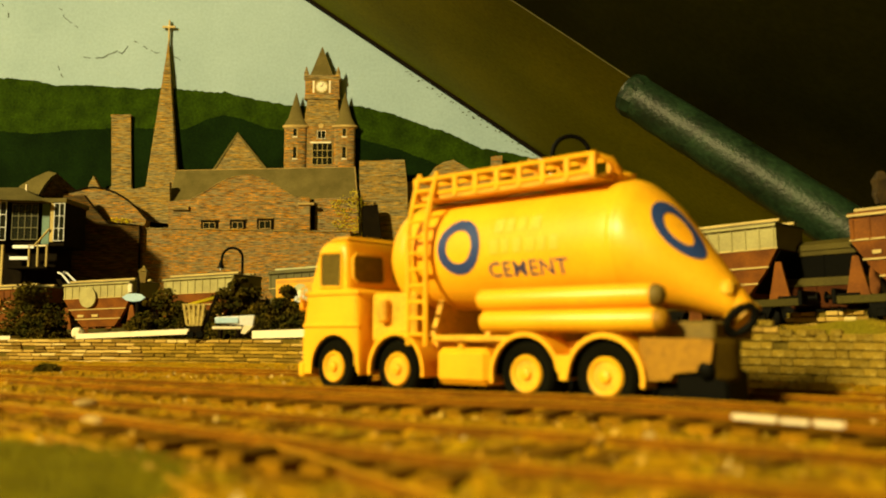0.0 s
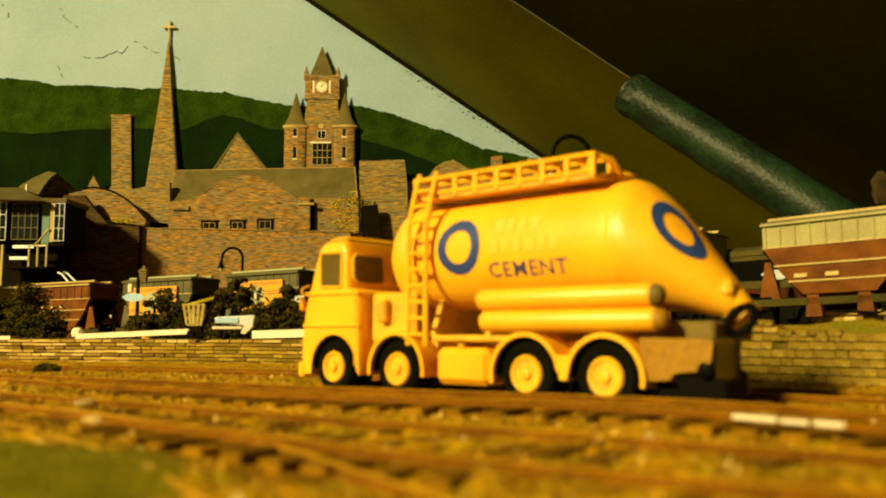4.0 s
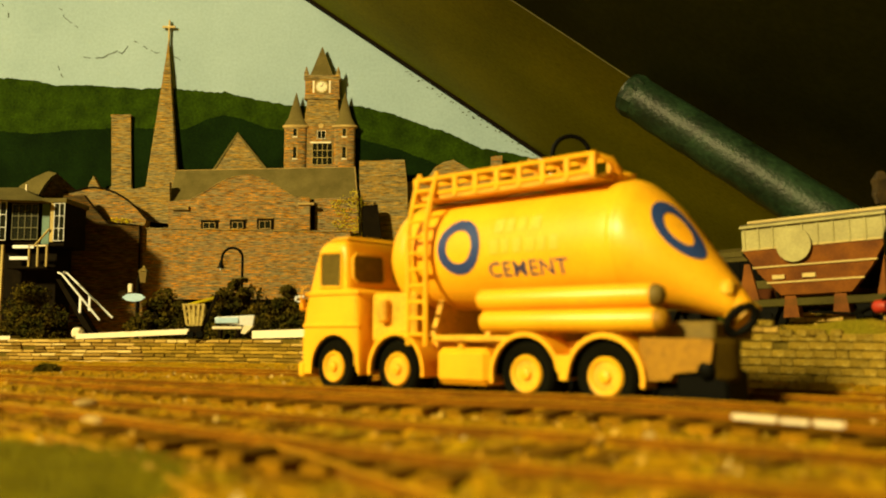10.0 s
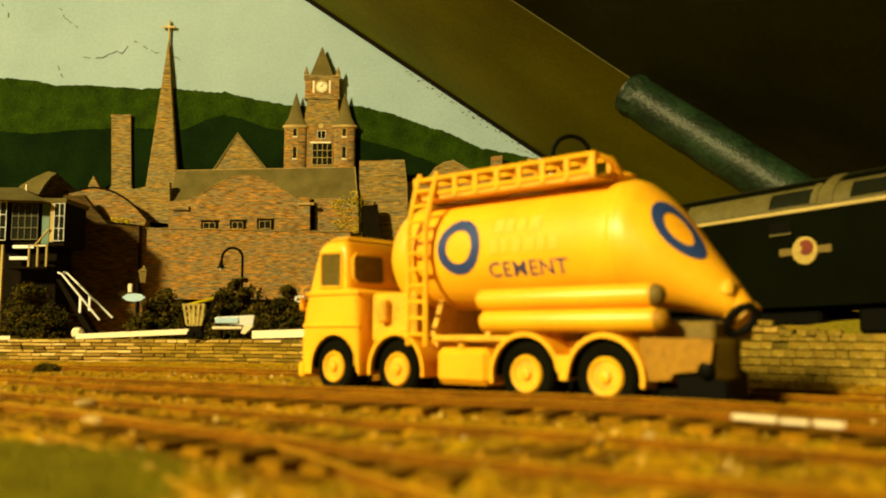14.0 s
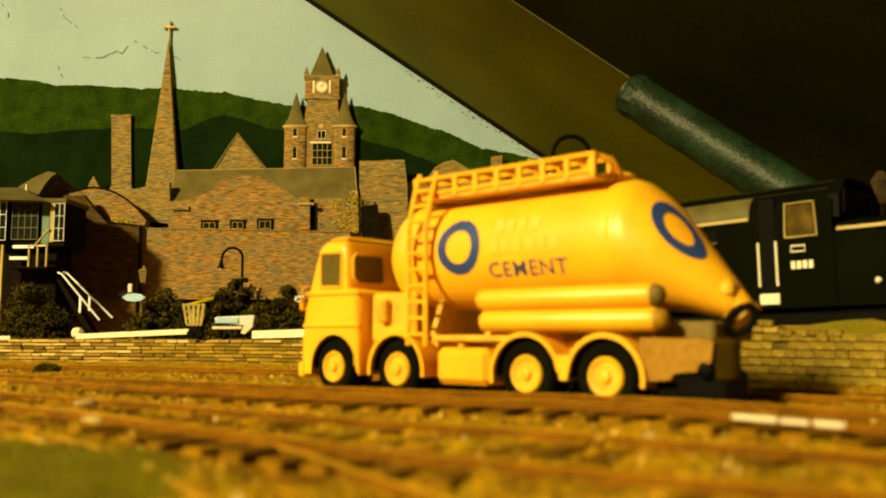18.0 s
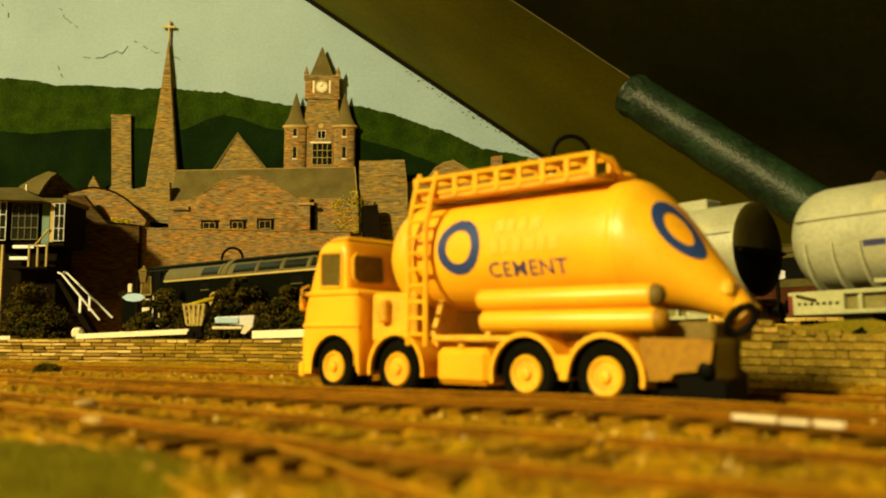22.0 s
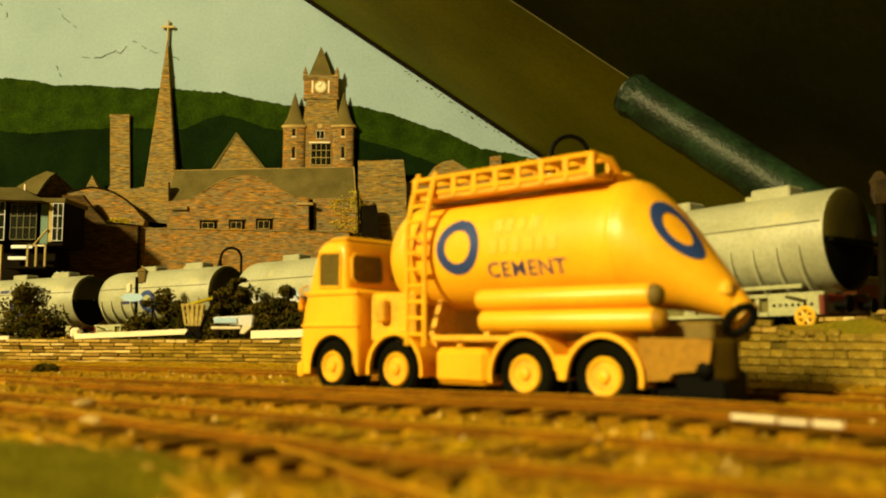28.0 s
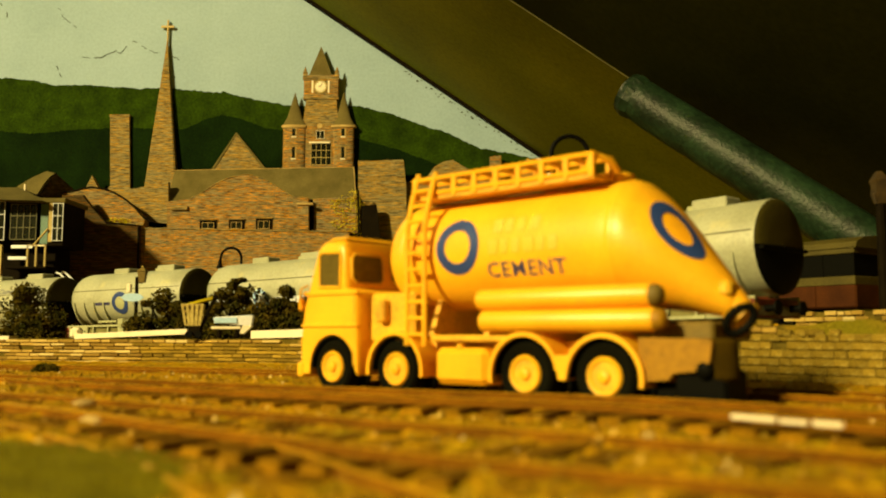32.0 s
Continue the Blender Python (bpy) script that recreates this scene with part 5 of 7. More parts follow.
def motions():
    """The hopper train runs off to the right; the cement train comes in from the right and gathers speed."""
    pitch, lag = 83.27, 0.87016
    for n, w in enumerate(hoppers):
        rows = []
        for k in range(65):
            t = 0.5 * k
            q = t if t < 13.5 else 13.5 + 2.5 * (1 - math.exp(-(t - 13.5) / 2.5))
            rows.append((t, on_track((n - 1 - q / lag - 0.357) * pitch, 0.0, 19)))
        walk(w, rows)
    at_t = [0, 9.4, 10, 10.5, 11, 11.5, 12, 12.5, 13, 13.5, 14, 14.5, 17.1, 17.7, 18, 18.9, 19.5, 19.8, 21, 21.8, 22.6, 23.8, 24.4, 25.2, 25.5, 26.5, 27.5, 28.1, 28.4, 29, 29.3, 29.9, 30.2, 30.5, 30.8, 31.1, 31.4, 31.7, 32, 34]
    at_s = [-21.5, -19.5, -16.6, -11.2, -4.6, 4.8, 16.8, 32, 49.7, 68.3, 87.1, 106.5, 210.2, 232.5, 244.2, 277.8, 300.0, 311.5, 358.7, 390.1, 421.5, 469.8, 501.2, 549.8, 570.5, 653.7, 746.9, 808.0, 845.9, 918.6, 957.5, 1038.3, 1078.6, 1124.0, 1170.4, 1217.8, 1264.2, 1307.6, 1360.0, 1696.0]
    grid = np.arange(0, 32.01, 0.1)
    raw = np.interp(np.arange(-0.3, 32.35, 0.1), at_t, at_s)
    s_of = np.convolve(raw, np.ones(7) / 7, "valid")[:len(grid)]
    s_of[0] = s_of[1] - (s_of[2] - s_of[1])
    lengths = [(engine, 139.5, 70)] + [(w, 330.9 + 107.7 * i, 24) for i, w in enumerate(tanks)]
    for w, off, half in lengths:
        walk(w, [(float(grid[k]), on_track(float(s_of[k]) - off, None, half)) for k in range(0, len(grid), 4)])


# ---- town of brick card in front of the backboard ----
def card(name, pts, y0, y1, mat, label, category):
    ob = thing(name, P(0, 0, 0), label, category)
    part("front_wall", Geo().prism(pts, y0, y1), mat, ob)
    return ob


def shallow(ob, front, k, back=816.4):
    """Press a model whose front stands at front flat against the backboard, keeping its look from the viewing side."""
    g = (back - (back - front) * k) / front
    ob.matrix_world = P(0, back * (1 - k), 16 * (1 - g)) @ Matrix.Diagonal((g, k, g, 1))


def window(parent, a, b, y, frame=CREAM, bars=1, rows_=1, pane=DARKGLASS):
    """A framed window between two corners on a front at y."""
    (x0, z1), (x1, z0) = a, b
    t = 0.012 * (x1 - x0) + 0.26
    part("pane", Geo().box(x0, x1, y - 0.6, y + 0.4, z0, z1), pane, parent)
    for q in range(bars + 2):
        x = x0 + (x1 - x0) * q / (bars + 1)
        part("window_bar", Geo().box(x - t / 2, x + t / 2, y - 1.2, y - 0.4, z0, z1), frame, parent)
    for q in range(rows_ + 2):
        z = z0 + (z1 - z0) * q / (rows_ + 1)
        part("window_bar", Geo().box(x0 - t / 2, x1 + t / 2, y - 1.25, y - 0.45, z - t / 2, z + t / 2), frame, parent)


def tufts(g, c, r, count, size, seed, fill=False):
    """Small bent leaves filling a lump, or only its skin."""
    rnd = random.Random(seed)
    for _ in range(count):
        while True:
            d = [rnd.uniform(-1, 1) for _ in range(3)]
            q = sum(t * t for t in d)
            if 0.15 < q < 1:
                break
        k = 1 if q > 0.45 or fill else (0.45 / q) ** 0.5
        p = Vector([c[i] + d[i] * k * r[i] for i in range(3)])
        u = Vector([rnd.uniform(-1, 1) for _ in range(3)]).normalized() * size * rnd.uniform(0.6, 1.5)
        w = u.orthogonal().normalized() * size * rnd.uniform(0.4, 1.0)
        h = u.cross(w).normalized() * size * 0.35
        g.add([p - u, p + w * 0.8 + h, p + u, p - w * 0.8 + h], [(0, 1, 2), (0, 2, 3)])
    return g


def bush(x, y, z0, w, d, h, seed, label, mat=None):
    rnd = random.Random(seed)
    ob = thing("bush", P(x, y, z0), label, "bush", "bushes on the bank")
    stem = Geo()
    for k in range(4):
        stem.tube([(rnd.uniform(-1, 1), rnd.uniform(-1, 1), 0), (rnd.uniform(-w, w) * 0.2, 0, h * 0.35), (rnd.uniform(-w, w) * 0.35, rnd.uniform(-d, d) * 0.3, h * 0.8)], [0.9, 0.6, 0.25], 6)
    part("stem", stem, TIMBER, ob)
    g = Geo()
    for k in range(34):
        u = rnd.uniform(-1, 1)
        z = rnd.uniform(0.12, 0.95) * h * (1 - 0.55 * u * u)
        s = rnd.uniform(0.10, 0.26) * w * (1.15 - 0.5 * z / h)
        tufts(g, (u * w * 0.42, rnd.uniform(-d, d) * 0.35, z), (s * rnd.uniform(0.8, 1.4), d * 0.45, s * rnd.uniform(0.45, 0.9)), 170, 0.95, rnd.random(), True)
        g.ball((u * w * 0.42, d * 0.1, z * 0.8), (s * 0.45, d * 0.15, s * 0.3), 6, 4)
    part("foliage", g, mat or LEAF, ob, smooth=0)
    return ob


long_wall = card("brick_warehouse", [(-337.0, 46.3), (-339.8, 110.7), (-269.2, 110.7), (-196.5, 110.2), (-83.9, 107.1), (-83.2, 46.3)], 762, 772, BRICK, "long low red-brown brick warehouse wall", "building")
for k in range(24):
    cx0, cx1 = ((-269.2, 110.7)[0] + ((-83.9, 110.7)[0] - (-269.2, 110.7)[0]) * (k + q) / 24 for q in (0, 0.97))
    cz = (-269.2, 110.7)[1] - 0.14 * k + 0.5 * noise.noise((k * 1.7, 0, 0))
    part("coping_stone", Geo().box(cx0, cx1, 761.2, 773, cz - 0.8, cz + 0.5, 0.2), BRICK2, long_wall)
arc = [(-331.6, 144.2), (-325.5, 146.3), (-317.9, 147.3), (-307.5, 145.8), (-297.1, 142.1), (-286.6, 135.9), (-277.6, 128.1), (-269.1, 118.8)]
arc_house = card("arched_brick_house", [(arc[0][0] - 12, 2)] + [(arc[0][0] - 12, arc[0][1] - 2)] + arc + [(arc[-1][0], arc[-1][1] - 6), (arc[-1][0], 2)], 760.8, 772, BRICK, "brick house front with a curved gable", "building")
part("gable_coping", Geo().tube([(x, 761, z + 0.6) for x, z in [(arc[0][0] - 12, arc[0][1] - 2)] + arc + [(arc[-1][0] + 8, arc[-1][1] - 3)]], 1.0, 6), TIMBER, arc_house, "dark curved edge")
tufts_ob = tufts(Geo(), ((-292.8, 115.0)[0], 759, (-292.8, 115.0)[1]), (13, 2.5, 5), 260, 0.9, 5)
solid("ivy", tufts_ob, IVY, P(0, 0, 0), "yellow-green moss on the brick ledge", "ivy", smooth=0)
part("ledge", Geo().box((-303.3, 113.6)[0], (-268.6, 113.6)[0], 758, 762, (-303.3, 112.5)[1], (-303.3, 114.6)[1], 0.4), BRICK2, arc_house)
card("valley_roof", [(-303.8, 146.0), (-254.3, 156.1), (-253.0, 116.9), (-273.0, 119.0), (-289.2, 134.9)], 778, 784, BRICK2, "grey-brown roof valley beside the spire", "building")
card("small_pinnacle", [(-343.1, 147.5), (-334.6, 166.1), (-324.7, 147.5)], 800, 806, BRICK2, "small brick pinnacle behind the arched house", "building")
chim = card("tall_chimney", [(-322.0, 227.3), (-303.4, 227.3), (-300.2, 155.6), (-293.4, 147.9), (-293.1, 139.2), (-322.4, 139.2), (-323.0, 154.5), (-319.3, 156.7)], 806, 820, BRICK2, "tall square brick chimney", "chimney")
part("chimney_cap", Geo().box((-322.6, 227.3)[0], (-302.8, 227.3)[0], 805, 821, (-322.5, 225.0)[1], (-322.6, 227.3)[1], 0.4), BRICK2, chim)

# barrel-roofed block whose end wall faces right, and the house front beyond it in its shade
blk = thing("gabled_block", P(0, 0, 0), "brick block darkened as shade, with a pale curved roof slope", "building")
# This wall faces right; its shade is put into the darker brick.
part("end_wall", Geo().loft([[(-337.0 - o, 700 + 30 * o / 60, 128), (-332.9 - o, 722, 153.0), (-332.4 - o, 742, 148.5), (-332.0 - o, 762, 144.0), (-332.0 - o, 762, 2), (-337.0 - o, 700, 2)] for o in (0, 6)]), SHADEBRICK, blk)
slope = [(-337.0, 699, 130.6), (-335.6, 706, 140.5), (-334.2, 714, 148.4), (-332.9, 722, 153.4)]
far = [(-361, 699, 130.6), (-356.5, 706, 140.0), (-350, 714, 148.0), (-341.3, 722, 155.4)]
part("roof", Geo().loft([[tuple(a[i] + (b[i] - a[i]) * k for i in range(3)) for k in (0, 0.33, 0.66, 1)] + [tuple(a[i] + (b[i] - a[i]) * k + (0, 1.5, -1.5)[i] for i in range(3)) for k in (1, 0.66, 0.33, 0)] for a, b in zip(slope, far)]), SLATE, blk, "pale grey-brown curved roof slope")
part("verge", Geo().tube([(x + 0.3, y - 0.4, z + 0.2) for x, y, z in slope], 0.5, 5), TIMBER, blk)
part("body", Geo().box(-352, -337.5, 706, 760, 2, 129), SHADEBRICK, blk)

# shaded house front that turns away from the lamp, its shade put into the brick colour
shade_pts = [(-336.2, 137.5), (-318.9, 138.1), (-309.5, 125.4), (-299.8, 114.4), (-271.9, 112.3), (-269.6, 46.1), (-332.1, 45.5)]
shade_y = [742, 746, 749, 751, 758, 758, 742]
sh = thing("turned_brick_house", P(0, 0, 0), "brick house side beside the warehouse, shade in its dark colour", "building")
part("side_wall", Geo().loft([[(x, y + o, z) for (x, z), y in zip(shade_pts, shade_y)] for o in (0, 4)]), SHADEBRICK, sh)
part("wall_coping", Geo().tube([(x, y - 0.4, z) for (x, z), y in list(zip(shade_pts, shade_y))[1:5]], 0.7, 5), TIMBER, sh)
part("corner_pipe", Geo().tube([(shade_pts[4][0] - 1, 757, shade_pts[4][1]), (shade_pts[5][0] - 1, 757, 6)], 0.9, 6), TIMBER, sh)

# spire
sp = thing("church_spire", P(0, 0, 0), "tall tapering grey-brown church spire with a cross", "church")
b0, b1, t0 = (-289.8, 123.5), (-252.7, 123.5), (-271.6, 303.4)
xm = (b0[0] + b1[0]) / 2 - 0.5
def spire_ring(k):
    w = (b1[0] - b0[0]) / 2 * (1 - k) + 0.35
    xc = xm + (t0[0] - xm) * k
    z = b0[1] + (t0[1] - b0[1]) * k
    y = 806 + 8 * k
    return [(xc - w, y + 0.8, z), (xc - w * 0.9, y, z), (xc + w * 0.9, y, z), (xc + w, y + 0.8, z), (xc + w, 816.4, z), (xc - w, 816.4, z)]
part("spire_body", Geo().loft([spire_ring(k) for k in (0, 0.2, 0.4, 0.6, 0.8, 0.9, 1.0)]), BRICK2, sp, smooth=0)
part("spire_band", Geo().loft([[(x + (0.4 if j > 1 else -0.4), y - 0.3, z) for j, (x, y, z) in enumerate(spire_ring(k))] for k in (0.815, 0.825)]), BRICK2, sp)
c0, c1 = (-271.6, 303.4), (-272.3, 325.3)
cr = part("cross", Geo().box(c0[0] - 0.8, c0[0] + 0.8, 814.6, 816.4, c0[1] - 1, c1[1], 0.2), BRASS, sp, "gilt cross")
part("cross_arm", Geo().box((-278.2, 319.0)[0], (-265.4, 319.0)[0], 814.4, 816.2, (-278.1, 317.2)[1], (-278.2, 319.5)[1], 0.2), BRASS, cr)

# hall
hall = thing("brick_hall", P(0, 0, 0), "brick hall with a round gable and grey roof", "building")
hg = [(-250.6, 109.9), (-251.5, 136.0), (-229.8, 138.6), (-219.6, 143.8), (-206.9, 152.7), (-194.0, 158.0), (-178.6, 161.1), (-162.9, 156.4), (-147.1, 147.0), (-136.7, 140.1), (-122.2, 139.1), (-121.7, 109.9)]
part("gable_wall", Geo().prism(hg, 768, 780), BRICK, hall)
part("gable_edge", Geo().tube([(x, 768, z + 0.3) for x, z in hg[2:11]], 0.55, 5), BRICK2, hall)
ra, rb, rc, rd = (-255.3, 171.0), (-84.4, 174.3), (-80.0, 141.2), (-256.2, 136.9)
part("roof", Geo().loft([[(ra[0], 800 + o, ra[1]), (rb[0], 800 + o, rb[1]), (rc[0], 781 + o, rc[1]), (rd[0], 781 + o, rd[1])] for o in (0, 3)]), SLATE, hall, "plain grey-brown roof slope")
part("ridge_strip", Geo().tube([(ra[0], 800, ra[1]), (rb[0], 800, rb[1])], 0.4, 5), PALESTONE, hall)
part("verge_strip", Geo().tube([(rb[0], 800, rb[1]), (rc[0], 781, rc[1])], 0.5, 5), PALESTONE, hall)
for a, b in (((-220.4, 118.2), (-205.8, 110.9)), ((-194.1, 118.7), (-180.5, 110.9)), ((-169.4, 119.8), (-155.2, 110.9))):
    wn = part("window", Geo().box(a[0] - 0.4, b[0] + 0.4, 767.2, 768.4, b[1] - 0.3, a[1] + 0.4), TIMBER, hall)
    window(wn, (a[0] + 2, a[1] - 2), (b[0] - 2, b[1]), 767.3, PALESTONE, 1, 0)
    part("lintel", Geo().box(a[0] - 1, b[0] + 1, 766, 768.5, a[1] + 0.2, a[1] + 1.2, 0.2), BRICK2, wn)
part("ledge", Geo().box((-247.6, 131.0)[0], (-232.1, 131.0)[0], 765.5, 768.5, (-247.5, 127.8)[1], (-247.6, 131.5)[1], 0.3), BRICK2, hall)
part("side_wall", Geo().prism([(-118.8, 108.3), (-119.2, 139.9), (-79.5, 142.0), (-78.1, 108.3)], 776, 786), BRICK, hall)
part("doorway", Geo().box((-126.7, 134.3)[0], (-118.3, 134.3)[0], 774, 779, (-126.3, 109.1)[1], (-126.7, 134.3)[1]), TIMBER, hall, "dark doorway")
part("door_head", Geo().box((-132.8, 133.2)[0], (-117.8, 133.2)[0], 766.5, 770, (-132.7, 132.7)[1], (-132.8, 134.8)[1], 0.2), PALESTONE, hall)
part("drain_pipe", Geo().tube([((-77.1, 147.6)[0], 772, (-77.1, 147.6)[1]), ((-76.1, 101.0)[0], 772, (-76.1, 101.0)[1])], 0.9, 7), TIMBER, hall)
creeper = Geo()
for k in range(16):
    kx, kz = [(0, 0), (8, 3), (-7, 2), (4, 10), (-3, 11), (10, 12), (1, -8), (9, -9), (-8, -10), (14, -4), (13, 6), (-11, 8), (5, -15), (-4, -16), (12, -17), (7, 17)][k]
    tufts(creeper, ((-89.1, 126.9)[0] + kx, 775.2, (-89.1, 126.9)[1] + kz), (5.6, 0.9, 4.6), 40, 0.8, 80 + k, True)
solid("ivy", creeper, IVY, P(0, 0, 0), "yellow-green ivy on the hall wall", "ivy", smooth=0)
# The lean-to lies in shade; the near-black timber colour stands in for it.
card("lean_to", [(-74.2, 98.6), (-74.5, 132.7), (-60.5, 134.3), (-56.0, 98.6)], 774, 779, TIMBER, "lean-to beside the hall, its shade painted dark", "shed")
card("brick_block", [(-78.1, 94.8), (-79.0, 178.4), (-66.1, 177.9), (-50.1, 179.0), (-36.3, 179.0), (-33.5, 153.6), (-32.7, 94.8)], 788, 800, BRICK2, "plain brick block with a broken top edge", "building")
gab = card("gable_house", [(-222.3, 171.1), (-199.2, 208.3), (-168.9, 171.1)], 806, 814, BRICK2, "pointed brick gable above the hall roof", "building")
part("bargeboard", Geo().tube([((-222.1, 170.9)[0], 805, (-222.1, 170.9)[1]), ((-199.0, 208.6)[0], 805, (-199.0, 208.6)[1]), ((-168.7, 170.9)[0], 805, (-168.7, 170.9)[1])], 1.4, 5), SLATE, gab)
card("distant_gable", [(-26.4, 147.5), (-7.6, 174.3), (0.5, 179.3), (10.3, 181.5), (22.2, 174.3), (31.4, 168.8), (31.3, 147.5)], 800, 808, BRICK2, "low brick gable beside the lorry", "building")
card("distant_chimney", [(46.2, 156.7), (46.4, 186.0), (57.3, 187.1), (57.1, 156.7)], 806, 812, BRICK, "short red brick chimney", "chimney")
card("distant_roof", [(65.7, 156.4), (82.2, 184.5), (98.4, 172.9), (98.2, 156.4)], 804, 810, BRICK2, "small brown roof peak", "building")
card("distant_wall", [(-34.3, 138.7), (-34.4, 159.3), (105.4, 161.5), (105.1, 138.7)], 796, 800, BRICK2, "low brown wall behind the lorry", "building")

# clock tower
tower = thing("clock_tower", P(0, 0, 0), "brown stone clock tower with two round turrets", "tower")
def span(a, b):
    return a[0], b[0], b[1], a[1]
x0, x1, z0, z1 = span((-131.1, 215.2), (-103.9, 171.0))
part("keep", Geo().box(x0, x1, 800, 816, z0, z1, 0.6), BRICK, tower)
part("mansard", Geo().loft([[(x, y, z) for x, y in ((a, 799), (b, 799), (b, 816), (a, 816))] for a, b, z in (((-134.1, 213.8)[0], (-98.8, 213.8)[0], (-134.1, 213.8)[1]), ((-130.3, 242.7)[0], (-101.9, 242.7)[0], (-130.3, 242.7)[1]))]), BRICK2, tower)
x0, x1, z0, z1 = span((-133.0, 264.4), (-100.0, 241.0))
bel = part("belfry", Geo().box(x0, x1, 797, 816, z0, z1, 0.5), BRICK, tower)
part("belfry_cornice", Geo().box(x0 - 1.2, x1 + 1.2, 795.8, 817, z1 - 5, z1 - 2.4, 0.5), BRICK2, bel)
part("belfry_cornice", Geo().box(x0 - 0.8, x1 + 0.8, 796.2, 817, z0 - 1, z0 + 1.4, 0.5), BRICK2, bel)
tip = (-117.2, 292.8)
part("belfry_spire", Geo().loft([[(tip[0] + sx * w, 806 + sy * w * 0.8, z) for sx, sy in ((-1, -1), (1, -1), (1, 1), (-1, 1))] for w, z in ((11.0, z1 - 0.3), (5.6, z1 + (tip[1] - z1) * 0.5), (0.4, tip[1]))]), SLATE, tower, smooth=0)
for px_, zt in ((x0 + 1.2, (-133.1, 272.3)[1]), (x1 - 1.2, (-100.4, 272.3)[1])):
    part("pinnacle", Geo().tube([(px_, 798, z1 - 3), (px_, 798, z1 + 2), (px_, 798, zt)], [2.4, 2.2, 0.3], 8), BRICK2, tower)
ck = (-116.9, 252.4)
dial = part("clock_dial", Geo().tube([(ck[0], 795.4, ck[1]), (ck[0], 797, ck[1])], 6.0, 24), CREAM, tower, "pale clock dial")
part("dial_rim", Geo().tube([(ck[0] + 6 * math.cos(a), 795.2, ck[1] + 6 * math.sin(a)) for a in [2 * math.pi * k / 24 for k in range(25)]], 0.7, 6), BRASS, dial)
for a in range(12):
    part("hour_mark", Geo().tube([(ck[0] + r * math.sin(a * math.pi / 6), 795.2, ck[1] + r * math.cos(a * math.pi / 6)) for r in (4.2, 5.3)], 0.35, 4), BLACK, dial)
part("clock_pointer", Geo().tube([(ck[0], 795.1, ck[1]), (ck[0] + 1.6, 795.1, ck[1] + 3.4)], 0.4, 4), BLACK, dial)
part("clock_pointer", Geo().tube([(ck[0], 795.1, ck[1]), (ck[0] - 2.2, 795.1, ck[1] + 0.6)], 0.4, 4), BLACK, dial)
part("dial_frame", Geo().box(ck[0] - 8.6, ck[0] - 7, 795.6, 797.4, ck[1] - 6, ck[1] + 6, 0.2), CREAM, tower)
part("dial_frame", Geo().box(ck[0] + 7, ck[0] + 8.6, 795.6, 797.4, ck[1] - 6, ck[1] + 6, 0.2), CREAM, tower)
for a, b, top, wd in (((-152.4, 212.4), (-130.6, 171.7), (-141.6, 246.9), 12.6), ((-104.7, 212.4), (-84.2, 171.7), (-94.8, 247.4), 12.6)):
    xc, rr = (a[0] + b[0]) / 2, (b[0] - a[0]) / 2
    tu = part("turret", Geo().tube([(xc, 802, b[1]), (xc, 802, a[1])], rr, 18), BRICK, tower)
    part("turret_parapet", Geo().tube([(xc, 802, a[1] - 0.6), (xc, 802, a[1] + 0.4), (xc, 802, a[1] + 2.2)], [rr + 0.6, wd, wd], 18), PALESTONE, tu)
    part("turret_roof", Geo().tube([(xc, 802, a[1] + 2), (xc, 802, a[1] + 10), (xc, 802, top[1])], [rr + 1.0, rr * 0.66, 0.3], 16), SLATE, tu)
    part("turret_band", Geo().tube([(xc, 802, (a[1] + b[1]) / 2 + 1), (xc, 802, (a[1] + b[1]) / 2 + 2.4)], rr + 0.4, 18), BRICK2, tu)
    for zc_, hh in ((a[1] - 5.4, 3.6), (a[1] - 25, 5.4)):
        part("slit_window", Geo().box(xc - 1.6, xc + 1.6, 802 - rr - 0.7, 802 - rr + 1.5, zc_ - hh, zc_ + hh), DARKGLASS, tu)
        part("window_surround", Geo().box(xc + 1.6, xc + 2.6, 802 - rr - 0.9, 802 - rr + 1.5, zc_ - hh - 0.6, zc_ + hh + 0.4), PALESTONE, tu)
        part("window_surround", Geo().box(xc - 2.4, xc + 2.6, 802 - rr - 0.9, 802 - rr + 1.5, zc_ - hh - 1.2, zc_ - hh), CREAM, tu)
window(tower, (-120.5, 209.4), (-112.8, 201.6), 799.6, CREAM, 1, 0)
window(tower, (-125.2, 197.2), (-106.0, 176.3), 799.6, BRASS, 3, 2)
part("bay_ledge", Geo().box((-127.2, 198.1)[0], (-107.2, 198.1)[0], 796, 800, (-127.2, 197.0)[1], (-127.2, 198.6)[1], 0.3), CREAM, tower)
part("crest_stone", Geo().tube([((-117.2, 214.1)[0], 798, (-117.2, 214.1)[1]), ((-117.2, 214.1)[0], 800, (-117.2, 214.1)[1])], 2.6, 12), PALESTONE, tower)

shallow(tower, 798, 0.36)
shallow(chim, 806, 0.3)
shallow(gab, 806, 0.3)

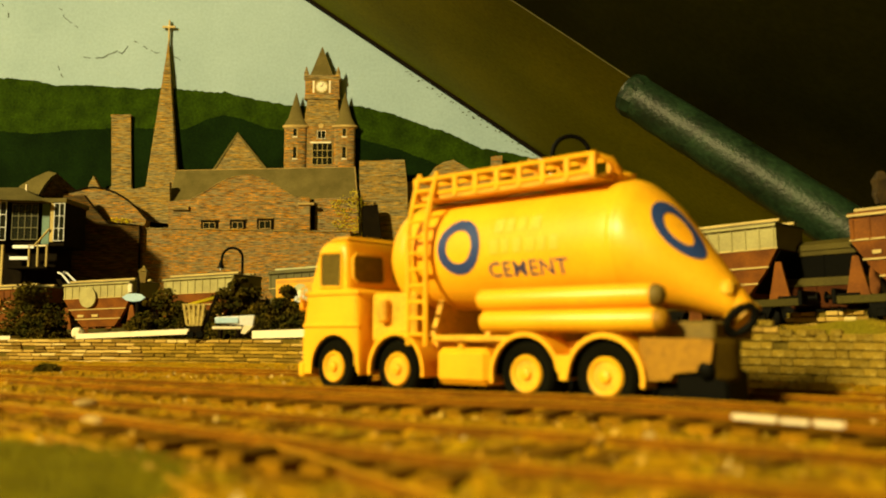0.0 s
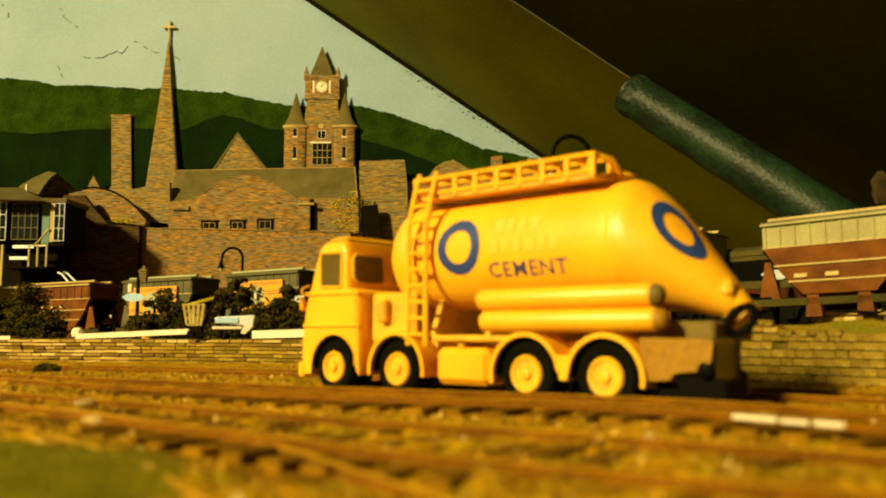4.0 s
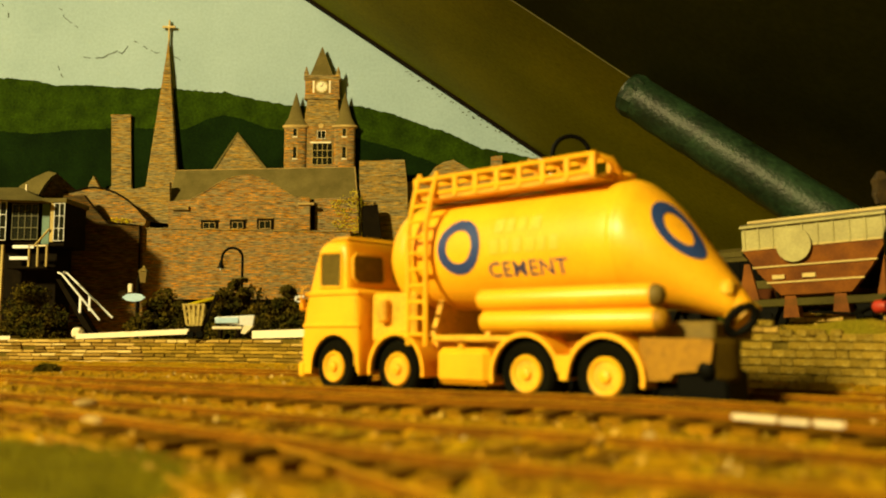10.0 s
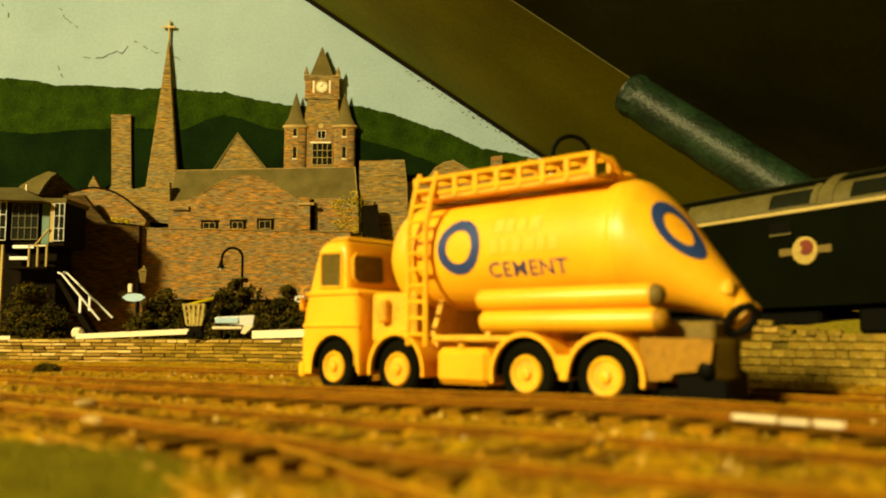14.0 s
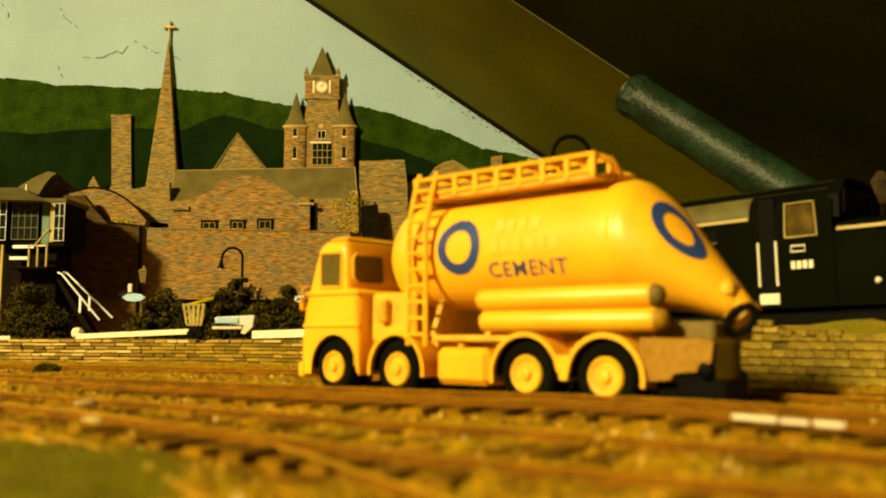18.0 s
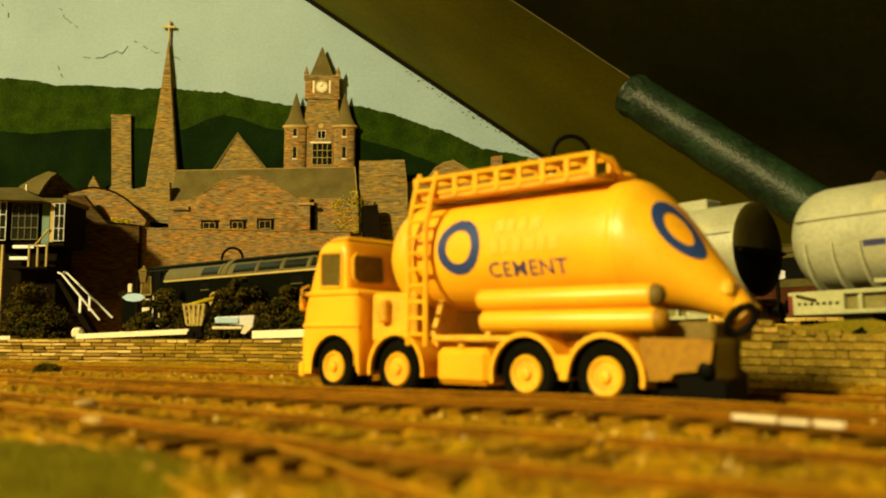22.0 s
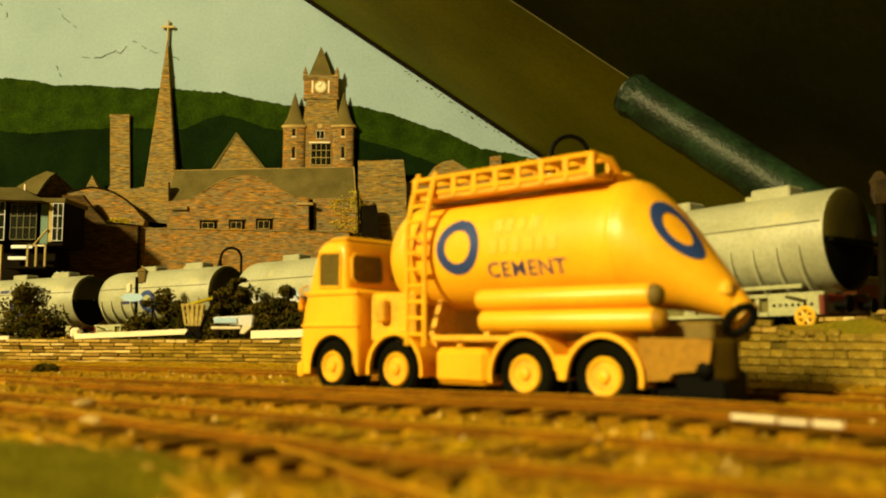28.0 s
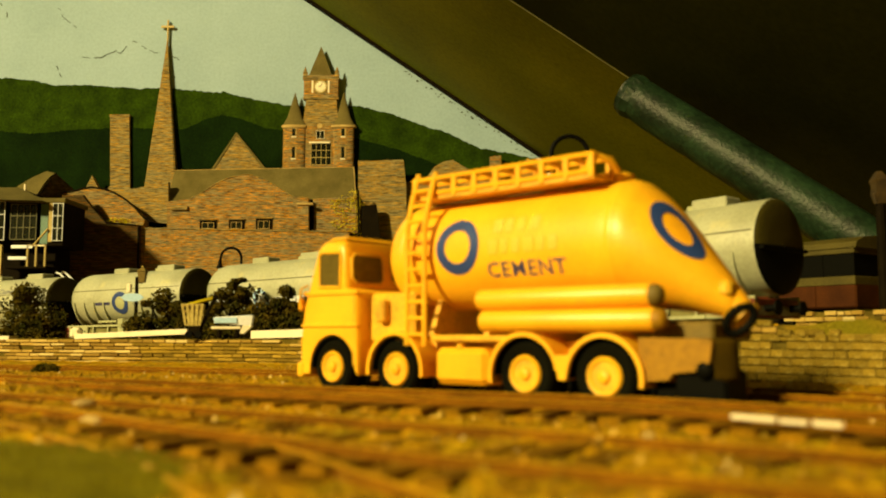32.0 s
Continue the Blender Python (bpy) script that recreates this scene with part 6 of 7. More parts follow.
# signal box
SB = 650
box_ = thing("signal_box", P(0, 0, 0), "dark timber signal box with white-framed windows", "signal box")
def sbx(p):
    return (-343.5, 120.6)[0] + (p / 1500) * SB
zt, zs, zb = (-334.6, 118.0)[1], (-333.0, 87.6)[1], 4
part("lower_storey", Geo().box(-372, sbx(92), SB + 14, SB + 40, zb, zs - 3, 0.5), TIMBER, box_)
part("upper_storey", Geo().box(-372, sbx(72), SB + 3, SB + 40, zs - 3, zt, 0.5), TIMBER, box_)
part("bay", Geo().box(sbx(92), sbx(121), SB - 2, SB + 36, zs - 5, zt - 1, 0.5), TIMBER, box_)
part("bay_roof", Geo().box(sbx(74), sbx(124), SB - 4, SB + 38, zt - 2, zt + 1.6, 0.5), SLATE, box_)
part("main_roof", Geo().loft([[(-380, SB - 14, zt), (sbx(93), SB - 14, zt - 2), (sbx(93), SB + 46, zt - 1), (-380, SB + 46, zt + 1)], [(-380, SB + 14, zt + 13), (sbx(18), SB + 14, zt + 13), (sbx(18), SB + 26, zt + 13), (-380, SB + 26, zt + 13)]]), SLATE, box_, "hipped grey roof")
part("roof_vent", Geo().box(sbx(30), sbx(58), SB + 10, SB + 20, zt + 1, zt + 7, 0.5), TIMBER, box_)
part("finial", Geo().tube([(sbx(33), SB + 12, zt + 6), (sbx(33), SB + 12, zt + 15)], 0.9, 7), CREAM, box_)
wp = part("window_row", Geo().box(sbx(22), sbx(70), SB + 1.2, SB + 3.4, zs, zt - 2), TIMBER, box_)
window(wp, (sbx(23), zt - 2.5), (sbx(69), zs + 0.5), SB + 1.5, OLIVE, 3, 2)
wl = part("corner_window", Geo().box(sbx(-6), sbx(16), SB - 2, SB + 2, zs - 1, zt - 0.5), TIMBER, box_)
window(wl, (sbx(-6), zt - 1), (sbx(16), zs - 0.5), SB - 1.8, WHITE, 1, 2)
wb = part("bay_window", Geo().box(sbx(102), sbx(121), SB - 2.6, SB - 1, zs - 2, zt - 2), TIMBER, box_)
window(wb, (sbx(102), zt - 2.5), (sbx(120), zs - 1), SB - 2.4, WHITE, 1, 2)
part("bay_post", Geo().box(sbx(94), sbx(101), SB - 2.8, SB - 1, zs - 2, zt - 1, 0.3), BRASS, box_)
part("door", Geo().box(sbx(73), sbx(92), SB + 3, SB + 6, zs - 3, zt - 2, 0.3), material("faded_teal_paint", (0.07, 0.17, 0.14), 0.5, amount=0.3), box_, "faded teal door")
part("balcony_floor", Geo().box(sbx(22), sbx(95), SB - 4, SB + 14, zs - 22.5, zs - 20.5, 0.3), TIMBER, box_)
for za, pa_, pb_ in ((438, 27, 65), (458, 22, 58)):
    zz = (-332.3, 73.1)[1] if za == 458 else (-332.8, 81.9)[1]
    part("white_rail", Geo().box(sbx(pa_) + 2, sbx(pb_) + 2, SB - 4.4, SB - 3.2, zz - 1.3, zz + 1.3, 0.3), WHITE, box_, "white balcony rail")
part("balcony_rail", Geo().box(sbx(60), sbx(94), SB - 4.4, SB - 3.4, (-332.8, 82.8)[1] - 0.6, (-332.8, 82.8)[1] + 0.6, 0.2), CREAM, box_)
for px_ in (61, 76, 92):
    part("balcony_post", Geo().box(sbx(px_) - 0.8, sbx(px_) + 0.8, SB - 4.4, SB - 3, zs - 21, zs - 4, 0.2), BRASS, box_)
part("balcony_brace", Geo().tube([(sbx(70), SB - 4, zs - 5), (sbx(95), SB - 4, zs + 8)], 0.8, 6), BRASS, box_)
for px_ in (4, 13):
    part("corner_post", Geo().box(sbx(px_) - 1.1, sbx(px_) + 1.1, SB - 4, SB - 1.5, zb, zs - 4, 0.3), BRASS, box_)
stair = part("staircase", Geo().prism([(sbx(104), (-293.3, 57.5)[1]), (sbx(112), (-293.3, 57.5)[1]), (sbx(186), 9), (sbx(172), 9)], SB + 2, SB + 12), TIMBER, box_, "dark stair flight")
for (xa, za_), (xb, zb_), yy in (((-290.4, 60.9), (-260.1, 25.8), -6), ((-292.8, 62.4), (-256.2, 27.8), 9)):
    part("stair_rail", Geo().tube([(xa - 3, SB + yy, za_ + 1), (xa, SB + yy, za_), (xb, SB + yy, zb_)], 0.85, 6), WHITE, box_, "white stair rail")
    for k in (0.5,):
        part("stair_post", Geo().box(xa + (xb - xa) * k - 0.9, xa + (xb - xa) * k + 0.9, SB + yy - 0.7, SB + yy + 0.7, za_ + (zb_ - za_) * k - 12, za_ + (zb_ - za_) * k, 0.2), WHITE, box_)
for k in range(9):
    x = sbx(110) + (sbx(180) - sbx(110)) * k / 9
    part("step", Geo().box(x, x + 4.5, SB - 3, SB + 12, 9 + (34 - 9) * (8 - k) / 8, 10.2 + (34 - 9) * (8 - k) / 8), TIMBER, stair)

for ob, g in ((box_, 1.06), (blk, 1.05)):
    ob.matrix_world = P(0, 0, 16 * (1 - g)) @ Matrix.Scale(g, 4)

# ---- on the bank ----
def swan_lamp(x, y, z0, ztop, r, label):
    ob = thing("swan_neck_lamp", P(x, y, z0), label, "lamp post", "lamp posts")
    h = ztop - z0 - r
    part("post", Geo().tube([(r, 0, 0), (r, 0, 6), (r, 0, 6.1), (r, 0, h)], [1.3, 1.2, 0.85, 0.8], 8), BLACK, ob)
    part("neck", Geo().tube([(r * math.cos(a), 0, h + r * math.sin(a)) for a in [math.pi * k / 12 for k in range(13)]] + [(-r - 0.4, 0, h - 3)], 0.85, 8), BLACK, ob)
    hd = part("lamp_head", Geo().tube([(-r - 0.5, 0, h - 1.5), (-r - 0.5, 0, h - 4), (-r - 0.5, 0, h - 6.5), (-r - 0.5, 0, h - 7)], [0.9, 1.4, 2.2, 0.6], 10), BLACK, ob, "black bell-shaped lamp head")
    part("lamp_glass", Geo().ball((-r - 0.5, 0, h - 7), 1.1, 8, 6), WHITE, hd)
    part("bracket", Geo().tube([(-r - 3, 0, h - 6), (-r + 2.5, 0, h - 6.2)], 0.35, 5), BLACK, ob)
    return ob


swan_lamp(-136, 545, 6, (-129.3, 70.9)[1], 6.6, "black swan-neck lamp beyond the tracks")
swan_lamp(46, 300, 12.5, (47.1, 86.7)[1], 6.6, "black swan-neck lamp behind the lorry")


def platform_lamp(x, y, z0, ztop, zsign, label, blue=True, arm=2.8):
    ob = thing("platform_lamp", P(x, y, z0), label, "lamp post", "lamp posts")
    part("post", Geo().tube([(0, 0, 0), (0, 0, 5), (0, 0, 5.1), (0, 0, ztop - z0 - 6)], [1.5, 1.3, 1.0, 0.9], 8), TIMBER, ob)
    h = ztop - z0
    ln = part("lantern", Geo().loft([[(arm + sx * w, sy * w, z) for sx, sy in ((-1, -1), (1, -1), (1, 1), (-1, 1))] for w, z in ((1.3, h - 9), (2.1, h - 3.4), (2.5, h - 3.2), (0.6, h - 1.2))]), DIMOLIVE, ob, "square dusty glass lantern")
    part("lantern_cap", Geo().ball((arm, 0, h - 0.8), 0.7, 8, 6), BRASS, ln)
    part("lantern_arm", Geo().tube([(0, 0, h - 8.5), (arm, 0, h - 9)], 0.6, 6), TIMBER, ob)
    sg = [(5.9 * math.cos(a), zsign - z0 + (2.1 if abs(math.cos(a)) < 0.8 else 1.2) * math.sin(a)) for a in [2 * math.pi * k / 24 for k in range(24)]]
    part("name_sign", Geo().prism([(p - 1.5, q) for p, q in sg], -1.9, -1.2), PALEBLUE if blue else WHITE, ob, "pale blue oval sign")
    if blue:
        part("letter_box", Geo().box(-4.6, -2.2, -2.2, -0.4, zsign - z0 + 2.5, zsign - z0 + 7, 0.4), CREAM, ob)
    return ob


platform_lamp(-158.4, 440, 11, (-159.2, 51.1)[1], (-161.8, 34.4)[1], "platform lamp with a pale blue oval sign")
platform_lamp(143, 362, 20, (141.4, 59.0)[1], (142.2, 40.8)[1], "platform lamp with a white oval sign", False, -2.6)
tp = thing("tall_lamp_post", P(173.6, 332, 20), "tall brown ornate lamp post at the platform", "lamp post", "lamp posts")
part("post", Geo().tube([(0, 0, 0), (0, 0, 40), (0, 0, 54)], [2.2, 1.8, 1.4], 9), TIMBER, tp)
part("lamp_head", Geo().loft([[(sx * w, sy * w, z) for sx, sy in ((-1, -1), (1, -1), (1, 1), (-1, 1))] for w, z in ((1.6, 47), (2.5, 51), (2.2, 54), (2.7, 56.4), (0.9, 60))]), RUSTBROWN, tp, "tarnished brown lantern")
part("lamp_bracket", Geo().tube([(-2.2, -1, 47), (-3.0, -1, 50.5), (-1.0, -1, 53)], 0.5, 6), RUSTBROWN, tp)

bush(-214, 441, 11, 36, 10, 29, 3, "dark rounded bush on the bank")
bush(-141, 425, 11.5, 30, 9, 26, 5, "dark straggling bush beside the track")
bush(-100, 414, 11.5, 24, 9, 34, 9, "tall dark shrub with an uneven top")
bush(-77, 404, 11.5, 27, 9, 27, 12, "dark dense bush above the wall")
bush(-118, 428, 11, 14, 6, 17, 15, "low dark bush behind the trolley")
bush(-253, 452, 11, 20, 8, 20, 18, "low dark bush at the bank edge")

# kerb slabs along the wall top
def kerb(x0, x1, z0, z1, h, label):
    pts = [q for q in along(WALL, 3) if x0 <= q[0] <= x1]
    rings = []
    for i, (x, y, dx, dy, d) in enumerate(pts):
        nx, ny = dy, -dx
        if ny > 0:
            nx, ny = -nx, -ny
        z = z0 + (z1 - z0) * i / max(1, len(pts) - 1)
        rings.append([(x + nx * 0.8, y + ny * 0.8, z), (x + nx * 0.8, y + ny * 0.8, z + h), (x - nx * 6, y - ny * 6, z + h), (x - nx * 6, y - ny * 6, z)])
    return solid("kerb_slab", Geo().loft(rings), CREAM, P(0, 0, 0), label, "kerb", "kerbs on the wall")


kerb(-176, -116, 13.2, 15.6, 2.4, "long cream kerb slab on the wall top")
kerb(-86, -52, 13.6, 14.6, 3.4, "short thick cream kerb on the wall top")
kerb(-236, -209, 12.6, 12.9, 1.8, "weathered cream kerb slab on the wall top")
solid("kerb_end", Geo().box(-2.5, 2.5, -2.5, 2.5, 0, 5, 1.2), CREAM, P(-174.5, 407, 13.6), "rounded cream kerb end stone", "kerb", "kerbs on the wall")

# trolley and small boat
tro = thing("luggage_trolley", P(-112.4, 386, 14.2), "tilted cream slatted trolley with a yellow load", "trolley")
def basket(u, v, y):
    """A place on the basket's front: u across, v up, both from 0 to 1."""
    return (-3.2 - 1.6 * v + u * (6.4 + 2.6 * v), y, 5.6 + 9.0 * v)
for k in range(5):
    part("slat", Geo().loft([[basket(k / 4 - 0.07, v, y), basket(k / 4 + 0.07, v, y)] + [basket(k / 4 + 0.07, v, y + 0.5), basket(k / 4 - 0.07, v, y + 0.5)] for v, y in ((0, -2.6), (1, -2.6))]), OLDCREAM, tro)
for k in range(4):
    part("cross_slat", Geo().loft([[basket(u, k / 3 - 0.05, -2.3), basket(u, k / 3 + 0.05, -2.3), basket(u, k / 3 + 0.05, -1.8), basket(u, k / 3 - 0.05, -1.8)] for u in (-0.07, 1.07)]), OLDCREAM, tro)
part("back_board", Geo().loft([[basket(u, 0, 2.2), basket(u, 1, 2.2), basket(u, 1, 2.7), basket(u, 0, 2.7)] for u in (0, 1)]), OLDCREAM, tro)
part("load", Geo().loft([[(-4.6 + 13 * k, -2 + 0.6 * k, 13.8 + 3.4 * k), (-4.4 + 13 * k, -2, 14.8 + 3.6 * k), (-4.4 + 13 * k, 1.8, 15.2 + 3.6 * k), (-4.6 + 13 * k, 2, 13.8 + 3.2 * k)] for k in (0, 0.3, 0.65, 1.0)]), IVY, tro, "yellow-green load")
part("frame", Geo().box(-2.2, 3.6, -2, 2, 1.2, 6.0, 0.5), TIMBER, tro)
part("draw_bar", Geo().tube([(3.4, -0.5, 4), (6.0, -0.5, 10.5), (9.2, -0.5, 17.6)], 0.75, 7), TIMBER, tro)
part("grip", Geo().ball((9.4, -0.5, 17.8), (1.6, 1.0, 1.3), 8, 6), TIMBER, tro)
for x in (-1.4, 2.8):
    part("wheel", Geo().tube([(x, -3.2, 1.3), (x, -2.3, 1.3)], 1.6, 14), BLACK, tro)
boat = thing("upturned_trough", P(-94.5, 384, 14.0, 0, 0, 6), "white and pale blue trough lying on the kerb", "trough")
part("hull", Geo().loft([[(-7.4, -3.2, 6.6), (8.6, -3.2, 5.2), (8.6, 3.2, 5.2), (-7.4, 3.2, 6.6)], [(-8.0, -3.6, 8.8), (9.4, -3.6, 9.7), (9.4, 3.6, 9.7), (-8.0, 3.6, 8.8)], [(-7.0, -3.0, 9.2), (9.0, -3.0, 10.1), (9.0, 3.0, 10.1), (-7.0, 3.0, 9.2)]]), WHITE, boat)
part("blue_patch", Geo().box(-7.6, 2.6, -3.8, -3.2, 6.4, 8.9, 0.2), PALEBLUE, boat)
part("end_flap", Geo().prism([(3.6, 2.0), (5.4, 1.6), (9.2, 5.4), (5.0, 5.6)], -3.2, 3.0), CREAM, boat)
part("stand", Geo().box(-9, 4, -2.8, 2.8, 3.8, 5.0, 0.2), CREAM, boat)
for x in (-6.5, 1.5):
    part("trestle", Geo().box(x, x + 1.6, -2.6, 2.6, 0, 4.0, 0.3), TIMBER, boat)
post_w = thing("white_marker", P(-72, 415, 9), "small white marker post by the bush", "marker post")
part("post", Geo().box(-0.6, 0.6, -0.5, 0.5, 0, 27, 0.2), WHITE, post_w)
for k in range(3):
    part("rung", Geo().box(-0.6, 4.2, -0.4, 0.4, 19 + 2.6 * k, 20.2 + 2.6 * k, 0.2), WHITE, post_w)

# ---- platform and parked coach beyond the far track ----
plat = [(143, 358), (152, 344), (186, 272), (205, 180), (330, 180), (330, 560), (60, 560), (100, 455)]
solid("platform", Geo().prism(plat, 4, 20, "z"), BALLAST, P(0, 0, 0), "brown ground behind the far stone wall", "ground", kind="structure")
lw = thing("wall_platform", P(0, 0, 0), "low pale stone platform wall", "wall", kind="structure")
pl = smooth_line([(144, 356), (152, 343), (170, 306), (187, 268), (200, 210)], 10)
rings = [[(x, y, 5), (x, y, 24.4), (x + 5, y + 3, 24.4), (x + 5, y + 3, 5)] for x, y, *_ in along(pl, 5)]
part("core", Geo().loft(rings), MORTAR, lw)
COACHROOF = material("grey_coach_roof", (0.085, 0.068, 0.012), 0.6, other=(0.055, 0.044, 0.008), grain=1200, blotch=80, amount=0.3, bump=0.1, spec=0.2)
COACHRED = material("dull_crimson_coach_paint", (0.07, 0.020, 0.003), 0.7, spec=0.1, other=(0.04, 0.011, 0.002), grain=1200, blotch=90, amount=0.3, bump=0.08)
coach = thing("parked_coach", P(168, 352, 20, 0, 0, math.degrees(math.atan2(-170, 120))), "parked brown coach with a dark window band", "coach")
part("body", Geo().box(-110, 12, -14, 14, 6, 18.6, 0.6), COACHRED, coach)
part("window_band", Geo().box(-109.5, 11.5, -13.6, 13.6, 18.5, 28.0, 0.2), BLACK, coach)
part("waist_strip", Geo().box(-110, 12, -14.4, 14.4, 15.2, 18.7, 0.2), COACHROOF, coach)
part("cove_panel", Geo().box(-110, 12, -14.2, 14.2, 27.8, 30.4, 0.2), COACHROOF, coach)
for k in range(6):
    part("window_post", Geo().box(-104 + 20 * k, -101.5 + 20 * k, -14, -13.2, 18.6, 28.0, 0.1), BLACK, coach)
    part("body_rib", Geo().box(-106 + 20 * k, -105 + 20 * k, -14.5, -13.8, 7, 15, 0.1), COACHRED, coach)
part("roof", Geo().loft([[(x, y, z) for y, z in [(-14.8, 30.0), (-13.5, 32.4), (-8, 34.6), (0, 35.4), (8, 34.6), (13.5, 32.4), (14.8, 30.0)]] for x in (-111, 13)]), COACHROOF, coach, "pale grey coach roof")
for xb in (-88, -26):
    part("bogie", Geo().box(xb - 15, xb + 15, -12, 12, 0, 6, 0.8), BLACK, coach)

# ---- on the front ballast ----
def mound(x, y):
    d = ((x + 64) / 52) ** 2 + ((y - 72) / 42) ** 2
    return 0.6 + 4.6 * max(0, 1 - d) ** 0.7 + 0.5 * noise.noise((x * 0.2, y * 0.2, 1)) + 0.35 * noise.noise((x * 0.7, y * 0.7, 1))


solid("grass_patch", sheet([-114 + 1.6 * i for i in range(60)], [38 + 1.6 * j for j in range(46)], mound), MOSS, P(0, 0, 0), "bright green flock grass beside the siding", "grass", kind="stuff", smooth=60)
solid("dark_clump", tufts(Geo(), (0, 0, 1.8), (4.8, 3.0, 2.4), 520, 0.7, 31), LEAF, P(-137, 296, 1.4), "small dark clump of weed between the rails", "weed", smooth=0)
solid("white_strip", Geo().box(-7.2, -1.0, -0.45, 0.4, -0.4, 0.22, 0.15).box(-0.6, 3.0, -0.5, 0.3, -0.4, 0.12, 0.15).box(3.5, 7.2, -0.35, 0.45, -0.4, 0.2, 0.15), CREAM, P(42.0, 105.3, 5.4, 0, 0, -50), "short pale painted strip lying on the rail", "strip")
for x, y, s, sd in ((41, 158, 1.4, 1), (56, 150, 1.6, 2), (66, 124, 1.1, 4), (-52, 129, 1.8, 5), (-47, 127, 1.3, 6), (-64.5, 155, 1.4, 7), (-26, 172, 1.0, 8), (26, 108, 1.0, 9)):
    g = Geo().ball((0, 0, 0.6), (s * 1.6, s, 0.8), 8, 5)
    solid("plaster_crumb", g, PALESTONE, P(x, y, ground_z(x, y) - 0.1, 0, 0, 30 * sd), "pale crumb of plaster on the ballast", "debris", "plaster crumbs")
rnd = random.Random(77)
g = Geo()
for _ in range(7500):
    x, y = rnd.uniform(-170, 120), rnd.uniform(62, 330)
    if abs(x) > y * 0.56 + 10 or y > 372 - 0.9 * max(0, x + 62):
        continue
    s = rnd.uniform(0.3, 0.95)
    z = ground_z(x, y) - 0.15
    a = rnd.uniform(0, 6.3)
    v = [(x + s * math.cos(a + k * 2.1) * rnd.uniform(0.6, 1.2), y + s * math.sin(a + k * 2.1) * rnd.uniform(0.6, 1.2), z) for k in range(3)] + [(x, y, z + s * 1.1)]
    g.add(v, [(0, 1, 3), (1, 2, 3), (2, 0, 3), (0, 2, 1)])
solid("loose_ballast", g, CHIP, P(0, 0, 0), "loose brown ballast chips between the sleepers", "ballast", kind="stuff", smooth=0)
g = Geo()
for x, y, dx, dy, d in along(WALL, 1.1):
    if not -240 < x < 140:
        continue
    nx, ny = dy, -dx
    if ny > 0:
        nx, ny = -nx, -ny
    for _ in range(3):
        q = rnd.uniform(2, 16)
        px_, py_ = x - nx * q, y - ny * q
        zz = wall_top(x) - 1.5 - max(0, q - 9) * 0.45
        hgt = rnd.uniform(1.2, 3.2)
        a = rnd.uniform(0, 6.3)
        g.add([(px_ - 0.35 * math.cos(a), py_ - 0.35 * math.sin(a), zz - 1), (px_ + 0.35 * math.cos(a), py_ + 0.35 * math.sin(a), zz - 1), (px_ + rnd.uniform(-0.8, 0.8), py_ + rnd.uniform(-0.8, 0.8), zz + hgt)], [(0, 1, 2)])
solid("bank_grass", g, GRASS, P(0, 0, 0), "short dry grass tufts on the bank", "grass", kind="stuff", smooth=0)

# ---- stone blocks of the two walls, last ----
block_meshes = [Geo().box(-w / 2 - 0.1, w / 2 + 0.1, -1.0, 0.6, 0.05, 2.1, 0.28).mesh("stone_block", STONE) for w in (3.0, 3.8, 4.6, 5.6)]
widths = [3.0, 3.8, 4.6, 5.6]
thin_meshes = [Geo().box(-w * 0.85, w * 0.85, -1.0, 0.6, 0.1, 1.45, 0.25).mesh("stone_block", THINSTONE) for w in widths]
rest = Geo()
rnd = random.Random(5)
count = 0


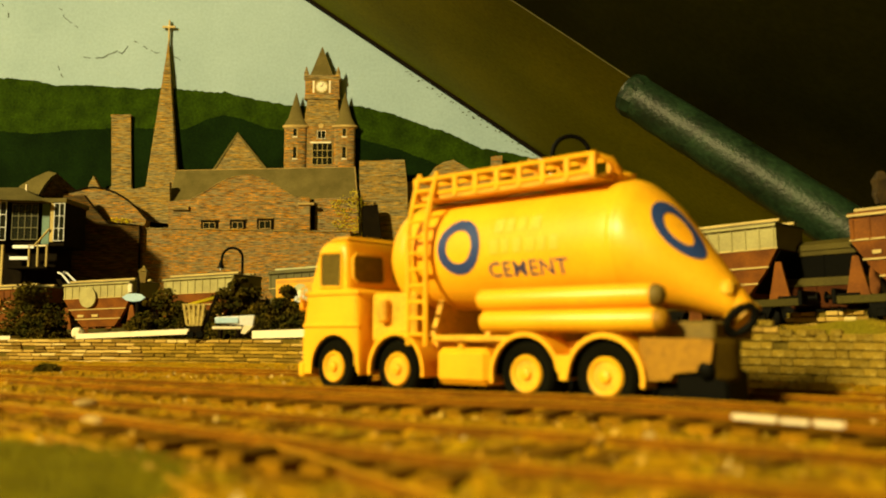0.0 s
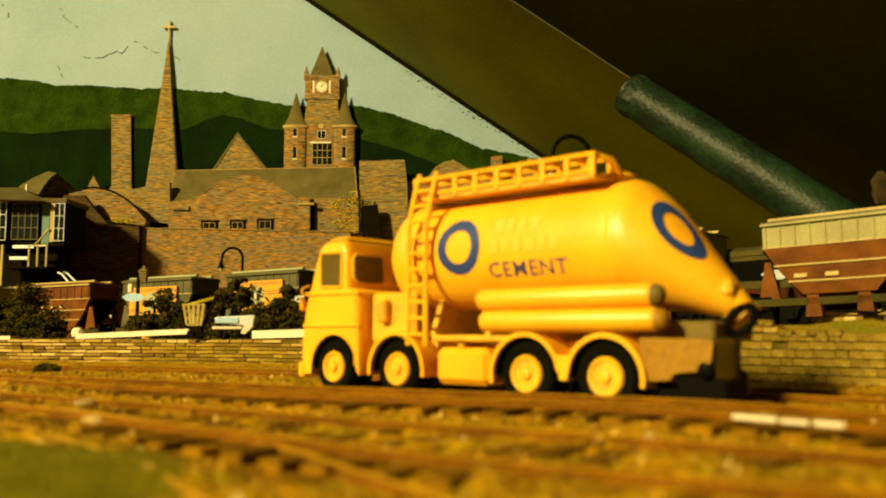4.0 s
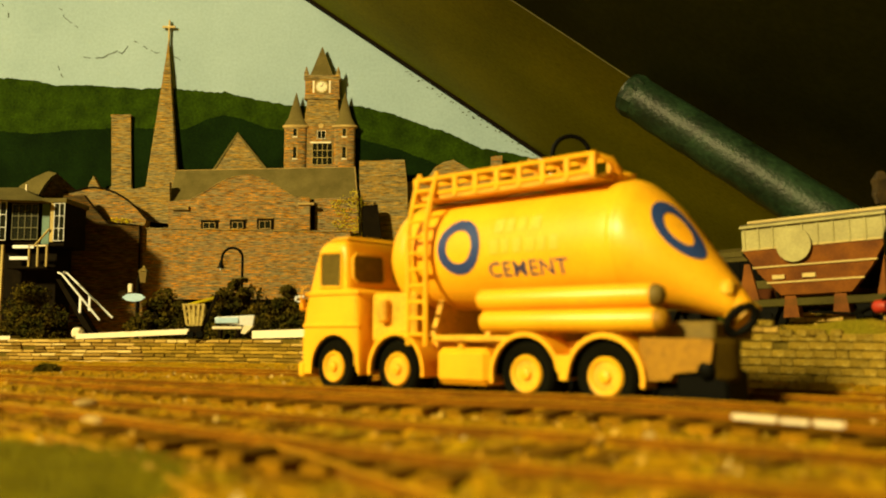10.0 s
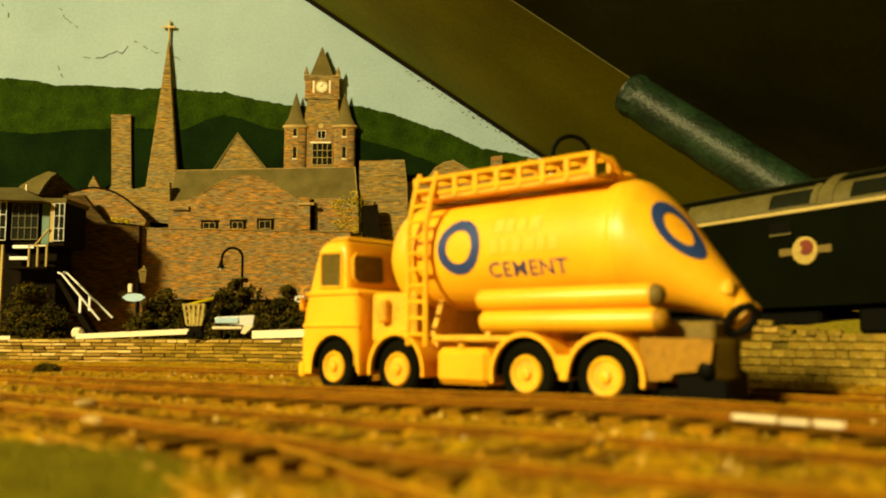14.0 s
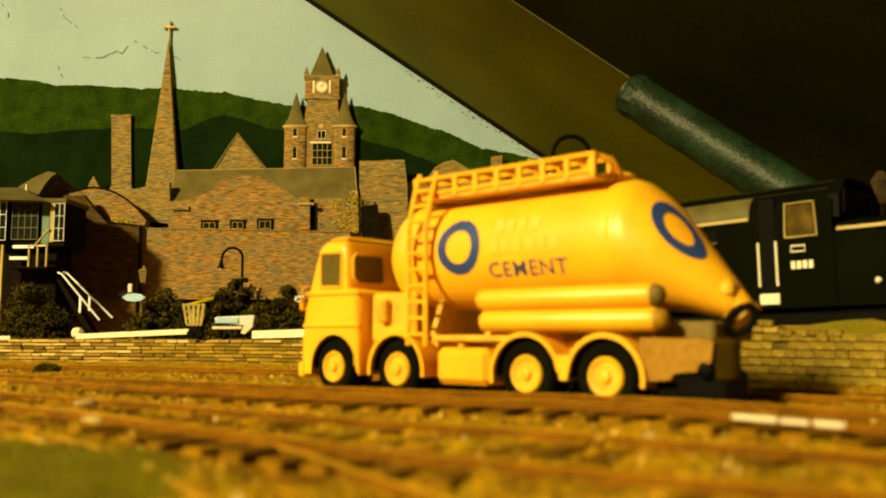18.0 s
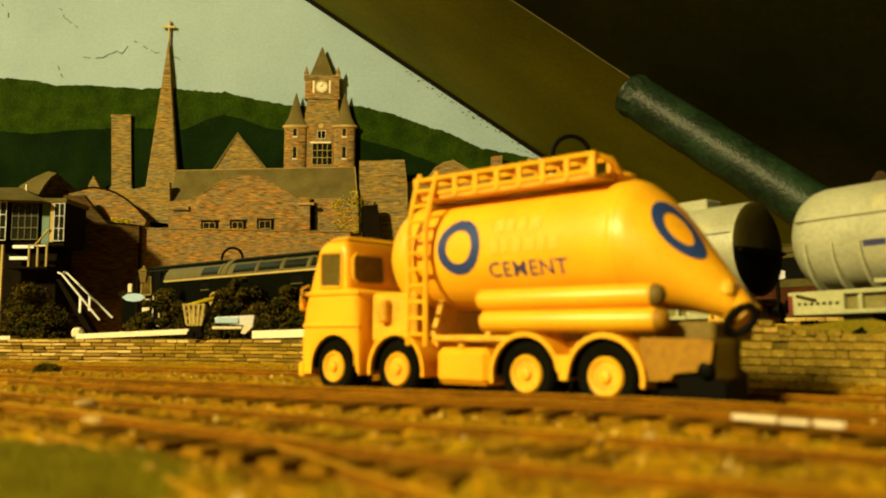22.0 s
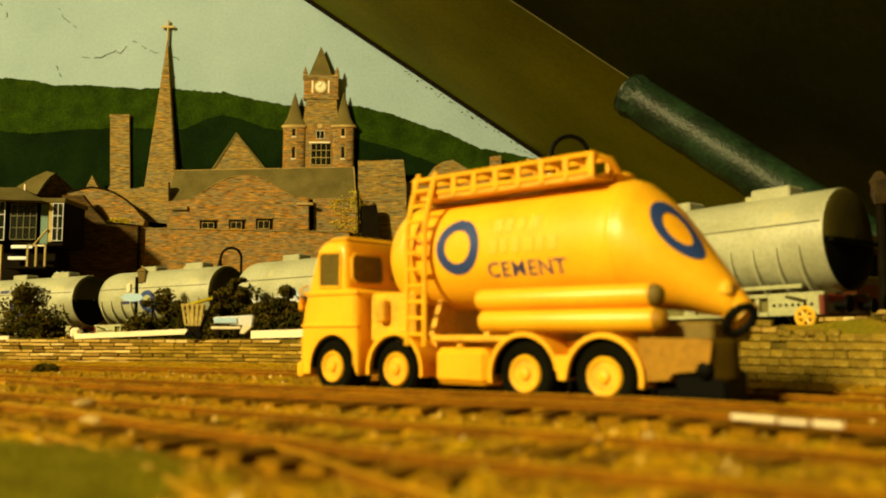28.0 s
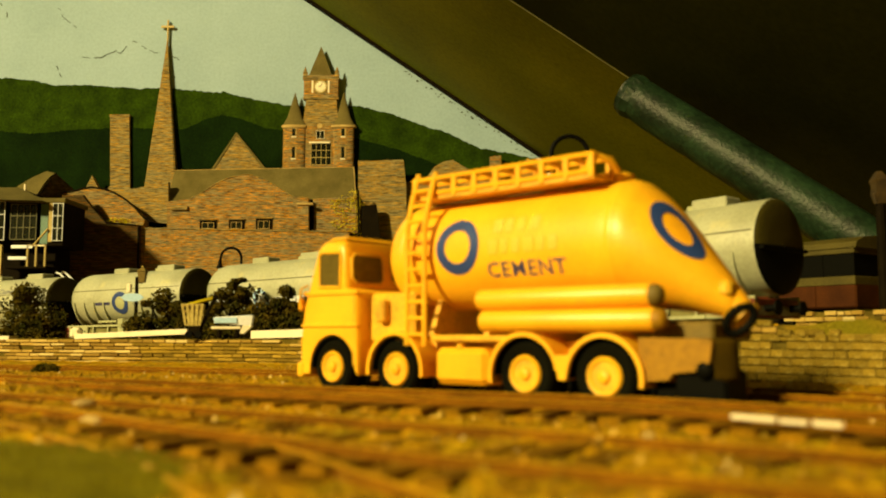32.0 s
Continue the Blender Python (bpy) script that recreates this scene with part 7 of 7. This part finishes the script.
def face_wall(line, zlo, ztop, parent, spare):
    global count
    total = along(line, 0.5)
    for row in range(13):
      for fine in (False, True):
        z = zlo + (1.62 if fine else 2.25) * row
        i = rnd.randrange(0, 8)
        while i < len(total) - 14:
            k = rnd.randrange(4)
            w = widths[k] * (1.7 if fine else 1)
            j = i + int(w)
            x, y, dx, dy, d = total[j]
            i = j + int(w) + 1
            if (x < 40) != fine or z + (1.4 if fine else 1.9) > ztop(x) or not (-240 < x < 205) or y < 150 or rnd.random() < 0.03:
                continue
            a = math.degrees(math.atan2(dy, dx))
            if count < 300 and spare(x):
                fwd = 1.3 if z > 14 and 78 < x < 93 else rnd.uniform(-0.3, 0.25)
                part("stone_block", (thin_meshes if fine else block_meshes)[k], None, parent, m=P(x - fwd * 0.6, y - fwd * 0.8, z, rnd.uniform(-3, 3), rnd.uniform(-2, 2), a + rnd.uniform(-3, 3)))
                count += 1
            else:
                c, s = math.cos(radians(a)), math.sin(radians(a))
                g = Geo().box(-w / 2 - 0.1, w / 2 - rnd.uniform(0, 0.5), -1.0 - rnd.uniform(-0.3, 0.5), 0.6, 0.1 + rnd.uniform(-0.1, 0.2), (1.5 if fine else 2.0) - rnd.uniform(0, 0.25), 0.25)
                rest.add([(x + p * c - q * s, y + p * s + q * c, z + r) for p, q, r in g.v], g.f)


face_wall(WALL, 0.2, lambda x: wall_top(x) + 0.6, wall_ob, lambda x: x > 66 or -140 < x < -60)
face_wall(pl, 11.5, lambda x: 26, lw, lambda x: True)
for wx, turn, kk in ((95, 10, 1), (98.5, -14, 0), (101, 25, 2), (105, -8, 0), (91, 6, 2), (87, -5, 1)):
    wy = float(np.interp(wx, [p[0] for p in WALL[:-24]], [p[1] for p in WALL[:-24]]))
    ob = solid("loose_stone", Geo().box(-widths[kk] / 2, widths[kk] / 2, -1.3, 0.9, 0, 1.9, 0.4), STONE, P(wx, wy - 0.3, wall_top(wx) - 0.2, 4, 3, -45 + turn), "loose pale stone on the wall top", "stone", "loose stones")
rb_ob = part("stone_courses", rest, COURSE, wall_ob)
tagged(rb_ob, "pale stone courses", kind="stuff")

motions()
